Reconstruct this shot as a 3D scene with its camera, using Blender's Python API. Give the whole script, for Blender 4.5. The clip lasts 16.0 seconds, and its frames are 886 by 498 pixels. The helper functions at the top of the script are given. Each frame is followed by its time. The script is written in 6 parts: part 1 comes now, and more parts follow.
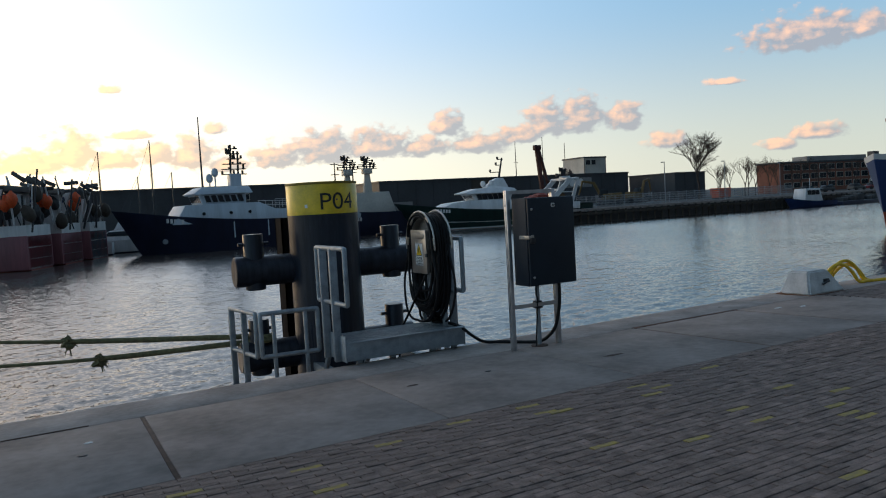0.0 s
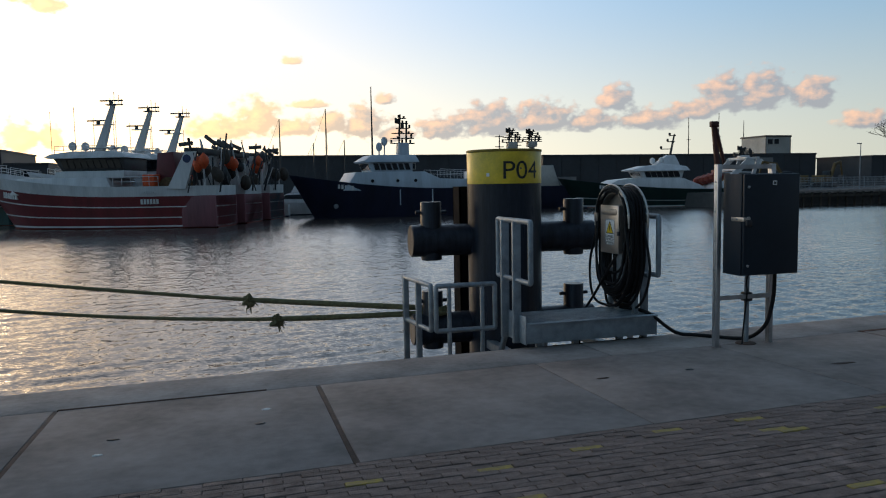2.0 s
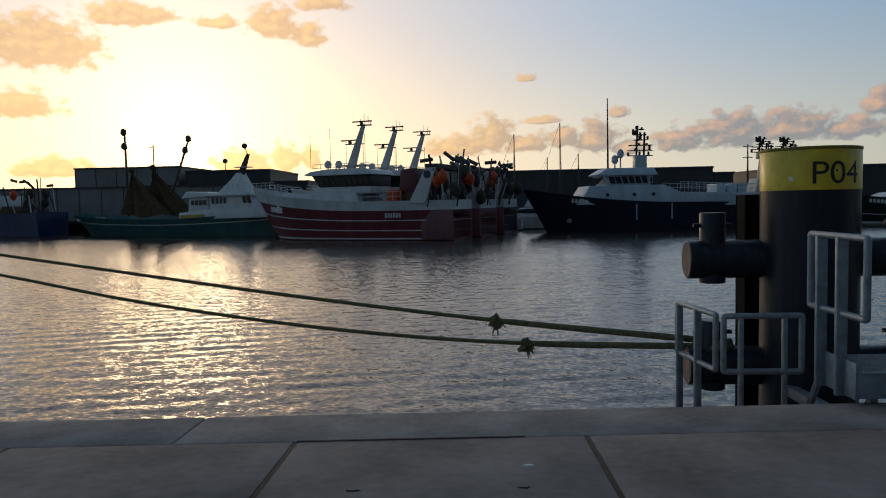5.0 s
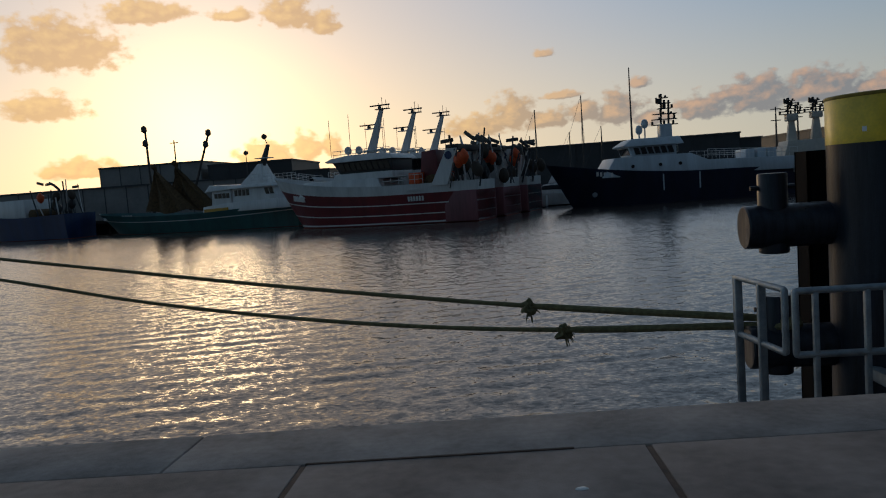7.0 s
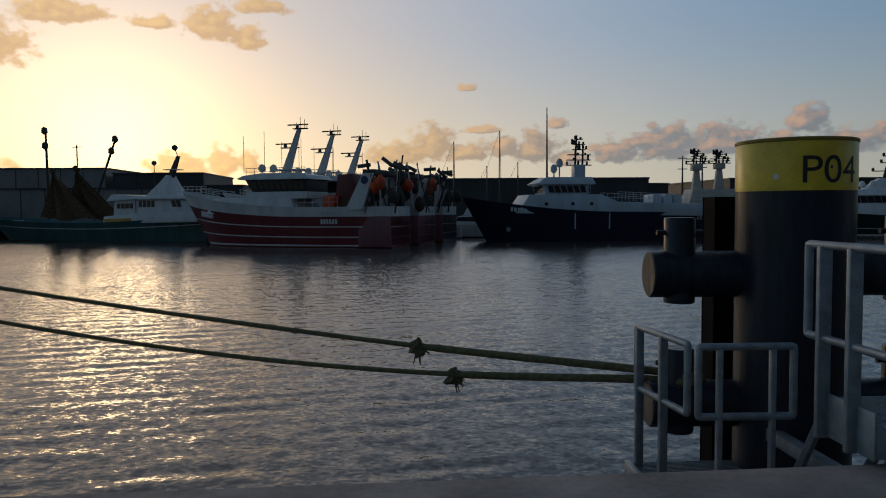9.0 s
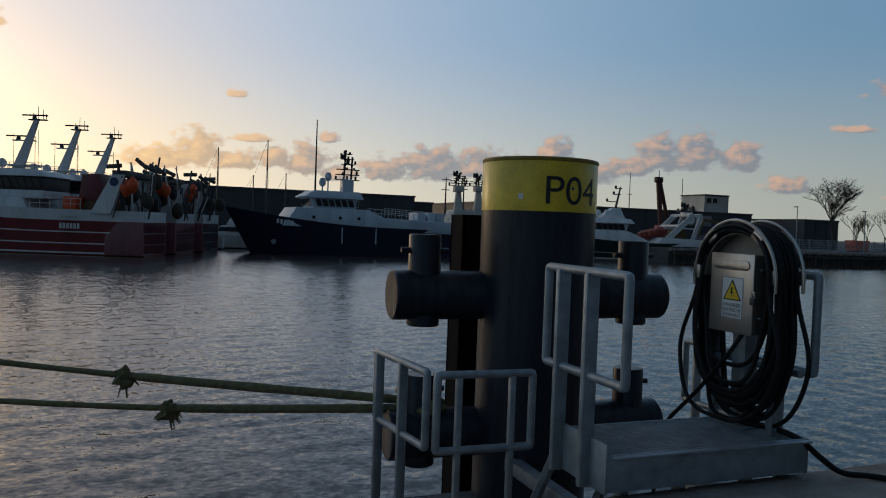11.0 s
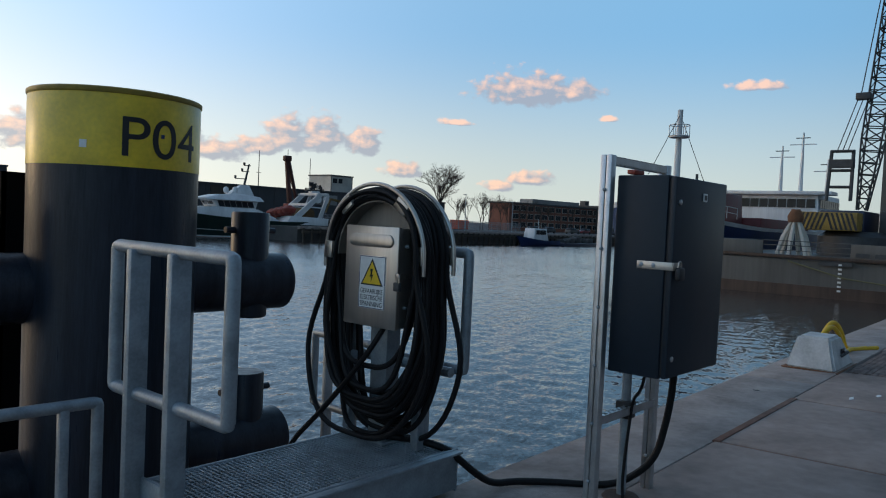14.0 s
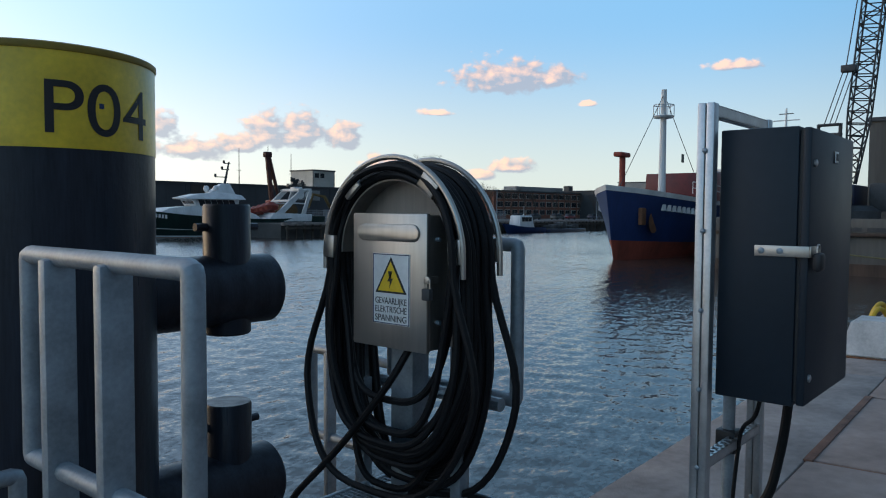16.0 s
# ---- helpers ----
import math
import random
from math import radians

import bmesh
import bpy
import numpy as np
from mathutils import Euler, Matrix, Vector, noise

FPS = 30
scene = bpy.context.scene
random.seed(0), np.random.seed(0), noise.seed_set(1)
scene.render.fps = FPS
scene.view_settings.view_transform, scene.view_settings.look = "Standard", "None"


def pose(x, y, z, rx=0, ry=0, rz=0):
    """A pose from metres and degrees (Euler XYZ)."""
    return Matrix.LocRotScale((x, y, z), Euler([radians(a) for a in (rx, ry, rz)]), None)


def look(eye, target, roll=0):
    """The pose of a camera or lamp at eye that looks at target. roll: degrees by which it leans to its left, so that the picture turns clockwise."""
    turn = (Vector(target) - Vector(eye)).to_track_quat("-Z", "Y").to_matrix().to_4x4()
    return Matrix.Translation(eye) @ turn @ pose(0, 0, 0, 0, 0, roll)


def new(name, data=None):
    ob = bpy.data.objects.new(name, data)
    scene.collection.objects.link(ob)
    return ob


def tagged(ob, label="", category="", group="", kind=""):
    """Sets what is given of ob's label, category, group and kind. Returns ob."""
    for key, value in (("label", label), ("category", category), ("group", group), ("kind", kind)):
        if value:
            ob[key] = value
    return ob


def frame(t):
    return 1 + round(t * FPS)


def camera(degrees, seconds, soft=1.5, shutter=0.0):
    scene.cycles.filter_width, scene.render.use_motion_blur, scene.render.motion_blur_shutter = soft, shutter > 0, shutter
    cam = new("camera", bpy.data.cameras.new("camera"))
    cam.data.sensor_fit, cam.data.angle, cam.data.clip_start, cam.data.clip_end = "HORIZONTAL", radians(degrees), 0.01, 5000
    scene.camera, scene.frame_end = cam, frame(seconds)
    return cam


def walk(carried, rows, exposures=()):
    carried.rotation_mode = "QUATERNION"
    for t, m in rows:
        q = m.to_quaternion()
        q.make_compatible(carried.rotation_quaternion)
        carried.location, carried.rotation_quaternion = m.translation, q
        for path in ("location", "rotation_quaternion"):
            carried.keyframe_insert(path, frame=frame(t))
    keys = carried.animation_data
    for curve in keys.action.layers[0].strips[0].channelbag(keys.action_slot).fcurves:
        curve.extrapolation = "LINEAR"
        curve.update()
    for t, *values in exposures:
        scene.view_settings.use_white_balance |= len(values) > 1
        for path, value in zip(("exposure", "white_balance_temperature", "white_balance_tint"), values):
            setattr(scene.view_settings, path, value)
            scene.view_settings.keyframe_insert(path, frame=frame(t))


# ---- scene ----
cam = camera(61.5, 16.0, soft=1.1)
PATH = [
    (0.0, (0.266, -0.133, 1.664), (1.206, 1.628, 1.542), -3.2),
    (0.5, (0.328, 0.034, 1.657), (1.126, 1.864, 1.531), -1.8),
    (1.0, (0.332, 0.254, 1.638), (1.0, 2.134, 1.502), -0.5),
    (1.5, (0.31, 0.399, 1.637), (0.949, 2.287, 1.478), -1.2),
    (2.0, (0.248, 0.56, 1.637), (0.793, 2.476, 1.46), -1.0),
    (2.5, (0.202, 0.738, 1.623), (0.654, 2.681, 1.481), -1.9),
    (3.0, (0.135, 0.933, 1.622), (0.479, 2.898, 1.479), -0.3),
    (3.5, (0.063, 1.095, 1.629), (0.348, 3.07, 1.483), -1.3),
    (4.0, (0.042, 1.289, 1.622), (0.22, 3.275, 1.462), -0.4),
    (4.5, (0.089, 1.493, 1.611), (0.086, 3.49, 1.49), 0.2),
    (5.0, (0.094, 1.708, 1.575), (0.035, 3.703, 1.449), -1.2),
    (5.2, (0.08, 1.768, 1.581), (0.014, 3.762, 1.442), -2.4),
    (7.3, (0.087, 2.64, 1.508), (-0.043, 4.628, 1.336), -4.2),
    (7.5, (0.09, 2.72, 1.5), (0.01, 4.711, 1.327), -3.9),
    (8.0, (0.135, 2.89, 1.49), (0.135, 4.879, 1.281), -3.7),
    (8.2, (0.174, 2.964, 1.506), (0.169, 4.957, 1.337), -3.2),
    (10.3, (0.561, 3.566, 1.475), (0.95, 5.526, 1.408), 3.6),
    (10.5, (0.61, 3.635, 1.481), (1.054, 5.584, 1.421), 3.0),
    (11.0, (0.682, 3.81, 1.478), (1.386, 5.681, 1.417), 2.1),
    (11.5, (0.739, 3.945, 1.47), (1.647, 5.725, 1.37), 2.3),
    (12.0, (0.916, 4.126, 1.456), (1.941, 5.841, 1.371), 4.0),
    (12.5, (1.078, 4.289, 1.429), (2.211, 5.935, 1.34), 3.2),
    (13.0, (1.216, 4.474, 1.453), (2.546, 5.967, 1.437), 2.8),
    (13.5, (1.347, 4.663, 1.408), (2.81, 6.026, 1.371), 3.6),
    (14.0, (1.518, 4.861, 1.418), (3.017, 6.183, 1.341), 2.7),
    (14.5, (1.61, 5.078, 1.38), (3.124, 6.382, 1.284), 4.1),
    (15.0, (1.738, 5.305, 1.416), (3.303, 6.547, 1.331), 1.8),
    (15.5, (1.905, 5.49, 1.392), (3.438, 6.771, 1.306), 1.7),
    (16.0, (2.09, 5.647, 1.382), (3.615, 6.937, 1.281), 0.4),
]
EXPOSURE = [(0.0, 0.66, 6850, 10), (1.5, 0.52, 6800, 10), (3.5, 0.26, 6700, 10), (5.0, -0.2, 6750, 10), (7.5, -0.55, 6650, 10), (8.2, -0.6, 6600, 10), (10.5, -0.38, 6600, 10), (11.5, -0.05, 6400, 10), (12.5, 0.28, 6350, 10), (13.5, 0.5, 6350, 10), (14.5, 0.76, 6350, 10), (16.0, 0.88, 6350, 10)]
walk(cam, [(t, look(eye, target, roll)) for t, eye, target, roll in PATH], EXPOSURE)

# ---- sky, sun ----
WATER = -2.5
SUN_AZ, SUN_EL = -20.9, 4.6          # degrees from +y towards +x, and above the horizon


HORIZON, UPPER, ZENITH = (0.60, 0.67, 0.62), (0.205, 0.455, 0.715), (0.062, 0.095, 0.16)
GLOWS = ((42.0, 1.8, (0.40, 0.17, 0.01)), (22.0, 1.8, (0.53, 0.32, 0.09)), (7.0, 1.5, (1.3, 0.88, 0.46)))
CLOUDS = ((-0.5, 3.9, 3.33, 1.03), (2.2, 4.6, 2.18, 1.72), (4.6, 4.1, 2.43, 0.92), (7.6, 4.4, 2.05, 1.03), (10, 4.2, 2.3, 1.61), (12.5, 3.6, 2.05, 0.8), (16, 4, 2.82, 1.15), (19.5, 4.3, 3.33, 1.61),
          (23.5, 4.4, 3.58, 1.49), (27, 4.2, 3.07, 1.03), (28.8, 5.7, 1.66, 1.38), (31.5, 4.2, 3.33, 1.03), (34.5, 4.7, 2.43, 0.92), (36.5, 5.5, 2.18, 1.72), (38.9, 5.5, 2.43, 1.72), (42.2, 5.3, 1.92, 1.26),
          (45.2, 3.5, 2.05, 0.8), (54.6, 9.7, 5.2, 1.5), (57.6, 9.8, 3.2, 1.0), (71, 10.3, 2.46, 0.46), (55, 3.3, 2.56, 0.69), (52.6, 2.7, 1.54, 0.57), (49, 7.4, 1.57, 0.34), (-16.5, 3, 2.82, 1.15),
          (-13.4, 3.2, 1.79, 1.26), (-11.6, 3.3, 1.15, 1.03), (-29.5, 10.5, 5.15, 2.3), (-31, 6.7, 3.36, 1.15), (-24, 13.1, 3.81, 1.15), (-14, 12.9, 2.46, 1.49), (-11.5, 12.2, 1.68, 1.15), (-18, 13, 2.24, 0.57),
          (-10.5, 14.5, 2.46, 0.8), (4.8, 9, 1.12, 0.4), (11.7, 6.2, 1.02, 0.57), (6, 5.9, 1.79, 0.4), (60.6, 8, 1.01, 0.29), (-29, 2.6, 3.07, 0.92))


def sky_world():
    w = bpy.data.worlds.new("evening_sky")
    scene.world = w
    w.use_nodes = True
    nt = w.node_tree
    nt.nodes.clear()
    N = nt.nodes.new
    L = nt.links.new
    out, bg = N("ShaderNodeOutputWorld"), N("ShaderNodeBackground")
    sky = N("ShaderNodeTexSky")
    sky.sky_type = "NISHITA"
    sky.sun_disc = False
    sky.sun_elevation, sky.sun_rotation = radians(SUN_EL), radians(SUN_AZ)
    sky.air_density, sky.dust_density, sky.ozone_density = 1.0, 1.6, 2.0
    tc = N("ShaderNodeTexCoord")
    nrm = N("ShaderNodeVectorMath")
    nrm.operation = "NORMALIZE"
    L(tc.outputs["Generated"], nrm.inputs[0])
    sep = N("ShaderNodeSeparateXYZ")
    L(nrm.outputs[0], sep.inputs[0])

    def math_(op, a, b=None, c=None, clamp=False):
        n = N("ShaderNodeMath")
        n.operation, n.use_clamp = op, clamp
        for i, v in enumerate((a, b, c)):
            if v is None:
                continue
            if isinstance(v, (int, float)):
                n.inputs[i].default_value = v
            else:
                L(v, n.inputs[i])
        return n.outputs[0]

    def smooth(v, lo, hi):
        n = N("ShaderNodeMapRange")
        n.interpolation_type = "SMOOTHSTEP"
        L(v, n.inputs["Value"])
        n.inputs["From Min"].default_value, n.inputs["From Max"].default_value = lo, hi
        return n.outputs[0]

    def mixc(f, a, b):
        n = N("ShaderNodeMix")
        n.data_type = "RGBA"
        for sock, v in ((n.inputs[0], f), (n.inputs[6], a), (n.inputs[7], b)):
            if isinstance(v, tuple):
                sock.default_value = (*v, 1)
            elif isinstance(v, (int, float)):
                sock.default_value = v
            else:
                L(v, sock)
        return n.outputs[2]

    def addc(a, b, f=1.0):
        n = N("ShaderNodeMix")
        n.data_type, n.blend_type = "RGBA", "ADD"
        for sock, v in ((n.inputs[0], f), (n.inputs[6], a), (n.inputs[7], b)):
            if isinstance(v, tuple):
                sock.default_value = (*v, 1)
            elif isinstance(v, (int, float)):
                sock.default_value = v
            else:
                L(v, sock)
        return n.outputs[2]

    deg = 180 / math.pi
    az = math_("MULTIPLY", math_("ARCTAN2", sep.outputs[0], sep.outputs[1]), deg)
    el = math_("MULTIPLY", math_("ARCSINE", sep.outputs[2]), deg)
    dot = N("ShaderNodeVectorMath")
    dot.operation = "DOT_PRODUCT"
    L(nrm.outputs[0], dot.inputs[0])
    ce = math.cos(radians(SUN_EL))
    dot.inputs[1].default_value = (math.sin(radians(SUN_AZ)) * ce, math.cos(radians(SUN_AZ)) * ce, math.sin(radians(SUN_EL)))
    theta = math_("MULTIPLY", math_("ARCCOSINE", math_("MINIMUM", dot.outputs["Value"], 0.99999)), deg)

    def glow(sigma, p=2.0):
        return math_("EXPONENT", math_("MULTIPLY", math_("POWER", math_("DIVIDE", theta, sigma), p), -1.0))

    col = mixc(smooth(el, 0.0, 15.0), HORIZON, UPPER)
    col = mixc(smooth(el, 24.0, 74.0), col, ZENITH)
    col = mixc(smooth(theta, 85.0, 150.0), col, (0.09, 0.115, 0.16))
    dim = N("ShaderNodeVectorMath")
    dim.operation = "SCALE"
    L(col, dim.inputs[0])
    L(math_("MULTIPLY_ADD", smooth(theta, 25.0, 75.0), -0.34, 1.0), dim.inputs["Scale"])
    col = dim.outputs[0]
    for sigma, p, tint in GLOWS:
        col = addc(col, tint, glow(sigma, p))
    # clouds: soft-edged heaps, broken by noise
    cv = N("ShaderNodeCombineXYZ")
    L(math_("MULTIPLY", az, 0.95), cv.inputs[0])
    L(math_("MULTIPLY", el, 1.3), cv.inputs[1])
    cv2 = N("ShaderNodeVectorMath")
    cv2.operation = "ADD"
    L(cv.outputs[0], cv2.inputs[0])
    cv2.inputs[1].default_value = (-0.36, 0.5, 0)
    fields = []
    for v, da, de in ((cv.outputs[0], 0.0, 0.0), (cv2.outputs[0], -0.55, 0.4)):
        n = N("ShaderNodeTexNoise")
        n.inputs["Scale"].default_value, n.inputs["Detail"].default_value, n.inputs["Roughness"].default_value = 1.0, 5, 0.5
        L(v, n.inputs["Vector"])
        heap = None
        for a_, e_, w_, h_ in CLOUDS:
            dx = math_("MULTIPLY_ADD", az, 1 / w_, (da - a_) / w_)
            dy = math_("MULTIPLY_ADD", el, 0.72 / h_, 0.72 * (de - e_) / h_)
            dy = math_("MAXIMUM", dy, math_("MULTIPLY", dy, -2.2))
            d = math_("SUBTRACT", 1.0, math_("SQRT", math_("ADD", math_("MULTIPLY", dx, dx), math_("MULTIPLY", dy, dy))))
            heap = d if heap is None else math_("MAXIMUM", heap, d)
        fields.append(math_("ADD", math_("MAXIMUM", heap, -1.0), math_("MULTIPLY", math_("SUBTRACT", n.outputs["Fac"], 0.5), 1.5)))
    dens = smooth(fields[0], 0.04, 0.46)
    lit = math_("MULTIPLY_ADD", math_("SUBTRACT", fields[0], fields[1]), 1.5, 0.05, clamp=True)
    warm = smooth(theta, 10.0, 40.0)
    bright = mixc(warm, (1.10, 0.70, 0.28), (0.72, 0.44, 0.31))
    shade = mixc(warm, (0.78, 0.47, 0.22), (0.235, 0.25, 0.30))
    cloud = mixc(lit, shade, bright)
    col = mixc(math_("MULTIPLY", dens, 0.82), col, cloud)
    # a share of the physical sky, so that its colours carry over all round
    scl = N("ShaderNodeVectorMath")
    scl.operation = "SCALE"
    L(col, scl.inputs[0])
    scl.inputs["Scale"].default_value = 10.0
    tot = addc(scl.outputs[0], sky.outputs[0], 0.12)
    L(tot, bg.inputs[0])
    bg.inputs[1].default_value = 0.10
    L(bg.outputs[0], out.inputs[0])
    return w


sky_world()
sun = new("sun", bpy.data.lights.new("sun", "SUN"))
sun.data.energy, sun.data.angle, sun.data.color = 0.2, radians(12.0), (1.0, 0.72, 0.42)
_az, _el = radians(SUN_AZ), radians(SUN_EL)
sun.matrix_world = look((0, 0, 40), (-math.sin(_az) * math.cos(_el), -math.cos(_az) * math.cos(_el), 40 - math.sin(_el)))


# ---- materials ----
def mat(name, color, rough=0.6, metal=0.0, var=0.25, scale=6.0, bump=0.0, bscale=60.0, color2=None, rvar=0.1, streak=False, island=0.0, spec=0.5):
    m = bpy.data.materials.new(name)
    m.use_nodes = True
    nt = m.node_tree
    N, L = nt.nodes.new, nt.links.new
    b = nt.nodes["Principled BSDF"]
    tc = N("ShaderNodeTexCoord")
    vec = tc.outputs["Object"]
    if streak:
        mp = N("ShaderNodeMapping")
        mp.inputs["Scale"].default_value = (1, 1, 0.08)
        L(vec, mp.inputs[0])
        vec = mp.outputs[0]
    n1 = N("ShaderNodeTexNoise")
    n1.inputs["Scale"].default_value, n1.inputs["Detail"].default_value = scale, 6
    L(vec, n1.inputs["Vector"])
    n2 = N("ShaderNodeTexNoise")
    n2.inputs["Scale"].default_value, n2.inputs["Detail"].default_value = scale * 9, 4
    L(vec, n2.inputs["Vector"])
    mx = N("ShaderNodeMath")
    mx.operation = "MULTIPLY_ADD"
    L(n2.outputs["Fac"], mx.inputs[0])
    mx.inputs[1].default_value = 0.4
    L(n1.outputs["Fac"], mx.inputs[2])
    rp = N("ShaderNodeValToRGB")
    c = color
    d = color2 or tuple(v * (1 - var) * 0.8 for v in c)
    rp.color_ramp.elements[0].position, rp.color_ramp.elements[1].position = 0.42, 0.92
    rp.color_ramp.elements[0].color = (*d, 1)
    rp.color_ramp.elements[1].color = (*[min(1, v * (1 + var * 0.5)) for v in c], 1)
    L(mx.outputs[0], rp.inputs[0])
    col = rp.outputs[0]
    if island:
        ob = N("ShaderNodeObjectInfo")
        ge = N("ShaderNodeNewGeometry")
        ad = N("ShaderNodeMath")
        L(ob.outputs["Random"], ad.inputs[0])
        L(ge.outputs["Random Per Island"], ad.inputs[1])
        fr = N("ShaderNodeMath")
        fr.operation = "FRACT"
        L(ad.outputs[0], fr.inputs[0])
        mr = N("ShaderNodeMapRange")
        mr.inputs["To Min"].default_value, mr.inputs["To Max"].default_value = 1 - island, 1 + island
        L(fr.outputs[0], mr.inputs["Value"])
        vm = N("ShaderNodeVectorMath")
        vm.operation = "SCALE"
        L(col, vm.inputs[0])
        L(mr.outputs[0], vm.inputs["Scale"])
        col = vm.outputs[0]
    L(col, b.inputs["Base Color"])
    mr2 = N("ShaderNodeMapRange")
    mr2.inputs["To Min"].default_value, mr2.inputs["To Max"].default_value = max(0.02, rough - rvar), min(1, rough + rvar)
    L(n1.outputs["Fac"], mr2.inputs["Value"])
    L(mr2.outputs[0], b.inputs["Roughness"])
    b.inputs["Metallic"].default_value = metal
    b.inputs["Specular IOR Level"].default_value = spec
    if bump:
        n3 = N("ShaderNodeTexNoise")
        n3.inputs["Scale"].default_value, n3.inputs["Detail"].default_value = bscale, 5
        L(tc.outputs["Object"], n3.inputs["Vector"])
        bp = N("ShaderNodeBump")
        bp.inputs["Strength"].default_value, bp.inputs["Distance"].default_value = bump, 0.01
        L(n3.outputs["Fac"], bp.inputs["Height"])
        L(bp.outputs[0], b.inputs["Normal"])
    return m


def glass_mat(name, color=(0.02, 0.025, 0.03)):
    m = mat(name, color, 0.12, 0, 0.1, rvar=0.03, spec=0.2)
    return m


def water_mat():
    """Water whose normal is tilted by three sizes of ripple, calmer and rougher by patches."""
    m = bpy.data.materials.new("harbour_water")
    m.use_nodes = True
    nt = m.node_tree
    N, L = nt.nodes.new, nt.links.new
    b = nt.nodes["Principled BSDF"]
    b.inputs["Base Color"].default_value = (0.06, 0.048, 0.042, 1)
    b.inputs["Roughness"].default_value = 0.07
    b.inputs["IOR"].default_value = 1.38
    tc, geo = N("ShaderNodeTexCoord"), N("ShaderNodeNewGeometry")

    def vec(op, a, b_=None, scale=None):
        n = N("ShaderNodeVectorMath")
        n.operation = op
        for i, v in enumerate((a, b_)):
            if isinstance(v, tuple):
                n.inputs[i].default_value = v
            elif v is not None:
                L(v, n.inputs[i])
        if isinstance(scale, (int, float)):
            n.inputs["Scale"].default_value = scale
        elif scale is not None:
            L(scale, n.inputs["Scale"])
        return n.outputs[0]

    tilt = None
    for sx, sy, amp, rot in WAVES:
        mp = N("ShaderNodeMapping")
        mp.inputs["Scale"].default_value = (sx, sy, 1)
        mp.inputs["Rotation"].default_value = (0, 0, radians(rot))
        L(tc.outputs["Object"], mp.inputs[0])
        n = N("ShaderNodeTexNoise")
        n.inputs["Scale"].default_value, n.inputs["Detail"].default_value, n.inputs["Distortion"].default_value = 1.0, 2, 0.5
        L(mp.outputs[0], n.inputs["Vector"])
        d = vec("MULTIPLY", vec("SUBTRACT", n.outputs["Color"], (0.5, 0.5, 0.5)), (amp * 0.7, amp, 0.0))
        tilt = d if tilt is None else vec("ADD", tilt, d)
    gust = N("ShaderNodeTexNoise")
    gust.inputs["Scale"].default_value, gust.inputs["Detail"].default_value = 0.07, 2
    L(tc.outputs["Object"], gust.inputs["Vector"])
    gr_ = N("ShaderNodeMapRange")
    gr_.inputs["From Min"].default_value, gr_.inputs["From Max"].default_value = 0.35, 0.65
    gr_.inputs["To Min"].default_value, gr_.inputs["To Max"].default_value = 0.75, 1.15
    L(gust.outputs["Fac"], gr_.inputs["Value"])
    tilt = vec("SCALE", tilt, scale=gr_.outputs[0])
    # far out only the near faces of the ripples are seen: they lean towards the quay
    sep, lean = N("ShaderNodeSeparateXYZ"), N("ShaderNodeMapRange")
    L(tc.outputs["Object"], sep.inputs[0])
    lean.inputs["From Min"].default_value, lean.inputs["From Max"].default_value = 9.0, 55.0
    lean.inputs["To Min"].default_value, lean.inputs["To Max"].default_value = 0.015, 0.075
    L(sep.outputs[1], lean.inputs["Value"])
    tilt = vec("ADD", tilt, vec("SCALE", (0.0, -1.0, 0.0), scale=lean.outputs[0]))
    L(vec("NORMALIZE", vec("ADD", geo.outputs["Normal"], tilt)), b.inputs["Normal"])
    return m


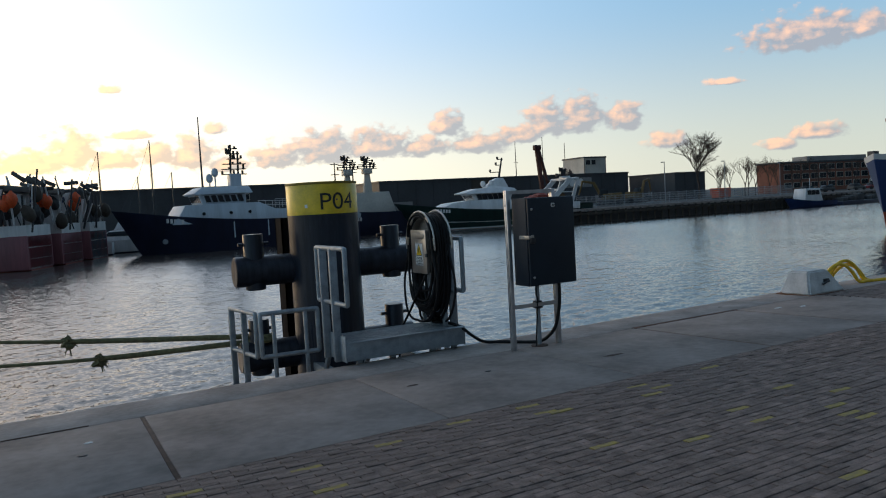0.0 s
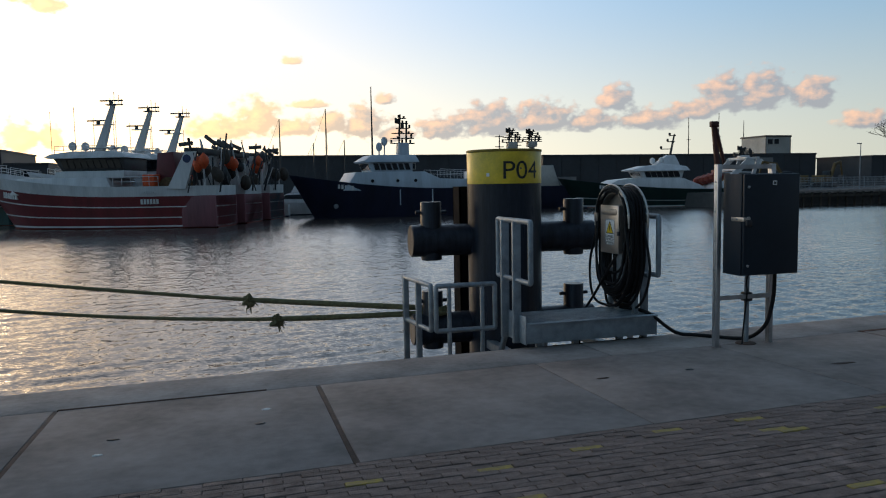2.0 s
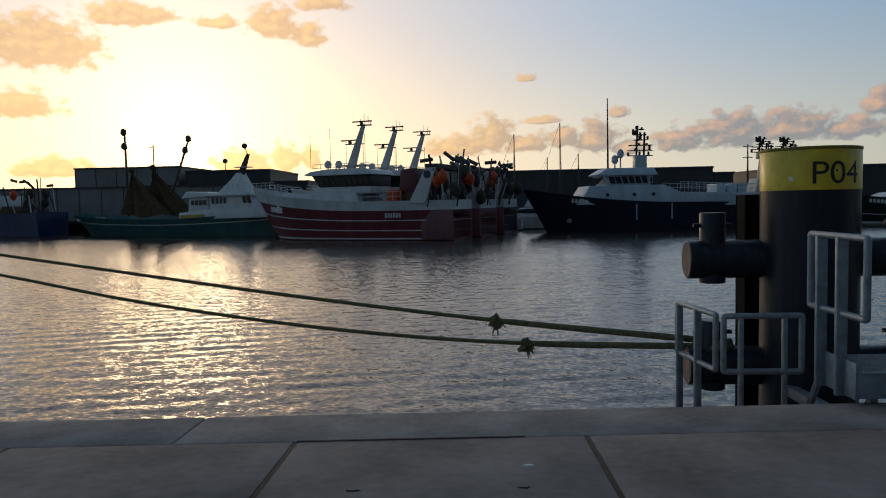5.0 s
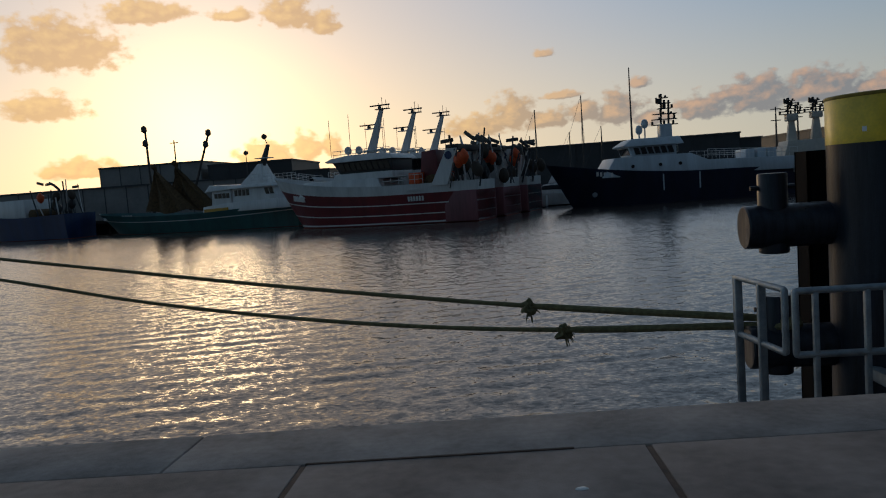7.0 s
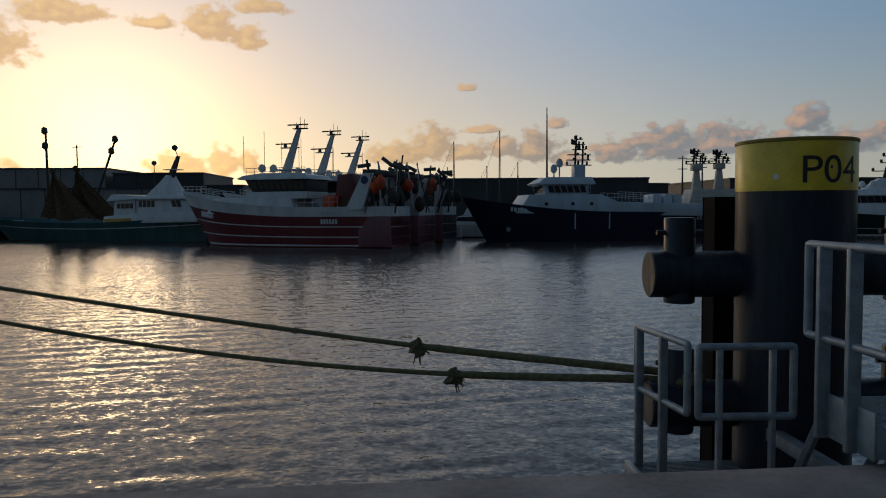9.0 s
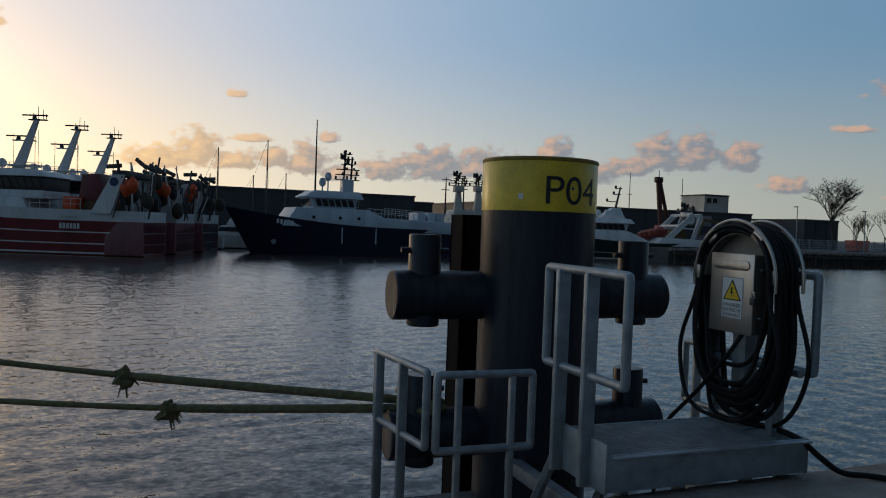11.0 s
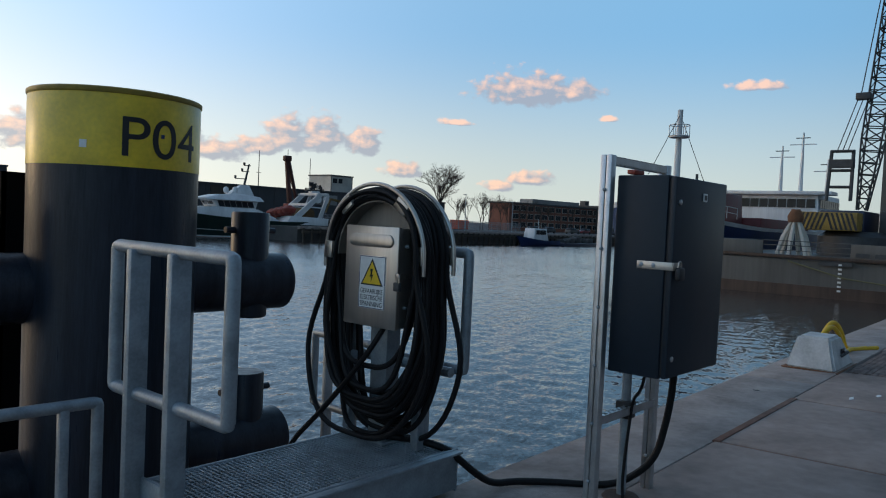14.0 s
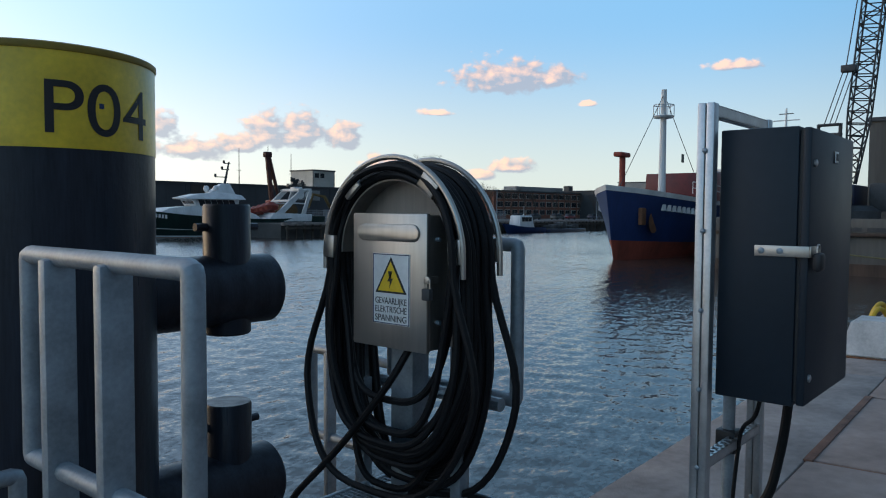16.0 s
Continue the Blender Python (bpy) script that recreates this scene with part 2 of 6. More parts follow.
WAVES = ((0.8, 1.5, 0.09, -12), (2.8, 4.8, 0.22, 8), (7.5, 11.0, 0.43, -20))     # ripples across x, across y, slope, turn
M = {
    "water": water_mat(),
    "concrete": mat("quay_concrete", (0.285, 0.243, 0.222), 0.92, 0, 0.32, 1.3, 0.35, 90, rvar=0.05, spec=0.15),
    "coping": mat("coping_concrete", (0.37, 0.318, 0.288), 0.92, 0, 0.3, 2.0, 0.5, 70, rvar=0.05, spec=0.15),
    "joint": mat("dark_slab_joint", (0.085, 0.052, 0.038), 0.9, 0, 0.5, 8.0, 0.4, 60),
    "joint_rust": mat("rusty_joint", (0.165, 0.085, 0.058), 0.9, 0, 0.5, 8.0, 0.4, 60),
    "brick": mat("paving_brick", (0.23, 0.178, 0.158), 0.92, 0, 0.4, 9.0, 0.9, 140, island=0.17, rvar=0.05, spec=0.15),
    "brick_yellow": mat("paving_brick_yellow_paint", (0.34, 0.26, 0.05), 0.85, 0, 0.2, 22.0, 0.5, 120, color2=(0.17, 0.13, 0.10)),
    "sand": mat("joint_sand", (0.19, 0.15, 0.132), 0.95, 0, 0.3, 12.0, 0.6, 150),
    "galv": mat("galvanised_steel", (0.30, 0.345, 0.38), 0.52, 0.5, 0.25, 9.0, 0.08, 80),
    "alu": mat("aluminium_profile", (0.55, 0.56, 0.57), 0.38, 0.85, 0.12, 10.0),
    "inox": mat("stainless_sheet", (0.50, 0.47, 0.43), 0.36, 0.9, 0.15, 5.0, streak=True),
    # darker, rougher stainless: the shade inside the coil put into the colour
    "inox_shaded": mat("shaded_stainless_sheet", (0.24, 0.215, 0.19), 0.55, 0.6, 0.25, 5.0, streak=True),
    # paler blue streaks put the sheen running down the steel into the colour
    "pile": mat("black_coated_steel", (0.005, 0.0065, 0.010), 0.36, 0.0, 0.6, 14.0, 0.15, 30, color2=(0.026, 0.035, 0.052), streak=True, rvar=0.22, spec=0.3),
    "yellow": mat("yellow_paint", (0.80, 0.54, 0.025), 0.33, 0, 0.18, 5.0, 0.06, 40),
    "beam": mat("dull_black_steel", (0.005, 0.005, 0.006), 0.85, 0, 0.4, 3.0, spec=0.1),
    "rim": mat("scuffed_yellow_rim", (0.30, 0.21, 0.03), 0.5, 0, 0.3, 8.0),
    "black": mat("black_paint", (0.015, 0.015, 0.017), 0.5, 0, 0.2),
    "cabinet": mat("anthracite_powder_coat", (0.012, 0.020, 0.030), 0.45, 0, 0.12, 3.0, 0.03, 200, spec=0.3),
    "cable": mat("black_rubber_cable", (0.008, 0.008, 0.009), 0.55, 0, 0.3, 20.0, spec=0.22),
    "rope": mat("green_mooring_rope", (0.16, 0.15, 0.075), 0.95, 0, 0.4, 25.0, 0.8, 90),
    "white": mat("white_ship_paint", (0.68, 0.69, 0.69), 0.45, 0, 0.12, 0.8, streak=True),
    "sign_white": mat("sign_white", (0.8, 0.8, 0.78), 0.4, 0, 0.05),
    "sign_yellow": mat("sign_yellow", (0.85, 0.55, 0.02), 0.4, 0, 0.05),
    "red_hull": mat("red_hull_paint", (0.17, 0.012, 0.018), 0.42, 0, 0.25, 0.7, streak=True),
    "navy_hull": mat("navy_hull_paint", (0.012, 0.018, 0.045), 0.4, 0, 0.3, 0.7, streak=True),
    "green_hull": mat("dark_green_hull_paint", (0.008, 0.03, 0.026), 0.4, 0, 0.3, 0.7, streak=True),
    "teal_hull": mat("teal_hull_paint", (0.022, 0.10, 0.10), 0.45, 0, 0.3, 0.7, streak=True),
    "blue_hull": mat("blue_hull_paint", (0.012, 0.035, 0.12), 0.45, 0, 0.3, 0.7, streak=True),
    "antifoul": mat("red_antifouling", (0.30, 0.06, 0.035), 0.7, 0, 0.35, 0.9, streak=True),
    "grey_hull": mat("weathered_grey_hull", (0.105, 0.102, 0.094), 0.7, 0, 0.35, 0.5, streak=True),
    "rust": mat("rusted_steel", (0.17, 0.075, 0.035), 0.85, 0, 0.45, 1.2),
    "darksteel": mat("dark_steel", (0.045, 0.047, 0.05), 0.55, 0, 0.3, 3.0),
    "glass": glass_mat("window_glass"),
    "orange": mat("orange_buoy", (0.75, 0.10, 0.02), 0.6, 0, 0.15),
    "net": mat("brown_netting", (0.12, 0.075, 0.035), 0.95, 0, 0.5, 3.0, 0.8, 20),
    "wood": mat("dark_timber", (0.07, 0.055, 0.042), 0.85, 0, 0.4, 1.5, streak=True),
    "shed": mat("dark_shed_cladding", (0.055, 0.06, 0.066), 0.6, 0, 0.2, 0.2),
    "shed_light": mat("grey_shed_cladding", (0.26, 0.26, 0.255), 0.6, 0, 0.15, 0.2),
    "cream": mat("cream_tower_panels", (0.55, 0.52, 0.46), 0.6, 0, 0.15, 0.4),
    "redbrick": mat("red_brick_facade", (0.25, 0.10, 0.065), 0.85, 0, 0.25, 0.6),
    "asphalt": mat("far_ground", (0.09, 0.085, 0.08), 0.9, 0, 0.3, 0.2),
    "bark": mat("bare_bark", (0.07, 0.055, 0.045), 0.9, 0, 0.3, 3.0),
    "orange_steel": mat("red_crane_paint", (0.26, 0.035, 0.02), 0.55, 0, 0.3, 1.0),
    "yellow_steel": mat("yellow_machine_paint", (0.55, 0.30, 0.02), 0.55, 0, 0.25, 1.0),
    "hedge": mat("winter_scrub", (0.075, 0.06, 0.045), 0.95, 0, 0.4, 0.8, 0.5, 6),
    "hose": mat("yellow_hose", (0.75, 0.46, 0.02), 0.5, 0, 0.15),
    "block": mat("white_painted_steel_block", (0.52, 0.52, 0.51), 0.6, 0, 0.25, 4.0),
}


# ---- mesh helpers ----
def mesh_of(bm, name, material, smooth=False):
    me = bpy.data.meshes.new(name)
    bm.to_mesh(me)
    bm.free()
    me.materials.append(material)
    if smooth:
        me.shade_smooth()
        me.set_sharp_from_angle(angle=radians(35))
    return me


def part(name, bm, material, parent=None, label="", smooth=True):
    ob = new(name, mesh_of(bm, name, material, smooth))
    if parent is not None:
        ob.parent = parent
    if label:
        ob["label"] = label
    return ob


def thing(name, label, category, group="", kind="", m=None):
    ob = new(name)
    ob.empty_display_size = 0.1
    if m is not None:
        ob.matrix_world = m
    return tagged(ob, label, category, group, kind)


def box(bm, x0, x1, y0, y1, z0, z1, bevel=0.0, m=None):
    v = [bm.verts.new(p) for p in ((x0, y0, z0), (x1, y0, z0), (x1, y1, z0), (x0, y1, z0), (x0, y0, z1), (x1, y0, z1), (x1, y1, z1), (x0, y1, z1))]
    fs = [bm.faces.new([v[i] for i in f]) for f in ((3, 2, 1, 0), (4, 5, 6, 7), (0, 1, 5, 4), (1, 2, 6, 5), (2, 3, 7, 6), (3, 0, 4, 7))]
    if bevel:
        es = {e for f in fs for e in f.edges}
        r = bmesh.ops.bevel(bm, geom=list(es), offset=bevel, segments=2, affect="EDGES", profile=0.5)
        v = list({w for f in r["faces"] for w in f.verts} | {w for w in v if w.is_valid})
    if m is not None:
        bmesh.ops.transform(bm, matrix=m, verts=v)
    return bm


def abox(*a, **k):
    return box(bmesh.new(), *a, **k)


def fillet(pts, r, n=5):
    pts = [Vector(p) for p in pts]
    out = [pts[0]]
    for a, b, c in zip(pts, pts[1:], pts[2:]):
        u, w = (a - b), (c - b)
        k = min(r, u.length * 0.49, w.length * 0.49)
        p, q = b + u.normalized() * k, b + w.normalized() * k
        for i in range(n + 1):
            s = i / n
            out.append((1 - s) ** 2 * p + 2 * s * (1 - s) * b + s * s * q)
    out.append(pts[-1])
    return out


def tube(bm, pts, r, sides=10, closed=False, cap=True):
    pts = [Vector(p) for p in pts]
    n = len(pts)
    rs = r if isinstance(r, (list, tuple)) else [r] * n
    rings, ref = [], None
    for i, p in enumerate(pts):
        a = pts[i - 1] if (i or closed) else p
        b = pts[(i + 1) % n] if (i < n - 1 or closed) else p
        t = (b - a).normalized()
        if ref is None:
            ref = Vector((0, 0, 1)) if abs(t.z) < 0.9 else Vector((1, 0, 0))
        side = t.cross(ref).normalized()
        ref = side.cross(t).normalized()
        rings.append([bm.verts.new(p + rs[i] * (math.cos(q) * side + math.sin(q) * ref)) for q in (2 * math.pi * k / sides for k in range(sides))])
    for i in range(n if closed else n - 1):
        a, b = rings[i], rings[(i + 1) % n]
        for k in range(sides):
            bm.faces.new((a[k], a[(k + 1) % sides], b[(k + 1) % sides], b[k]))
    if cap and not closed:
        bm.faces.new(rings[0][::-1])
        bm.faces.new(rings[-1])
    return bm


def atube(*a, **k):
    return tube(bmesh.new(), *a, **k)


def lathe(bm, prof, sides=32, m=None):
    """A solid of revolution about z; prof: (radius, z) upwards."""
    rings = []
    vs = []
    for r, z in prof:
        ring = [bm.verts.new((r * math.cos(2 * math.pi * k / sides), r * math.sin(2 * math.pi * k / sides), z)) for k in range(sides)]
        rings.append(ring)
        vs += ring
    for a, b in zip(rings, rings[1:]):
        for k in range(sides):
            bm.faces.new((a[k], a[(k + 1) % sides], b[(k + 1) % sides], b[k]))
    bm.faces.new(rings[0][::-1])
    bm.faces.new(rings[-1])
    if m is not None:
        bmesh.ops.transform(bm, matrix=m, verts=vs)
    return bm


def prism(bm, outline, z0, z1):
    """An upright prism over an outline in x, y (counter-clockwise)."""
    a = [bm.verts.new((x, y, z0)) for x, y in outline]
    b = [bm.verts.new((x, y, z1)) for x, y in outline]
    n = len(a)
    bm.faces.new(a[::-1])
    bm.faces.new(b)
    for i in range(n):
        bm.faces.new((a[i], a[(i + 1) % n], b[(i + 1) % n], b[i]))
    return bm


def text_mesh(word, size, name="lettering", shear=0.0):
    cu = bpy.data.curves.new(name, "FONT")
    cu.body, cu.size, cu.align_x, cu.align_y, cu.extrude, cu.shear = word, size, "CENTER", "CENTER", 0.0012, shear
    tmp = bpy.data.objects.new(name, cu)
    scene.collection.objects.link(tmp)
    me = bpy.data.meshes.new_from_object(tmp.evaluated_get(bpy.context.evaluated_depsgraph_get()))
    bpy.data.objects.remove(tmp)
    bm = bmesh.new()
    bm.from_mesh(me)
    bpy.data.meshes.remove(me)
    return bm


# ---- ground, quay, water ----
TILT_Y, LINE = -0.0324, 0.022         # the quay falls towards the water; its lines lie slightly askew to x


def zq(x, y):
    return 0.004 * x + TILT_Y * (y - 6.6)


def yq(x, y0):
    return y0 + LINE * x


QUAY = Matrix(((1, 0, 0, 0), (LINE, 1, 0, 0), (0.004 + TILT_Y * LINE, TILT_Y, 1, -TILT_Y * 6.6), (0, 0, 0, 1)))  # sheared quay frame: x, y0, height over quay
EDGE, GROOVE, BRICKS = 7.29, 6.585, 4.62

# water: a choppy sheet where the camera looks, flat beyond
WX0, WX1, WY0, WY1 = -85.0, 95.0, 6.6, 112.0


def chop():
    u = np.linspace(-1, 1, 760)
    xs_ = (WX0 + WX1) / 2 + (WX1 - WX0) / 2 * np.sinh(2.6 * u) / math.sinh(2.6)
    t = np.linspace(0, 1, 420)
    ys_ = WY0 + (WY1 - WY0) * (0.32 * t + 0.68 * t ** 2.4)
    X, Y = np.meshgrid(xs_, ys_)
    step = np.maximum(*np.meshgrid(np.gradient(xs_), np.gradient(ys_)))
    Z = np.zeros_like(X)
    rs = np.random.RandomState(7)
    for k in range(34):
        wl = 0.34 * (1.1 / 0.34) ** (k / 33)
        a = radians(rs.normal(115, 48))
        ph = rs.uniform(0, 2 * math.pi)
        kx, ky = math.cos(a) * 2 * math.pi / wl, math.sin(a) * 2 * math.pi / wl
        amp = 0.017 * wl / (2 * math.pi) * rs.uniform(0.6, 1.3)
        warp = 0.5 * np.sin(X * 0.21 + k) + 0.5 * np.sin(Y * 0.17 + 2 * k)
        Z += amp * np.clip(wl / step / 2.5 - 1, 0, 1) * np.sin(kx * X + ky * Y + ph + warp)
    edge = np.minimum(1, np.minimum(np.minimum(X - WX0, WX1 - X), np.minimum(Y - WY0, WY1 - Y)) / 1.5)
    Z *= np.clip(edge, 0, 1)
    n, m_ = X.shape
    co = np.stack([X, Y, Z], -1).reshape(-1, 3)
    idx = np.arange(n * m_).reshape(n, m_)
    quads = np.stack([idx[:-1, :-1], idx[:-1, 1:], idx[1:, 1:], idx[1:, :-1]], -1).reshape(-1, 4)
    me = bpy.data.meshes.new("water")
    me.vertices.add(len(co))
    me.vertices.foreach_set("co", co.ravel())
    me.loops.add(quads.size)
    me.loops.foreach_set("vertex_index", quads.ravel().astype(np.int32))
    me.polygons.add(len(quads))
    me.polygons.foreach_set("loop_start", np.arange(0, quads.size, 4, dtype=np.int32))
    me.update(calc_edges=True)
    me.materials.append(M["water"])
    me.shade_smooth()
    return me


water = new("water", chop())
water.location = (0, 0, WATER)
tagged(water, "rippled grey-blue harbour water reflecting the evening sky", "water", kind="structure")
g = 3000
for x0, x1, y0, y1 in ((-g, WX0, -g, g), (WX1, g, -g, g), (WX0, WX1, -g, WY0), (WX0, WX1, WY1, g)):
    b = bmesh.new()
    b.faces.new([b.verts.new(p) for p in ((x0, y0, 0), (x1, y0, 0), (x1, y1, 0), (x0, y1, 0))])
    part("open_water", b, M["water"], water, smooth=False)


def quay_box(name, x0, x1, y0, y1, z0, z1, material, parent=None, bevel=0.006):
    b = abox(x0, x1, y0, y1, z0, z1, bevel=bevel)
    bmesh.ops.transform(b, matrix=QUAY, verts=b.verts)
    return part(name, b, material, parent)


quay = thing("pavement", "concrete quay apron with paving bricks and rusty slab joints", "quay", kind="structure")
quay_box("quay_wall", -60, 120, 6.4, EDGE - 0.05, -6.0, -0.2, M["concrete"], quay)
bed = quay_box("bedding", -60, 120, -60, 6.5, -0.6, -0.016, M["sand"], quay)
joints = [-6.85, -4.92, -2.99, -1.06, 0.88, 2.81, 4.72, 6.5, 8.3]
cop = [-30, -14.5, -7.3, -1.9, 3.6, 9.15, 14.7, 20.2, 26, 40, 60, 118]
for a, b in zip(cop, cop[1:]):
    quay_box("coping_block", a + 0.004, b - 0.004, GROOVE + 0.004, EDGE, -0.6, 0.004, M["coping"], quay, 0.02)
for a, b in zip(joints, joints[1:]):
    gap = 0.004 if a in (2.81, 4.72) else 0.018
    gap2 = 0.004 if b in (2.81, 4.72) else 0.018
    quay_box("slab", a + gap, b - gap2, BRICKS, GROOVE - 0.002, -0.25, 0.0, M["concrete"], quay, 0.006)
for x in (-4.92, -2.99, -1.06, 0.88, 6.5, 8.3):
    quay_box("joint_strip", x - 0.017, x + 0.017, BRICKS + 0.01, GROOVE - 0.01, -0.2, -0.006, M["joint_rust" if x > 6 else "joint"], quay, 0.002)
quay_box("slab", -24, -6.87, BRICKS, GROOVE - 0.002, -0.25, 0.0, M["concrete"], quay, 0.006)
quay_box("slab", 12.2, 118, BRICKS, GROOVE - 0.002, -0.25, 0.0, M["concrete"], quay, 0.006)
quay_box("slab", 8.32, 10.1, BRICKS, GROOVE - 0.002, -0.25, 0.0, M["concrete"], quay, 0.006)

quay_box("groove_strip", -1.05, 0.47, GROOVE - 0.012, GROOVE + 0.010, -0.1, 0.006, M["joint"], quay, 0.001)
quay_box("groove_strip", 6.48, 8.32, GROOVE - 0.036, GROOVE + 0.014, -0.1, 0.006, M["joint_rust"], quay, 0.001)

# ---- dolphin pile with cross bollards ----
PX, PY, PR = 3.445, 9.05, 0.445
pile = thing("mooring_pile", "black steel mooring pile with yellow top band and cross bollards", "mooring pile")
part("shaft", lathe(bmesh.new(), [(PR, -7), (PR, 1.615)], 64, pose(PX, PY, 0)), M["pile"], pile)
band = part("yellow_band", lathe(bmesh.new(), [(PR + 0.003, 1.615), (PR + 0.003, 2.0), (PR - 0.004, 2.012), (PR - 0.02, 2.012), (PR - 0.02, 1.95)], 64, pose(PX, PY, 0)), M["yellow"], pile, "yellow painted band with black lettering")
tb = text_mesh("P04", 0.30)
xsv = [v.co.x for v in tb.verts]
zsv = [v.co.y for v in tb.verts]
cx, hw, cz, hh = (min(xsv) + max(xsv)) / 2, (max(xsv) - min(xsv)) / 2, (min(zsv) + max(zsv)) / 2, (max(zsv) - min(zsv)) / 2
bmesh.ops.subdivide_edges(tb, edges=[e for e in tb.edges if e.calc_length() > 0.04], cuts=4)
for v in tb.verts:
    a = radians(-82.5 + (v.co.x - cx) / hw * 29.0)
    rr = PR + 0.0045 + max(0, v.co.z) * 0.5
    v.co = (PX + rr * math.cos(a), PY + rr * math.sin(a), 1.772 + (v.co.y - cz) / hh * 0.103)
part("lettering", tb, M["black"], band, "black letters P04", smooth=False)
for ang, zs, wd, hh, mt in ((-135.0, 1.721, 0.035, 0.04, "sign_white"), (-84.9, 1.788, 0.018, 0.02, "blue_hull")):
    part("sticker", abox(PR + 0.002, PR + 0.006, -wd / 2, wd / 2, zs - hh / 2, zs + hh / 2, m=pose(PX, PY, 0, 0, 0, ang)), M[mt], band, "small square sticker", smooth=False)
rimb = lathe(bmesh.new(), [(PR + 0.005, 1.985), (PR + 0.009, 1.992), (PR + 0.009, 2.010), (PR, 2.016), (PR - 0.02, 2.014)], 64, pose(PX, PY, 0))
part("rim", rimb, M["rim"], band, "dull olive steel rim")


def cross_tube(zc):
    cy = 9.15
    ends = (2.30, 4.65)
    mid = lambda x: cy + (x - PX) * -0.03
    rt = 0.19
    prof = [(rt - 0.012, 0), (rt, 0.012), (rt, ends[1] - ends[0] - 0.012), (rt - 0.012, ends[1] - ends[0])]
    m = look((ends[0], mid(ends[0]), zc), (ends[0] - 1, mid(ends[0] - 1), zc))
    t = part("cross_bollard", lathe(bmesh.new(), prof, 40, m), M["pile"], pile, "horizontal black tube with upright pins")
    for x in (2.555, 4.395):
        y = mid(x)
        part("pin", lathe(bmesh.new(), [(0.115, -0.235), (0.125, -0.225), (0.125, 0.45), (0.118, 0.462)], 28, pose(x, y, zc)), M["pile"], t)
        part("pin_rod", atube([(x - 0.19, y, zc + 0.34), (x + 0.19, y, zc + 0.34)], 0.022, 8), M["pile"], t)


cross_tube(0.95)
cross_tube(-0.12)
beam = bmesh.new()
for x0, x1, y0, y1 in ((3.08, 3.38, 9.70, 9.73), (3.08, 3.38, 9.97, 10.0), (3.215, 3.245, 9.72, 9.98), (3.08, 3.10, 9.70, 10.0)):
    box(beam, x0, x1, y0, y1, -7, 1.585)
tagged(part("fender_beam", beam, M["beam"], None, smooth=False), "black steel fender beam standing behind the pile", "fender beam")

# ---- landing stage ----
stage = thing("boarding_platform", "galvanised steel step platform with grating at the quay edge", "platform")
PF, PB, PT = 7.27, 7.88, 0.25
fr = bmesh.new()
box(fr, 3.0, 4.43, PF, PF + 0.02, 0.04, PT, 0.004)
part("front_plate", fr, M["galv"], stage)
part("front_flange", abox(3.02, 4.43, PF - 0.045, PF - 0.002, PT - 0.014, PT - 0.002, 0.003), M["galv"], stage)
part("back_plate", abox(3.0, 4.43, PB - 0.02, PB, 0.04, PT, 0.004), M["galv"], stage)
part("side_plate", abox(2.985, 3.0, PF, PB, 0.03, PT + 0.06, 0.004), M["galv"], stage)
part("side_plate", abox(4.43, 4.445, PF, PB, 0.03, PT, 0.004), M["galv"], stage)
gr = bmesh.new()
for i in range(58):
    x = 3.012 + i * 0.0246
    box(gr, x, x + 0.006, PF + 0.02, PB - 0.02, PT - 0.03, PT - 0.004)
for j in range(24):
    y = PF + 0.03 + j * 0.0238
    box(gr, 3.0, 4.43, y, y + 0.0045, PT - 0.026, PT - 0.006)
gro = part("grating", gr, M["galv"], stage, "perforated galvanised tread grating", smooth=False)
part("under_tray", abox(3.0, 4.43, PF + 0.02, PB - 0.02, PT - 0.05, PT - 0.038), M["darksteel"], stage)
for x in (3.15, 3.55, 4.05, 4.33):
    part("support_leg", abox(x, x + 0.06, PF + 0.1, PF + 0.16, -0.9, 0.05, 0.004), M["galv"], stage)
for x in (3.1, 4.3):
    part("bracket_beam", abox(x, x + 0.1, 7.0 + 0.31, PB + 1.0, -0.32, -0.22, 0.006), M["galv"], stage)
for x in (3.02, 3.52):
    part("stringer", atube([(x, PB - 0.02, 0.12), (x, PB + 0.45, -0.62)], 0.035, 6), M["galv"], stage)


def guard(p, q, ztop, zlow, foot, name, label, flats=(0.21, 0.58), width=0.09):
    """A guard rail: a loop of round tube with two flat uprights, from p to q in plan."""
    g = thing(name, label, "guard rail")
    P, Q = Vector((*p, 0)), Vector((*q, 0))
    u = (Q - P).normalized()
    side = Vector((-u.y, u.x, 0))
    r = 0.027
    up = lambda v, z: Vector((v.x, v.y, z))
    loop = [up(P, (ztop + zlow) / 2), up(P, ztop), up(Q, ztop), up(Q, zlow), up(P, zlow), up(P, (ztop + zlow) / 2)]
    part("tube_loop", atube(fillet(loop, 0.014, 2), r, 12), M["galv"], g)
    for s in flats:
        c = P.lerp(Q, s)
        b = bmesh.new()
        m = Matrix(((u.x, side.x, 0, c.x), (u.y, side.y, 0, c.y), (0, 0, 1, 0), (0, 0, 0, 1)))
        box(b, -0.022, 0.022, -width / 2, width / 2, foot, ztop - 0.004, 0.012, m)
        part("upright", b, M["galv"], g)
    return g


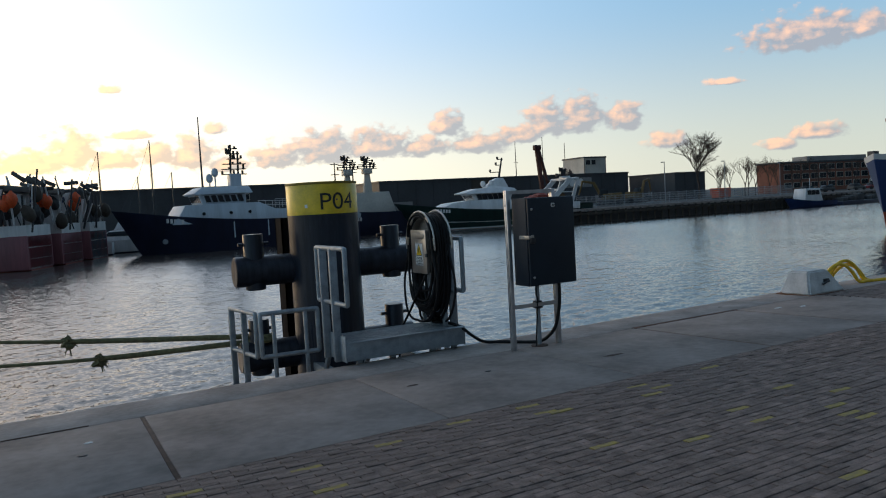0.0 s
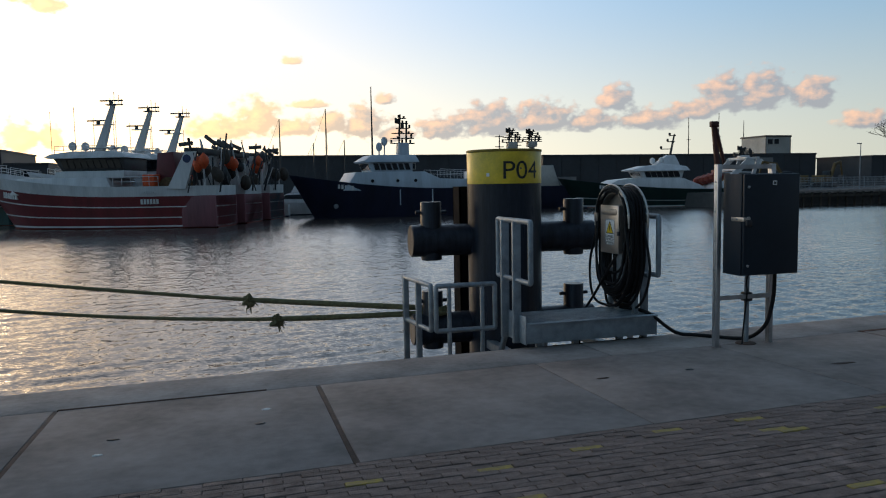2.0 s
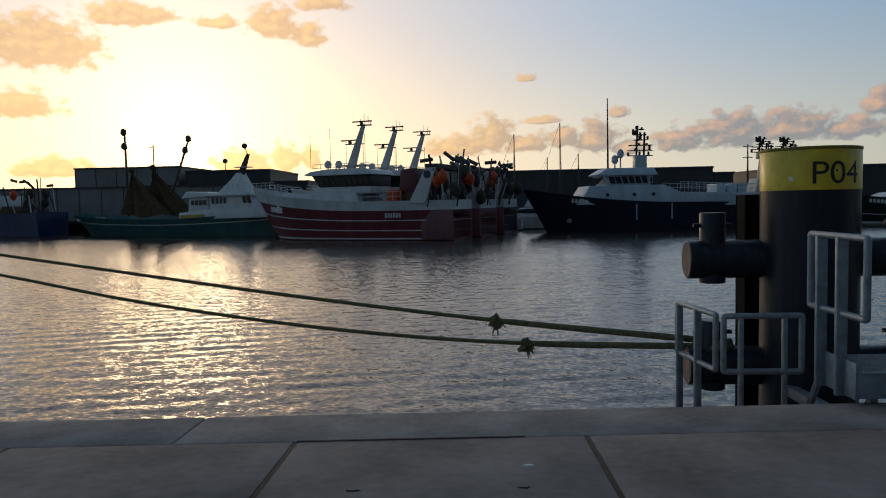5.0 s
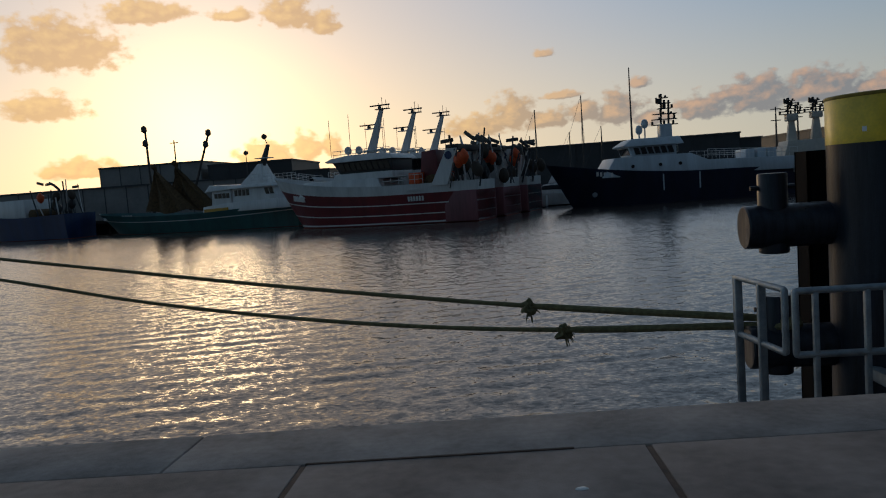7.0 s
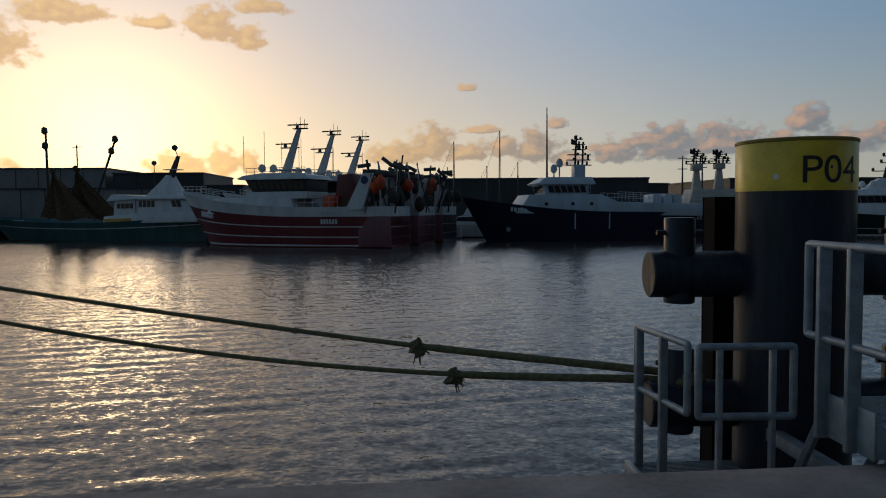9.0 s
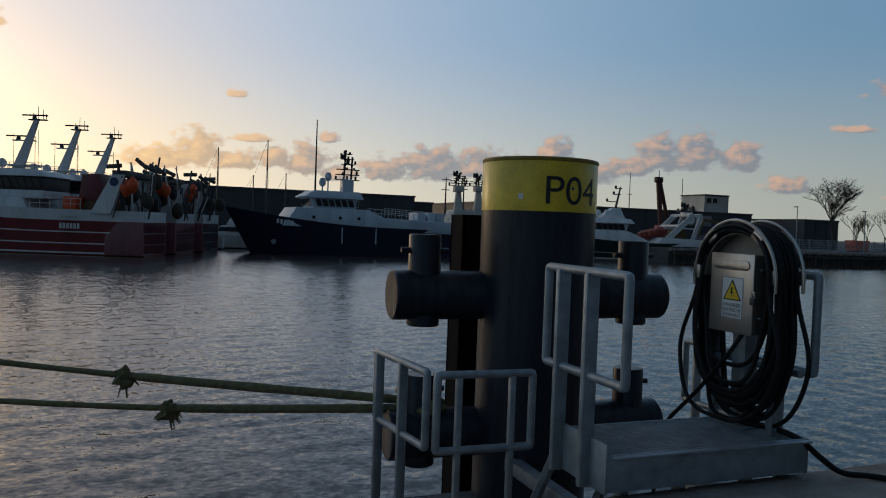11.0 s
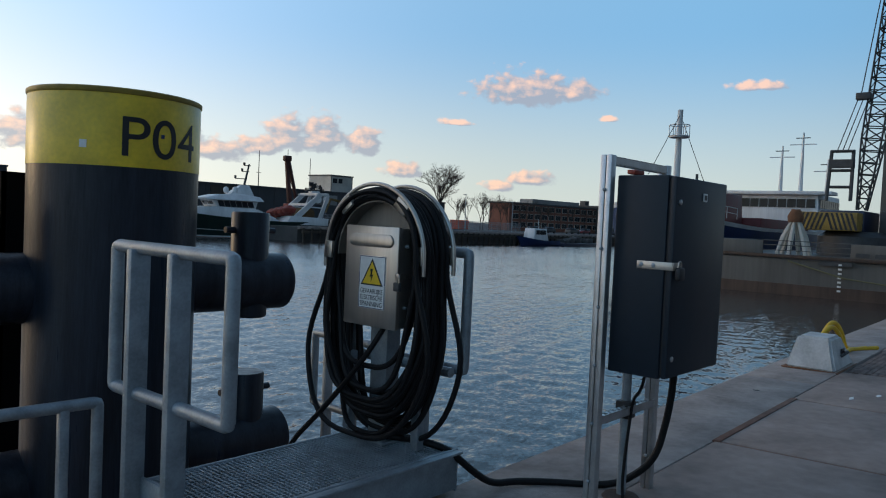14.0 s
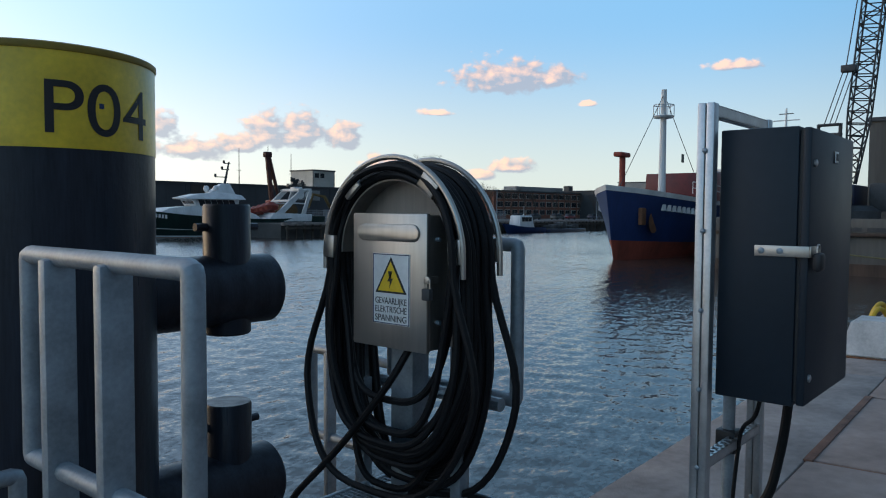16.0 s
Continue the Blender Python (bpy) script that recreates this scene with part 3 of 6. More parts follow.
guard((2.955, 7.94), (2.975, 7.11), 1.25, 0.66, 0.02, "boarding_rail", "galvanised tube hand rail on the step platform")
guard((4.47, 7.95), (4.455, 7.27), 1.255, 0.65, 0.02, "boarding_rail", "galvanised tube hand rail behind the cable reel")
guard((2.215, 9.19), (2.32, 8.37), 0.52, 0.02, -0.62, "guard_rail", "low galvanised guard rail beside the pile", flats=(0.05, 0.55), width=0.07)
guard((2.335, 8.21), (3.0, 8.19), 0.53, 0.04, -0.62, "guard_rail", "low galvanised guard rail facing the quay", flats=(0.22, 0.78), width=0.05)
guard((4.93, 9.05), (4.9, 8.3), 0.57, 0.07, -0.62, "guard_rail", "low galvanised guard rail at the far side of the pile", width=0.07)

deck = thing("lower_deck", "galvanised grating walkway below the quay round the pile", "walkway")
dk = bmesh.new()
for i in range(36):
    y = 8.15 + i * 0.03
    box(dk, 2.18, 3.02, y, y + 0.006, -0.65, -0.62)
for i in range(20):
    x = 2.18 + i * 0.044
    box(dk, x, x + 0.006, 8.15, 9.2, -0.65, -0.625)
part("grating", dk, M["galv"], deck, smooth=False)
part("edge_beam", abox(2.15, 3.05, 8.1, 8.15, -0.75, -0.61, 0.005), M["galv"], deck)
part("edge_beam", abox(2.13, 2.18, 8.1, 9.25, -0.75, -0.61, 0.005), M["galv"], deck)
part("edge_beam", abox(3.0, 4.95, 8.1, 8.16, -0.75, -0.61, 0.005), M["galv"], deck)
part("edge_beam", abox(4.88, 4.95, 8.1, 9.1, -0.75, -0.61, 0.005), M["galv"], deck)


# ---- power cabinet on its stand ----
stand = thing("cabinet_stand", "aluminium strut frame carrying the power cabinet", "frame")
for x in (4.665, 5.27):
    b = bmesh.new()
    box(b, x, x + 0.045, 6.605, 6.6335, zq(x, 6.6) - 0.004, 1.765, 0.004)
    box(b, x, x + 0.045, 6.6365, 6.665, zq(x, 6.6) - 0.004, 1.765, 0.004)
    box(b, x + 0.012, x + 0.033, 6.63, 6.64, zq(x, 6.6), 1.75)
    part("post", b, M["alu"], stand)
    for k in range(6):
        z = 0.2 + k * 0.28
        part("bolt", lathe(bmesh.new(), [(0.009, 0), (0.009, 0.006), (0.004, 0.009)], 8, look((x - 0.001, 6.635, z), (x + 1, 6.635, z))), M["galv"], stand)
for z in (1.72, 0.47):
    b = bmesh.new()
    box(b, 4.71, 5.27, 6.61, 6.62, z, z + 0.04)
    for k in range(13):
        box(b, 4.71 + k * 0.043, 4.71 + k * 0.043 + 0.016, 6.61, 6.65, z, z + 0.006)
        box(b, 4.71 + k * 0.043, 4.71 + k * 0.043 + 0.016, 6.61, 6.65, z + 0.034, z + 0.04)
    box(b, 4.71, 5.27, 6.643, 6.65, z, z + 0.04)
    part("cross_strut", b, M["alu"], stand, smooth=False)
cab = thing("power_cabinet", "closed dark anthracite steel power cabinet with a padlocked strap", "cabinet")
part("body", abox(4.728, 5.335, 6.345, 6.603, 0.735, 1.672, 0.006), M["cabinet"], cab)
door = part("door", abox(4.732, 5.331, 6.308, 6.336, 0.740, 1.667, 0.007), M["cabinet"], cab)
part("seal", abox(4.74, 5.32, 6.335, 6.346, 0.75, 1.66), M["black"], cab, smooth=False)
for z in (0.83, 1.55):
    part("lock", lathe(bmesh.new(), [(0.013, 0), (0.013, 0.006), (0.006, 0.009)], 14, look((4.775, 6.308, z), (4.775, 7, z))), M["alu"], door)
part("nameplate", abox(5.03, 5.075, 6.303, 6.3065, 1.565, 1.605, 0.001), M["sign_white"], door)
part("nameplate_print", abox(5.038, 5.067, 6.3015, 6.3028, 1.573, 1.597), M["darksteel"], door, smooth=False)
st = part("strap", abox(4.721, 4.7275, 6.30, 6.478, 1.238, 1.275, 0.002), M["inox"], cab, "stainless hasp strap bolted to the side")
part("strap_front", abox(4.721, 4.79, 6.298, 6.306, 1.238, 1.275, 0.002), M["inox"], cab)
for y in (6.455, 6.395):
    part("rivet", lathe(bmesh.new(), [(0.011, 0), (0.011, 0.003), (0.005, 0.007)], 12, look((4.7215, y, 1.257), (5.7, y, 1.257))), M["galv"], st)
pad = tagged(part("padlock", abox(4.730, 4.794, 6.268, 6.297, 1.192, 1.254, 0.012), M["black"]), "small black padlock hanging on the cabinet strap", "padlock")
part("shackle", atube(fillet([(4.745, 6.285, 1.24), (4.745, 6.285, 1.28), (4.776, 6.285, 1.28), (4.776, 6.285, 1.24)], 0.014), 0.004, 6), M["inox"], pad)
cond = thing("conduit", "grey conduit pipe with clamp and thin cable below the cabinet", "conduit")
part("pipe", atube([(5.05, 6.66, zq(5, 6.6)), (5.05, 6.66, 0.735)], 0.024, 12), M["galv"], cond)
part("clamp", abox(5.01, 5.09, 6.62, 6.70, 0.44, 0.53, 0.008), M["black"], cond)
part("thin_cable", atube(fillet([(4.93, 6.5, 0.74), (4.93, 6.52, 0.62), (5.01, 6.6, 0.56), (5.0, 6.62, 0.3), (4.98, 6.62, 0.12), (4.96, 6.6, zq(5, 6.6) + 0.01)], 0.08), 0.008, 8), M["cable"], cond)
part("dirt_collar", lathe(bmesh.new(), [(0.10, 0), (0.09, 0.012), (0.03, 0.02)], 16, pose(5.05, 6.66, zq(5, 6.66))), M["joint"], cond)
feed = [(5.22, 6.48, 0.745), (5.235, 6.5, 0.5), (5.2, 6.55, 0.2), (5.14, 6.72, 0.05), (5.05, 6.86, 0.03), (4.95, 7.02, 0.025), (4.8, 7.15, 0.03), (4.65, 7.2, 0.035), (4.52, 7.22, 0.12), (4.38, 7.3, 0.26), (4.3, 7.45, 0.285), (4.2, 7.6, 0.29)]
tagged(part("power_cable", atube(fillet(feed, 0.12, 6), 0.019, 10), M["cable"]), "thick black rubber cable from cabinet to reel", "cable")

# ---- cable reel with junction box ----
RX, RY, RZ = 4.11, 7.625, 1.215
reel = thing("cable_hanger", "stainless half-round cable hanger on a galvanised post", "cable hanger")
for x, r in ((RX, 0.36), (RX + 0.22, 0.36)):
    arc = [(x, RY + r * math.cos(a), RZ + r * 1.03 * math.sin(a)) for a in (math.pi * k / 28 for k in range(29))]
    arc = [(x, RY + r, RZ - 0.07)] + arc + [(x, RY - r, RZ - 0.07)]
    ar = part("retaining_hoop", atube(arc, 0.011, 10), M["inox"], reel)
    for a in (4, 52, 128, 176):
        q = radians(a)
        c = (x, RY + (r - 0.03) * math.cos(q), RZ + (r - 0.03) * math.sin(q))
        part("hoop_clip", abox(-0.014, 0.014, -0.03, 0.03, -0.045, 0.045, 0.004, m=Matrix.Translation(c) @ Matrix.Rotation(q, 4, "X") @ Matrix.Rotation(0.0, 4, "Z")), M["inox"], ar)
sh = bmesh.new()
for k in range(24):
    a, b = math.pi * k / 24, math.pi * (k + 1) / 24
    ra, rb = 0.282, 0.289
    v = [sh.verts.new((x, RY + r * math.cos(t), RZ + r * math.sin(t))) for x in (RX + 0.02, RX + 0.20) for r in (ra, rb) for t in (a, b)]
    for f in ((0, 1, 3, 2), (4, 6, 7, 5), (0, 4, 5, 1), (2, 3, 7, 6), (0, 2, 6, 4), (1, 5, 7, 3)):
        sh.faces.new([v[i] for i in f])
bmesh.ops.remove_doubles(sh, verts=sh.verts, dist=1e-5)
part("saddle", sh, M["inox_shaded"], reel)
bp = bmesh.new()
out = [(RY + 0.285 * math.cos(math.pi * k / 20), RZ + 0.285 * math.sin(math.pi * k / 20)) for k in range(21)] + [(RY - 0.27, RZ - 0.06), (RY + 0.27, RZ - 0.06)]
va = [bp.verts.new((RX + 0.10, y, z)) for y, z in out]
vb = [bp.verts.new((RX + 0.106, y, z)) for y, z in out]
bp.faces.new(va)
bp.faces.new(vb[::-1])
for i in range(len(out)):
    bp.faces.new((va[i], vb[i], vb[(i + 1) % len(out)], va[(i + 1) % len(out)]))
part("back_plate", bp, M["inox_shaded"], reel, smooth=False)
part("post", abox(RX + 0.115, RX + 0.215, RY - 0.02, RY + 0.10, PT, 1.52, 0.008), M["galv"], reel)
part("foot_plate", abox(RX + 0.06, RX + 0.27, RY - 0.07, RY + 0.15, PT - 0.002, PT + 0.012, 0.003), M["galv"], reel)
part("cross_arm", atube([(RX + 0.24, RY - 0.36, 0.655), (RX + 0.24, RY + 0.36, 0.655)], 0.026, 10), M["galv"], reel)
part("arm_upright", atube([(RX + 0.24, RY + 0.36, 0.64), (RX + 0.24, RY + 0.36, 1.0)], 0.026, 10), M["galv"], reel)
part("side_leg", abox(RX + 0.13, RX + 0.18, RY + 0.27, RY + 0.32, PT, 0.68, 0.005), M["galv"], reel)
part("side_leg", abox(RX + 0.13, RX + 0.18, RY - 0.25, RY - 0.2, PT, 0.68, 0.005), M["galv"], reel)

jb = thing("junction_box", "stainless steel junction box with high-voltage warning sign", "junction box")
BX0, BX1, BY0, BY1, BZ0, BZ1 = 4.06, 4.225, 7.388, 7.768, 0.872, 1.374
part("body", abox(BX0 + 0.02, BX1, BY0 + 0.006, BY1 - 0.006, BZ0 + 0.006, BZ1 - 0.006, 0.006), M["inox"], jb)
lid = part("lid", abox(BX0, BX0 + 0.022, BY0, BY1, BZ0, BZ1, 0.006), M["inox"], jb)
hd = bmesh.new()
n = 12
ol = [(0.125 * sg + 0.032 * math.cos(a), 0.032 * math.sin(a)) for sg, r0 in ((1, -math.pi / 2), (-1, math.pi / 2)) for a in (r0 + math.pi * k / n for k in range(n + 1))]
rings = [[hd.verts.new((x, (BY0 + BY1) / 2 - y * 1.0, 1.302 + z * sc)) for y, z in ol] for sc, x in ((1.0, BX0 + 0.001), (0.95, BX0 - 0.006), (0.75, BX0 - 0.009))]
for a, b in zip(rings, rings[1:]):
    for i in range(len(ol)):
        hd.faces.new((a[i], a[(i + 1) % len(ol)], b[(i + 1) % len(ol)], b[i]))
hd.faces.new(rings[-1])
part("pressed_panel", hd, M["inox"], lid)
sg = part("warning_sign", abox(BX0 - 0.0025, BX0 - 0.0005, 7.468, 7.656, 0.962, 1.225, 0.0), M["sign_white"], lid, "white warning sign with yellow triangle and black text", smooth=False)


def flat_poly(pts, x, material, name, thick=0.0008):
    b = bmesh.new()
    va = [b.verts.new((x, y, z)) for y, z in pts]
    vb = [b.verts.new((x - thick, y, z)) for y, z in pts]
    b.faces.new(va)
    b.faces.new(vb[::-1])
    for i in range(len(pts)):
        b.faces.new((va[i], va[(i + 1) % len(pts)], vb[(i + 1) % len(pts)], vb[i]))
    bmesh.ops.recalc_face_normals(b, faces=b.faces)
    return part(name, b, material, sg, smooth=False)


sc_y, sx = 7.562, BX0 - 0.0028
for y0, y1, z0, z1 in ((7.470, 7.654, 0.964, 0.967), (7.470, 7.654, 1.220, 1.223), (7.470, 7.473, 0.964, 1.223), (7.651, 7.654, 0.964, 1.223)):
    flat_poly([(y0, z0), (y1, z0), (y1, z1), (y0, z1)], sx, M["blue_hull"], "sign_border")
tri3 = lambda s, dz: [(sc_y - 0.080 * s, 1.078 + dz), (sc_y + 0.080 * s, 1.078 + dz), (sc_y, 1.078 + dz + 0.135 * s)]
flat_poly(tri3(1.0, 0), sx, M["black"], "triangle_edge")
flat_poly(tri3(0.82, 0.0075), sx - 0.0012, M["sign_yellow"], "triangle")
flat_poly([(sc_y - 0.008, 1.160), (sc_y + 0.012, 1.160), (sc_y + 0.004, 1.133), (sc_y - 0.012, 1.133), (sc_y + 0.006, 1.096), (sc_y + 0.002, 1.122), (sc_y + 0.016, 1.122)][::-1], sx - 0.0022, M["black"], "lightning_flash")
for i, word in enumerate(("GEVAARLIJKE", "ELEKTRISCHE", "SPANNING")):
    tb = text_mesh(word, 0.034)
    xv = [v.co.x for v in tb.verts]
    w0 = max(xv) - min(xv)
    k = min(1.0, 0.16 / w0)
    for v in tb.verts:
        v.co = (sx - 0.001 - v.co.z * 0.3, sc_y - v.co.x * k, 1.048 - i * 0.032 + v.co.y)
    part("lettering", tb, M["black"], sg, smooth=False)
for z in (0.98, 1.28):
    part("hinge_screw", atube([(BX0 + 0.06, BY0 + 0.006, z), (BX0 + 0.06, BY0 - 0.012, z)], 0.008, 8), M["galv"], jb)
part("hasp", abox(BX0 - 0.004, BX0 + 0.05, BY0 - 0.012, BY0 + 0.012, 1.125, 1.15, 0.002), M["inox"], jb)
pl = tagged(part("padlock", abox(BX0 - 0.012, BX0 + 0.012, BY0 - 0.022, BY0 + 0.016, 1.065, 1.108, 0.005), M["darksteel"]), "small steel padlock on the junction box", "padlock")
part("shackle", atube(fillet([(BX0, BY0 - 0.015, 1.105), (BX0, BY0 - 0.015, 1.145), (BX0, BY0 + 0.009, 1.145), (BX0, BY0 + 0.009, 1.105)], 0.011), 0.004, 6), M["inox"], pl)

# hanging cable loops
rng = random.Random(4)


def cable_loop(r, x, low, spread, lean, tw, wob=0.0):
    """One turn: round over the saddle, then a full-bellied sag that widens by spread and leans aside."""
    pts = []
    n = 72
    for k in range(n):
        a = 2 * math.pi * k / n
        c, s = math.cos(a), math.sin(a)
        if s >= 0:
            y, z = r * c, r * s
        else:
            w = r + spread * math.sin(min(1.0, -s * 1.6) * math.pi / 2) ** 2
            y, z = w * abs(c) ** 0.62 * (1 if c > 0 else -1), s * low
            y += lean * (-s) ** 1.5 + wob * math.sin(5 * a) * s
        xx = x + tw * c * (0.3 + max(0, -s)) + 0.012 * math.sin(3 * a + tw * 90) - 0.05 * max(0, -s) ** 2
        pts.append((xx, RY + y, RZ + z))
    return pts


coil = thing("cable_coil", "heavy coil of black rubber power cable hung in loops", "cable coil")
CR = 0.0142
for i in range(14):
    lay = i // 6
    r = 0.302 + 0.02 * lay + rng.uniform(0, 0.008)
    x = RX + 0.025 + 0.036 * (i % 6) + rng.uniform(-0.006, 0.006)
    low = 0.74 + 0.028 * (i % 6) + rng.uniform(-0.035, 0.03)
    part("cable_turn", atube(cable_loop(r, x, low, 0.375 - r + rng.uniform(-0.02, 0.02), rng.uniform(-0.02, 0.02), rng.uniform(-0.03, 0.03), rng.uniform(-0.012, 0.012)), CR, 8, closed=True), M["cable"], coil)
# slack turns: short ones inside the bundle, long ones that belly out past it
for r, x, low, sp, ln in ((0.30, 0.05, 0.555, 0.0, 0.0), (0.31, 0.02, 0.665, -0.03, -0.03), (0.31, 0.12, 0.70, 0.0, 0.03), (0.30, 0.16, 0.86, -0.02, -0.05),
                          (0.335, -0.01, 0.90, 0.18, 0.03), (0.345, 0.20, 0.93, 0.17, -0.04), (0.34, 0.17, 0.90, 0.06, -0.02), (0.33, 0.10, 0.92, -0.03, 0.06)):
    part("cable_turn", atube(cable_loop(r, RX + x, low, sp, ln, 0.02), CR, 8, closed=True), M["cable"], coil)
tail = [(RX + 0.03, RY - 0.10, 0.89), (RX - 0.03, RY - 0.04, 0.74), (RX - 0.06, RY + 0.20, 0.45), (RX - 0.07, RY + 0.50, 0.17), (RX - 0.08, RY + 0.58, 0.0), (RX - 0.08, RY + 0.60, -0.4)]
part("cable_tail", atube(fillet(tail, 0.2, 6), CR, 8), M["cable"], coil)

# ---- mooring ropes ----
def rope(name, pts, r, knot, label):
    p = fillet(pts, 1.2, 10)
    dense = []
    for a, b in zip(p, p[1:]):
        k = max(1, int((b - a).length / 0.12))
        dense += [a.lerp(b, i / k) for i in range(k)]
    dense.append(p[-1])
    kx = Vector(knot).x
    rs = [r * (1.45 if q.x > kx + 0.02 else 1.0) * (1 + 0.10 * noise.noise(q * 9)) for q in dense]
    ob = thing(name, label, "rope")
    part("strand", atube(dense, rs, 9), M["rope"], ob)
    kb = bmesh.new()
    bmesh.ops.create_icosphere(kb, subdivisions=3, radius=0.075, matrix=Matrix.Translation(knot))
    for v in kb.verts:
        d = v.co - Vector(knot)
        v.co = Vector(knot) + d * (0.85 + 0.75 * noise.noise(v.co * 28) + (0.35 if d.z < -0.03 else 0))
    for i in range(14):
        a = rng.uniform(0, 6.28)
        d = Vector((math.cos(a) * 0.07, rng.uniform(-0.03, 0.03), math.sin(a) * 0.07 - 0.03))
        tube(kb, [Vector(knot), Vector(knot) + d, Vector(knot) + d * 1.5 + Vector((0, 0, -0.02))], [0.012, 0.008, 0.003], 5)
    part("knot", kb, M["rope"], ob, "frayed knot in the rope")
    return ob


RA = [(-46, 28.6, 5.4), (-22, 19.0, 2.55), (-12, 15.0, 1.42), (-7.09, 13.06, 0.89), (-4.95, 12.2, 0.69), (-3.09, 11.45, 0.51), (-1.47, 10.81, 0.37), (0.43, 10.04, 0.225), (2.45, 9.24, 0.13), (2.60, 9.02, 0.13), (2.71, 9.12, 0.13)]
RB = [(-46, 28.6, 5.1), (-22, 19.0, 2.2), (-12, 15.0, 1.12), (-7.11, 13.07, 0.58), (-4.48, 12.01, 0.24), (-2.27, 11.13, 0.06), (-0.76, 10.52, -0.01), (0.75, 9.92, -0.02), (2.4, 9.27, 0.06), (2.58, 9.0, 0.09), (2.72, 9.1, 0.09)]
rope("mooring_rope", RA, 0.024, (0.43, 10.04, 0.225), "worn greenish mooring rope stretched over the water")
rope("mooring_rope", RB, 0.024, (0.75, 9.92, -0.02), "worn greenish mooring rope with a frayed knot")


# ---- ships ----
def hull_bands(ship, L, B, bands, sheer, stern=0.75, flare=0.28, rake=0.1, n=28, draft=1.2, mid=0.4):
    """A ship's hull, bow to +x, waterline at z 0. bands: (from, to, material, name, proud) as shares of the height from waterline to rail."""
    def rail(s):
        if s < mid:
            return sheer[0] + (sheer[1] - sheer[0]) * abs(1 - s / mid) ** 1.6
        return sheer[0] + (sheer[2] - sheer[0]) * ((s - mid) / (1 - mid)) ** 1.9

    def half(s, f):
        full = B / 2 * min(1.0, stern + (1 - stern) * (s / 0.3 if s < 0.3 else 1))
        if s > 0.55:
            q = (s - 0.55) / 0.45
            full *= max(0.0, 1 - q ** (2.0 + 1.3 * f)) ** 0.8
        return full * (1 - flare * (1 - f) * (0.35 + 0.65 * s))

    def point(s, h, sg, off):
        top = rail(s)
        z = h * top if h >= 0 else h * draft
        f = max(0.0, min(1.0, h))
        x = (s - 0.5) * L + max(0, s - 0.7) / 0.3 * rake * L * (f - 1.0)
        y = half(s, f) * (1 if h >= 0 else 0.8) + off
        return (x, sg * max(0.02, y), z)

    for lo, hi, material, name, off in bands:
        bm = bmesh.new()
        steps = 4 if hi - lo > 0.3 else 2
        hs = [lo + (hi - lo) * k / steps for k in range(steps + 1)]
        for sg in (1, -1):
            grid = [[bm.verts.new(point(i / n, h, sg, off)) for h in hs] for i in range(n + 1)]
            for i in range(n):
                for k in range(steps):
                    f = (grid[i][k], grid[i + 1][k], grid[i + 1][k + 1], grid[i][k + 1])
                    bm.faces.new(f if sg < 0 else f[::-1])
        bm.verts.ensure_lookup_table()
        m = len(bm.verts) // 2
        for e in (0, n):
            for k in range(steps):
                a, b = bm.verts[e * (steps + 1) + k], bm.verts[e * (steps + 1) + k + 1]
                c, d = bm.verts[m + e * (steps + 1) + k], bm.verts[m + e * (steps + 1) + k + 1]
                f = (a, b, d, c)
                bm.faces.new(f if e else f[::-1])
        part(name, bm, material, ship)
    dk = bmesh.new()
    va = [dk.verts.new((point(i / n, 0.84, 1, -0.05))) for i in range(n + 1)]
    vb = [dk.verts.new((point(i / n, 0.84, -1, -0.05))) for i in range(n + 1)]
    for i in range(n):
        dk.faces.new((vb[i], vb[i + 1], va[i + 1], va[i]))
    part("deck", dk, M["darksteel"], ship, smooth=False)
    return rail, half, point


def hull_bars(ship, items, point, material):
    """Plain bars where the lettering stands; items: share of length, share of height, width, height, letters."""
    for sg in (1, -1):
        for s, h, w, ht, n, L in items:
            for k in range(n):
                c = Vector(point(s + (k - n / 2) * w / n / L, h, sg, 0.0))
                d = (Vector(point(s + 0.01, h, sg, 0)) - Vector(point(s - 0.01, h, sg, 0))).normalized()
                m = Matrix.Translation(c) @ Matrix.Rotation(math.atan2(d.y, d.x), 4, "Z")
                part("registration_bar", abox(-w / n * 0.32, w / n * 0.32, -0.10, 0.10, -ht / 2, ht / 2, m=m), material, ship, smooth=False)


def side_block(ship, name, outline, w0, w1, material, label="", smooth=False, front=0.0):
    """A solid from a side view: outline in x, z; half width w0 below and w1 above."""
    zs = [z for _, z in outline]
    lo, hi = min(zs), max(zs)
    hw = lambda z: w0 + (w1 - w0) * (z - lo) / max(1e-6, hi - lo)
    b = bmesh.new()
    va = [b.verts.new((x, -hw(z), z)) for x, z in outline]
    vb = [b.verts.new((x, hw(z), z)) for x, z in outline]
    b.faces.new(va)
    b.faces.new(vb[::-1])
    n = len(outline)
    for i in range(n):
        b.faces.new((va[i], vb[i], vb[(i + 1) % n], va[(i + 1) % n]))
    bmesh.ops.recalc_face_normals(b, faces=b.faces)
    es = [e for e in b.edges]
    bmesh.ops.bevel(b, geom=es, offset=0.06, segments=2, affect="EDGES", profile=0.5, clamp_overlap=True)
    return part(name, b, material, ship, label, smooth=True)


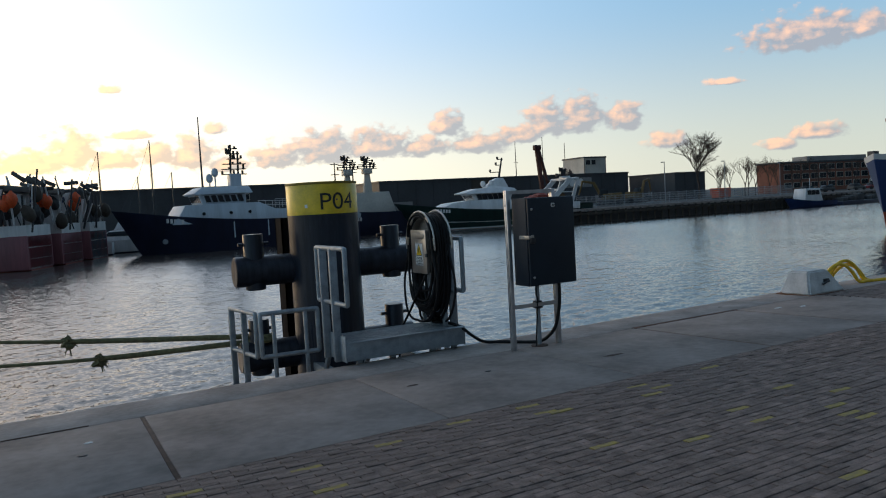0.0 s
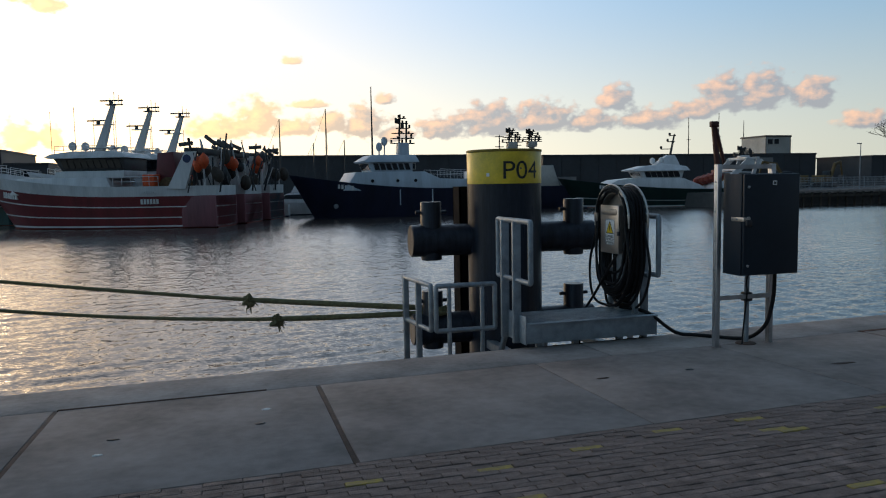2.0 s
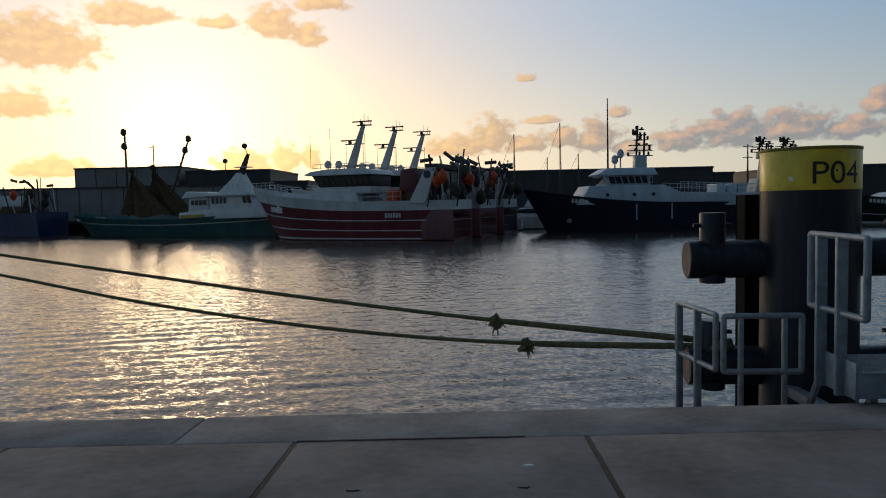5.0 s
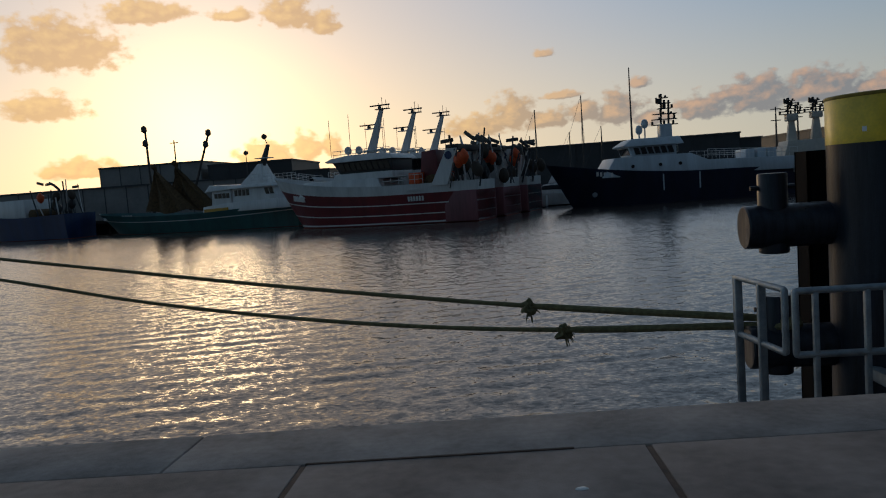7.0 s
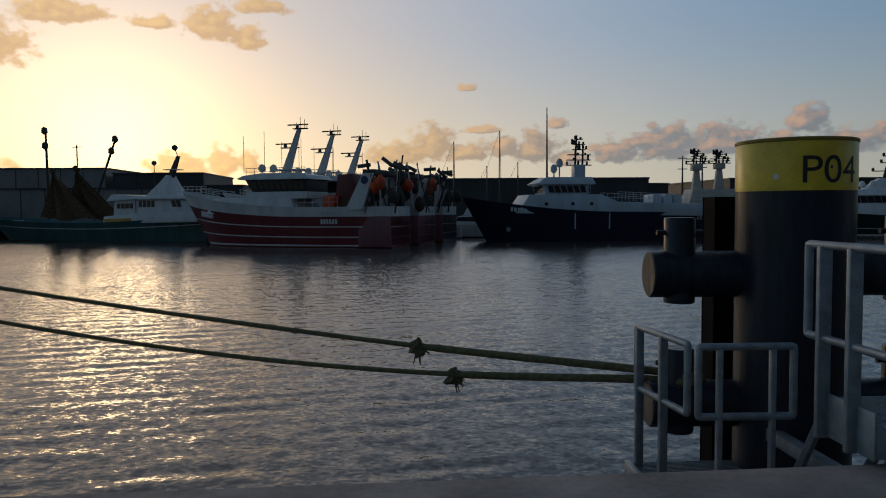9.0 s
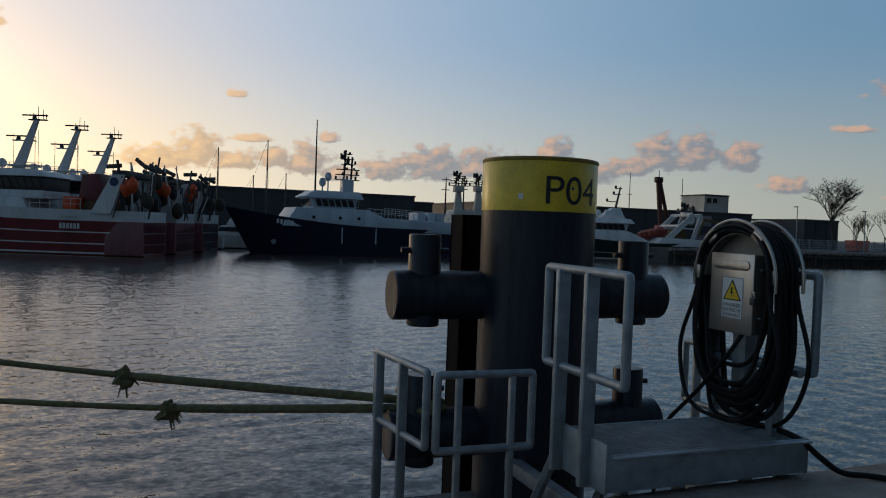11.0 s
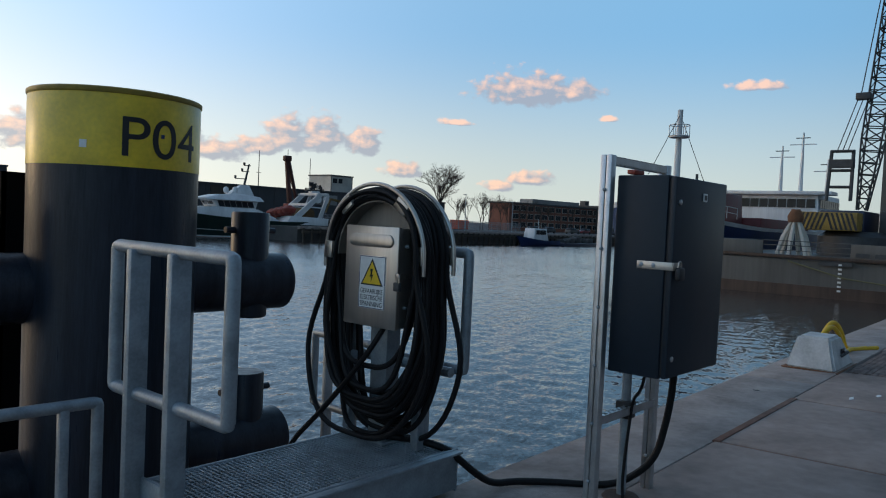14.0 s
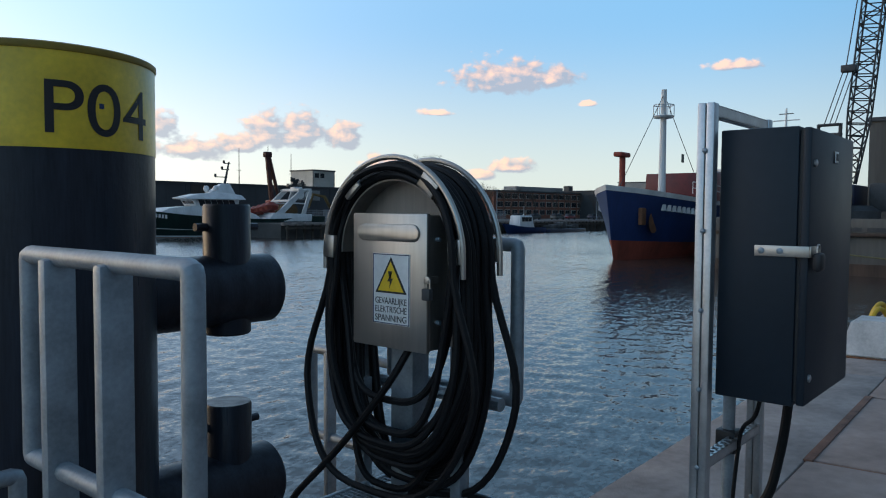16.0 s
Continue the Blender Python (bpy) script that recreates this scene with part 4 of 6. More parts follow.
def side_windows(ship, house, x0, x1, z0, z1, hw, n, lean=0.0, gap=0.16):
    """A row of separate panes on both sides and across the front of a wheelhouse."""
    for sg in (1, -1):
        for i in range(n):
            a = x0 + (x1 - x0) * i / n
            d = (x1 - x0) / n * (1 - gap)
            b = bmesh.new()
            vs = [(a, z0), (a + d, z0), (a + d + lean, z1), (a + lean, z1)]
            va = [b.verts.new((x, sg * (hw + 0.05), z)) for x, z in vs]
            vb = [b.verts.new((x, sg * (hw - 0.05), z)) for x, z in vs]
            b.faces.new(va)
            b.faces.new(vb[::-1])
            for k in range(4):
                b.faces.new((va[k], vb[k], vb[(k + 1) % 4], va[(k + 1) % 4]))
            bmesh.ops.recalc_face_normals(b, faces=b.faces)
            part("window", b, M["glass"], house, smooth=False)


def front_windows(ship, house, x, z0, z1, hw, n=5, lean=0.3):
    for i in range(n):
        y = -hw + 2 * hw * i / n + 0.06
        m = Matrix.Translation((x, 0, (z0 + z1) / 2)) @ Matrix.Rotation(math.atan2(lean, z1 - z0), 4, "Y")
        part("window", abox(-0.05, 0.05, y, y + 2 * hw / n - 0.12, -(z1 - z0) / 2, (z1 - z0) / 2, m=m), M["glass"], house, smooth=False)


def portholes(ship, xs, z, y):
    for sg in (1, -1):
        for x in xs:
            part("porthole", lathe(bmesh.new(), [(0.2, -0.04), (0.2, 0.04)], 14, look((x, sg * y, z), (x, sg * (y + 1), z))), M["glass"], ship)


def raked_mast(ship, x, z0, z1, rake=-1.4, material=None, w=0.5):
    material = material or M["white"]
    b = bmesh.new()
    h = z1 - z0
    va = [b.verts.new((x + dx * w, dy * w * 0.6, z0)) for dx, dy in ((-1, -1), (1, -1), (1, 1), (-1, 1))]
    vb = [b.verts.new((x + rake + dx * w * 0.4, dy * w * 0.3, z1)) for dx, dy in ((-1, -1), (1, -1), (1, 1), (-1, 1))]
    b.faces.new(va[::-1])
    b.faces.new(vb)
    for i in range(4):
        b.faces.new((va[i], va[(i + 1) % 4], vb[(i + 1) % 4], vb[i]))
    mast = part("mast", b, material, ship)
    for f, fore, aft in ((0.12, 1.4, 2.4), (0.58, 1.5, 0.7), (0.97, 0.7, 1.0)):
        zz, xx = z0 + h * f, x + rake * f
        part("radar_arm", abox(xx - aft, xx + fore, -0.25 - (0.7 if f < 0.3 else 0), 0.25 + (0.7 if f < 0.3 else 0), zz, zz + 0.10), material if f < 0.9 else M["darksteel"], mast, smooth=False)
        if f > 0.3:
            part("scanner", abox(xx + fore - 0.9 - 0.9, xx + fore + 0.7, -0.1, 0.1, zz + 0.42, zz + 0.56, 0.03), M["darksteel"], mast)
            part("scanner_post", lathe(bmesh.new(), [(0.2, 0), (0.2, 0.25), (0.1, 0.42)], 10, pose(xx + fore - 0.5, 0, zz + 0.08)), M["darksteel"], mast)
    for dx, hh in ((-0.6, 0.9), (0.35, 0.6), (-0.1, 1.2), (-0.9, 0.45)):
        part("aerial", atube([(x + rake + dx, 0, z1 - 0.1), (x + rake + dx, 0, z1 + hh)], 0.03, 5), M["darksteel"], mast)
    for dx in (1.7, 2.6):
        part("dome", lathe(bmesh.new(), [(0.2, 0), (0.42, 0.25), (0.42, 0.55), (0.26, 0.82), (0.03, 0.92)], 16, pose(x + dx, 0.5 if dx > 2 else -0.4, z0 + 0.45)), material, ship)
        part("dome_post", atube([(x + dx, 0.5 if dx > 2 else -0.4, z0 - 0.3), (x + dx, 0.5 if dx > 2 else -0.4, z0 + 0.5)], 0.08, 8), material, ship)
    return mast


def lattice_mast(ship, x, z0, z1, material=None):
    """A mast of crossed platforms with aerials and lamps."""
    r = random.Random(11)
    material = material or M["white"]
    part("mast_foot", abox(x - 0.7, x + 0.7, -0.7, 0.7, z0, z0 + (z1 - z0) * 0.32, 0.1), material, ship)
    for dx in (-0.45, 0.5):
        part("mast_tube", atube([(x + dx, 0, z0), (x + dx * 0.9 - 0.2, 0, z1 - (0.8 if dx < 0 else 0))], 0.13, 8), M["darksteel"], ship)
    for k in range(6):
        z = z0 + (z1 - z0) * (0.3 + 0.12 * k)
        w = 1.7 - 0.22 * k
        part("mast_platform", abox(x - w * r.uniform(0.7, 1.2), x + w * r.uniform(0.6, 1.1), -0.3, 0.3, z, z + 0.1), M["darksteel"], ship, smooth=False)
        for j in range(3):
            xx = x + r.uniform(-w, w)
            part("mast_lamp", abox(xx - 0.12, xx + 0.12, -0.12, 0.12, z + 0.08, z + r.uniform(0.3, 0.75), 0.03), M["darksteel"], ship)


def railing(ship, pts, h=0.95, step=1.8, material=None, rails=(0.5, 1.0)):
    material = material or M["white"]
    pts = [Vector(p) for p in pts]
    for f in rails:
        part("rail", atube([p + Vector((0, 0, h * f)) for p in pts], 0.03, 5), material, ship)
    for a, b in zip(pts, pts[1:]):
        k = max(1, int((b - a).length / step))
        for i in range(k + 1):
            p = a.lerp(b, i / k)
            part("stanchion", atube([p, p + Vector((0, 0, h))], 0.03, 5), material, ship)


def stern_gear(ship, x, w, z0, z1, seed, buoys=2):
    r = random.Random(seed)
    for i in range(12):
        a = Vector((x + r.uniform(-2.0, 1.5), r.uniform(-w / 2, w / 2), z0))
        b = a + Vector((r.uniform(-1.6, 1.6), r.uniform(-0.8, 0.8), (z1 - z0) * r.uniform(0.45, 1.1)))
        part("derrick", atube([a, b], r.uniform(0.05, 0.13), 6), M["darksteel"] if i % 3 else M["white"], ship)
    for i in range(5):
        c = Vector((x + r.uniform(-2.0, 1.4), r.uniform(-w / 2, w / 2), z0 + (z1 - z0) * r.uniform(0.8, 1.0)))
        m = Matrix.Translation(c) @ Matrix.Rotation(r.uniform(-0.7, 0.1), 4, "Y")
        part("trawl_door", abox(-0.75, 0.75, -0.09, 0.09, -0.2, 0.2, 0.08, m=m), M["darksteel"] if i % 2 else M["grey_hull"], ship)
    for i in range(6):
        c = Vector((x + r.uniform(-2.0, 1.4), r.uniform(-w / 2, w / 2), z0 + (z1 - z0) * r.uniform(0.15, 0.7)))
        part("net_roll", lathe(bmesh.new(), [(0.15, -0.8), (0.5, -0.5), (0.62, 0), (0.45, 0.6), (0.12, 0.9)], 9, Matrix.Translation(c) @ Matrix.Rotation(r.uniform(-0.5, 0.5), 4, "Y")), M["darksteel"] if i % 2 else M["wood"], ship)
    for i in range(buoys):
        for sg in (1, -1):
            c = (x + r.uniform(-0.8, 0.2), sg * (w / 2 - 0.1), z0 + (z1 - z0) * r.uniform(0.5, 0.62))
            part("buoy", lathe(bmesh.new(), [(0.12, -0.75), (0.42, -0.4), (0.55, 0), (0.48, 0.4), (0.2, 0.7), (0.08, 0.85)], 14, pose(*c)), M["orange"], ship, "orange float hanging at the stern")
            break
    part("net_drum", lathe(bmesh.new(), [(0.3, -w * 0.35), (0.9, -w * 0.33), (0.9, w * 0.33), (0.3, w * 0.35)], 20, look((x + 3.6, 0, z0 + 0.7), (x + 3.6, 1, z0 + 0.7))), M["net"], ship)


def stern_trawler(label, m, hull, seed):
    """A 23 m stern trawler: white bridge forward, raked mast, gantry aft."""
    L, B = 27.4, 7.4
    ship = thing("trawler", label, "fishing boat", "moored fishing boats", m=m)
    bands = [(-1.0, 0.02, M["antifoul"], "bottom", 0), (0.02, 0.76, hull, "hull", 0), (0.76, 1.0, M["white"], "bulwark", 0),
             (0.04, 0.075, M["white"], "stripe", 0.02), (0.25, 0.275, M["white"], "stripe", 0.02), (0.50, 0.525, M["white"], "stripe", 0.02)]
    rail, half, point = hull_bands(ship, L, B, bands, (4.3, 4.3, 6.3), mid=0.35, rake=0.14)
    hull_bars(ship, ((0.83, 0.66, 2.3, 0.62, 6, L), (0.25, 0.64, 1.9, 0.5, 6, L), (0.25, 0.86, 1.6, 0.22, 7, L)), point, M["white"])
    part("fender_strip", abox(-L * 0.5, -L * 0.5 + 3.6, -B * 0.40, B * 0.40, 0.1, 3.3, 0.1), M["pinkred"], ship)
    side_block(ship, "forecastle", [(-3.2, 3.4), (8.2, 3.6), (7.4, 5.3), (-2.2, 5.3)], B * 0.42, B * 0.38, M["white"])
    side_block(ship, "deckhouse", [(-4.0, 5.2), (3.6, 5.2), (3.4, 5.98), (-4.0, 5.98)], B * 0.34, B * 0.33, M["white"])
    house = side_block(ship, "wheelhouse", [(-4.0, 5.95), (2.7, 5.95), (3.6, 7.32), (-4.0, 7.32)], B * 0.32, B * 0.33, M["darksteel"])
    side_windows(ship, house, -3.8, 2.6, 6.25, 7.1, B * 0.33, 9, 0.3, 0.16)
    front_windows(ship, house, 3.12, 6.2, 7.05, B * 0.28, 6, 0.75)
    side_block(ship, "bridge_roof", [(-4.4, 7.28), (3.9, 7.28), (4.4, 7.42), (3.7, 7.75), (1.5, 8.0), (-2.6, 8.0), (-4.0, 7.75)], B * 0.40, B * 0.35, M["white"])
    for sg in (1, -1):
        railing(ship, [(-3.8, sg * B * 0.33, 7.75), (3.4, sg * B * 0.33, 7.75)], 0.8, 1.0)
        railing(ship, [(-7.8, sg * B * 0.40, 4.3), (-3.0, sg * B * 0.40, 4.3)], 1.0, 0.9)
        railing(ship, [(7.6, sg * B * 0.2, 5.25), (10.6, sg * B * 0.10, 5.8)], 0.8, 0.8)
        lg = bmesh.new()
        pts = [(-10.8, 4.0), (-8.9, 4.0), (-10.9, 7.7), (-12.1, 7.7)]
        va = [lg.verts.new((x, sg * B * 0.43 - 0.18, z)) for x, z in pts]
        vb = [lg.verts.new((x, sg * B * 0.43 + 0.18, z)) for x, z in pts]
        lg.faces.new(va)
        lg.faces.new(vb[::-1])
        for i in range(4):
            lg.faces.new((va[i], vb[i], vb[(i + 1) % 4], va[(i + 1) % 4]))
        bmesh.ops.recalc_face_normals(lg, faces=lg.faces)
        part("gantry_leg", lg, M["white"], ship)
        part("emblem", lathe(bmesh.new(), [(0.42, -0.03), (0.42, 0.03)], 18, look((-11.1, sg * (B * 0.43 + 0.18), 7.0), (-11.1, sg * 9, 7.0))), M["blue_hull"], ship)
    part("gantry_beam", abox(-12.2, -10.8, -B * 0.43, B * 0.43, 7.5, 8.1, 0.05), M["darksteel"], ship)
    side_block(ship, "winch_house", [(-9.2, 4.0), (-6.8, 4.0), (-7.2, 7.7), (-8.9, 7.8)], B * 0.22, B * 0.22, M["wine"])
    part("fish_bin", abox(-7.4, -6.1, -B * 0.4, -B * 0.2, 4.3, 5.5, 0.1), M["orange"], ship)
    part("fish_bin", abox(-7.4, -6.1, B * 0.2, B * 0.4, 4.3, 5.5, 0.1), M["orange"], ship)
    raked_mast(ship, 0.0, 7.75, 13.0, -1.9)
    for dx, hh in ((3.8, 4.2), (1.2, 4.6), (-3.0, 3.2)):
        part("whip_aerial", atube([(dx, B * 0.3, 7.9), (dx, B * 0.3, 7.9 + hh)], 0.028, 5), M["darksteel"], ship)
    stern_gear(ship, -12.0, B * 0.9, 3.6, 9.0, seed)
    return ship


def ship_pose(bow, stern):
    b, s = Vector(bow), Vector(stern)
    c = (b + s) / 2
    return pose(c.x, c.y, WATER, 0, 0, math.degrees(math.atan2(b.y - s.y, b.x - s.x))), (b - s).length


M["pinkred"] = mat("faded_red_paint", (0.24, 0.085, 0.10), 0.6, 0, 0.3, 0.9, streak=True)
M["wine"] = mat("wine_red_paint", (0.14, 0.018, 0.022), 0.5, 0, 0.25, 1.0)
M["ice"] = mat("pale_blue_white_ship_paint", (0.52, 0.60, 0.66), 0.45, 0, 0.12, 0.7, streak=True)

m, _ = ship_pose((-24.8, 91.5), (-0.9, 82.2))
stern_trawler("red and white stern trawler moored at the far quay", m, M["red_hull"], 3)
stern_trawler("red and white trawler moored behind its sister ship", pose(3.0, 6.9, 0) @ m, M["red_hull"], 5)
stern_trawler("navy and white trawler lying third in the row", pose(6.0, 13.8, 0) @ m, M["navy_hull"], 8)

# navy trawler
m, _ = ship_pose((7.3, 93.5), (37.2, 95.2))
ship = thing("trawler", "navy blue trawler with pale blue superstructure at the far quay", "fishing boat", "moored fishing boats", m=m)
L, B = 30.0, 7.8
rail, half, point = hull_bands(ship, L, B, [(-1.0, 0.0, M["navy_hull"], "bottom", 0), (0.0, 1.0, M["navy_hull"], "hull", 0)], (3.5, 3.2, 5.4), mid=0.35)
hull_bars(ship, ((0.80, 0.86, 2.1, 0.5, 5, L), (0.03, 0.84, 2.0, 0.5, 5, L)), point, M["white"])
side_block(ship, "superstructure", [(-14.8, 2.9), (9.0, 3.4), (8.2, 4.4), (7.4, 5.6), (-1.4, 5.6), (-3.4, 4.7), (-14.0, 4.4), (-14.9, 3.4)], B * 0.46, B * 0.43, M["ice"])
house = side_block(ship, "wheelhouse", [(0.0, 5.5), (5.2, 5.5), (5.7, 6.85), (0.0, 6.85)], B * 0.34, B * 0.35, M["ice"])
side_windows(ship, house, 0.3, 5.0, 5.85, 6.65, B * 0.35, 6, 0.25, 0.24)
front_windows(ship, house, 5.5, 5.85, 6.7, B * 0.3, 6, 0.35)
side_block(ship, "bridge_roof", [(-0.8, 6.8), (6.0, 6.8), (6.3, 6.95), (5.1, 7.7), (-0.5, 7.7)], B * 0.40, B * 0.31, M["ice"])
portholes(ship, (5.4, 2.2, -0.1), 4.5, B * 0.455)
for sg in (1, -1):
    railing(ship, [(-13.8, sg * B * 0.42, 4.4), (-3.4, sg * B * 0.42, 4.9)], 1.0, 0.9)
    for x in (2.0, -2.2):
        part("draft_rub", abox(x - 0.06, x + 0.06, sg * B * 0.49 - 0.06, sg * B * 0.49 + 0.06, 1.5, 3.4), M["ice"], ship, smooth=False)
    part("anchor", lathe(bmesh.new(), [(0.3, -0.1), (0.3, 0.1), (0.1, 0.25)], 10, look(point(0.86, 0.32, sg, 0.1), Vector(point(0.86, 0.32, sg, 3)))), M["galv"], ship)
for x in (-9.0, -10.4, -11.6):
    part("locker", abox(x - 0.55, x + 0.55, -1.6, 1.6, 4.2, 5.6, 0.12), M["ice"], ship)
lattice_mast(ship, 0.5, 7.6, 12.9, M["ice"])
part("tall_pole", atube([(4.6, 0.6, 7.6), (4.6, 0.6, 16.2)], [0.13, 0.06], 8), M["darksteel"], ship)
for x, z in ((3.5, 8.5), (2.8, 9.2)):
    part("dome", lathe(bmesh.new(), [(0.2, -0.2), (0.42, 0.1), (0.42, 0.5), (0.26, 0.8), (0.03, 0.9)], 14, pose(x, -0.3, z)), M["ice"], ship)
    part("dome_post", atube([(x, -0.3, 7.6), (x, -0.3, z)], 0.09, 8), M["ice"], ship)

# dark green trawler with rounded bridge
m, _ = ship_pose((47.8, 104.7), (79.5, 97.2))
ship = thing("trawler", "dark green and white trawler with rounded white bridge", "fishing boat", "moored fishing boats", m=m)
L, B = 32.0, 8.0
rail, half, point = hull_bands(ship, L, B, [(-1.0, 0.02, M["antifoul"], "bottom", 0), (0.02, 0.09, M["white"], "boot_stripe", 0.02), (0.02, 1.0, M["green_hull"], "hull", 0), (0.34, 0.37, M["white"], "stripe", 0.02)], (2.6, 3.0, 4.5), mid=0.3)
hull_bars(ship, ((0.80, 0.84, 2.6, 0.5, 6, L),), point, M["white"])
side_block(ship, "superstructure", [(-6.0, 2.2), (2.0, 2.3), (9.0, 3.5), (7.6, 4.1), (4.0, 4.4), (-2.2, 4.2), (-4.6, 3.2)], B * 0.47, B * 0.42, M["white"])
house = side_block(ship, "wheelhouse", [(-2.0, 4.0), (3.6, 4.2), (4.4, 5.4), (-2.4, 5.4)], B * 0.36, B * 0.36, M["white"])
side_windows(ship, house, -1.8, 3.4, 4.4, 5.25, B * 0.365, 6, 0.3, 0.1)
front_windows(ship, house, 4.0, 4.45, 5.25, B * 0.28, 5, 0.7)
side_block(ship, "bridge_roof", [(-3.2, 5.35), (5.2, 5.35), (5.5, 5.55), (3.2, 6.15), (-0.4, 6.35), (-2.8, 6.0)], B * 0.42, B * 0.28, M["white"])
side_block(ship, "radar_cone", [(-2.4, 6.2), (1.4, 6.2), (-0.6, 7.7), (-1.8, 7.7)], 1.2, 0.6, M["white"])
part("mast_tube", atube([(-1.2, 0, 7.5), (-1.9, 0, 10.9)], [0.2, 0.12], 8), M["darksteel"], ship)
for x, z, w in ((-1.1, 8.6, 1.3), (-1.6, 9.7, 0.8), (-1.8, 10.6, 0.7)):
    part("mast_arm", abox(x - w * 0.4, x + w, -0.12, 0.12, z, z + 0.12), M["darksteel"], ship, smooth=False)
    part("mast_lamp", abox(x + w - 0.2, x + w + 0.1, -0.12, 0.12, z + 0.1, z + 0.5, 0.03), M["darksteel"], ship)
for x, y in ((1.2, -0.8), (0.4, 0.8)):
    part("dome", lathe(bmesh.new(), [(0.15, 0), (0.4, 0.3), (0.42, 0.6), (0.28, 0.9), (0.03, 1.0)], 14, pose(x, y, 6.4)), M["white"], ship)
side_block(ship, "aft_bulwark", [(-13.4, 2.2), (-6.4, 2.2), (-7.4, 3.5), (-13.6, 3.3)], B * 0.46, B * 0.43, M["white"])
for sg in (1, -1):
    for x0, x1, wd in ((-7.6, -11.6, 1.25), (-11.9, -13.2, 0.6)):
        lg = bmesh.new()
        va = [lg.verts.new((x, sg * B * 0.40 - 0.16, z)) for x, z in ((x0, 3.2), (x0 - wd, 3.2), (x1 - wd * 0.8, 6.9), (x1, 6.9))]
        vb = [lg.verts.new((v.co.x, sg * B * 0.40 + 0.16, v.co.z)) for v in va]
        lg.faces.new(va)
        lg.faces.new(vb[::-1])
        for i in range(4):
            lg.faces.new((va[i], vb[i], vb[(i + 1) % 4], va[(i + 1) % 4]))
        bmesh.ops.recalc_face_normals(lg, faces=lg.faces)
        part("gantry_leg", lg, M["white"], ship)
    part("gantry_rail", abox(-13.6, -11.4, sg * B * 0.40 - 0.1, sg * B * 0.40 + 0.1, 6.85, 7.1, 0.04), M["white"], ship)
    part("gantry_tie", atube([(-9.6, sg * B * 0.40, 5.0), (-12.4, sg * B * 0.40, 4.9)], 0.12, 6), M["white"], ship)
for x, z in ((-11.9, 7.0), (-13.3, 7.0), (-10.2, 5.3)):
    part("gantry_beam", abox(x - 0.25, x + 0.25, -B * 0.42, B * 0.42, z - 0.2, z + 0.2, 0.04), M["white"], ship)
part("net_drum", lathe(bmesh.new(), [(0.3, -2.2), (0.95, -2.1), (0.95, 2.1), (0.3, 2.2)], 18, look((-10.9, 0, 3.9), (-10.9, 1, 3.9))), M["net"], ship)
lattice_mast(ship, -12.6, 7.0, 8.6)
for i in range(4):
    part("net_roll", lathe(bmesh.new(), [(0.3, -0.6), (1.0, -0.2), (1.1, 0.4), (0.4, 0.9)], 10, pose(-6.6 - i * 0.4, -1.5 + i, 3.6 + 0.2 * i)), M["orange_steel"], ship)

# teal beam trawler with nets
m, _ = ship_pose((-60.5, 115.5), (-24.0, 100.0))
ship = thing("beam_trawler", "teal beam trawler with brown nets hung from its derricks", "fishing boat", "moored fishing boats", m=m)
L, B = 39.5, 8.4
rail, half, point = hull_bands(ship, L, B, [(-1.0, 0.02, M["antifoul"], "bottom", 0), (0.02, 1.0, M["teal_hull"], "hull", 0), (0.66, 0.70, M["white"], "stripe", 0.02)], (2.5, 3.4, 3.4), mid=0.45, stern=0.45)
hull_bars(ship, ((0.93, 0.8, 1.6, 0.5, 4, L),), point, M["white"])
side_block(ship, "forecastle", [(-20.2, 2.6), (-5.1, 2.4), (-5.1, 3.3), (-9.0, 3.65), (-19.8, 3.9)], B * 0.42, B * 0.40, M["white"])
side_block(ship, "bow_peak", [(-19.8, 3.8), (-17.8, 3.8), (-18.6, 5.5)], 0.9, 0.3, M["white"])
side_block(ship, "timber_hatch", [(-9.6, 2.0), (-5.4, 2.0), (-5.4, 3.0), (-9.6, 3.1)], B * 0.44, B * 0.44, M["yellow_steel"])
lower = side_block(ship, "deckhouse", [(-9.6, 3.3), (-6.0, 3.3), (-6.3, 5.5), (-9.6, 5.5)], B * 0.32, B * 0.32, M["white"])
side_windows(ship, lower, -9.3, -6.5, 4.35, 5.0, B * 0.32, 4, 0.0, 0.22)
side_block(ship, "visor_roof", [(-9.8, 5.45), (-5.2, 5.3), (-5.9, 6.2), (-9.8, 6.0)], B * 0.36, B * 0.33, M["white"])
house = side_block(ship, "wheelhouse", [(-17.3, 3.6), (-9.5, 3.6), (-9.5, 5.55), (-16.6, 5.55)], B * 0.30, B * 0.30, M["white"])
side_windows(ship, house, -12.6, -9.9, 4.5, 5.3, B * 0.30, 4, 0.0, 0.3)
side_windows(ship, house, -16.8, -15.3, 4.5, 5.35, B * 0.30, 2, 0.25, 0.2)
side_block(ship, "bridge_roof", [(-17.1, 5.5), (-9.2, 5.5), (-9.2, 5.9), (-16.8, 5.95)], B * 0.36, B * 0.34, M["white"])
side_block(ship, "upper_house", [(-14.6, 5.85), (-10.2, 5.85), (-12.0, 7.6), (-12.8, 8.6), (-13.5, 8.6), (-13.9, 7.4)], 1.6, 0.6, M["white"])
side_block(ship, "raked_mast", [(-13.6, 8.3), (-12.7, 8.3), (-14.2, 11.1), (-14.7, 11.1)], 0.3, 0.15, M["darksteel"])
part("cross_tree", abox(-14.6, -12.6, -0.8, 0.8, 9.3, 9.4), M["white"], ship, smooth=False)
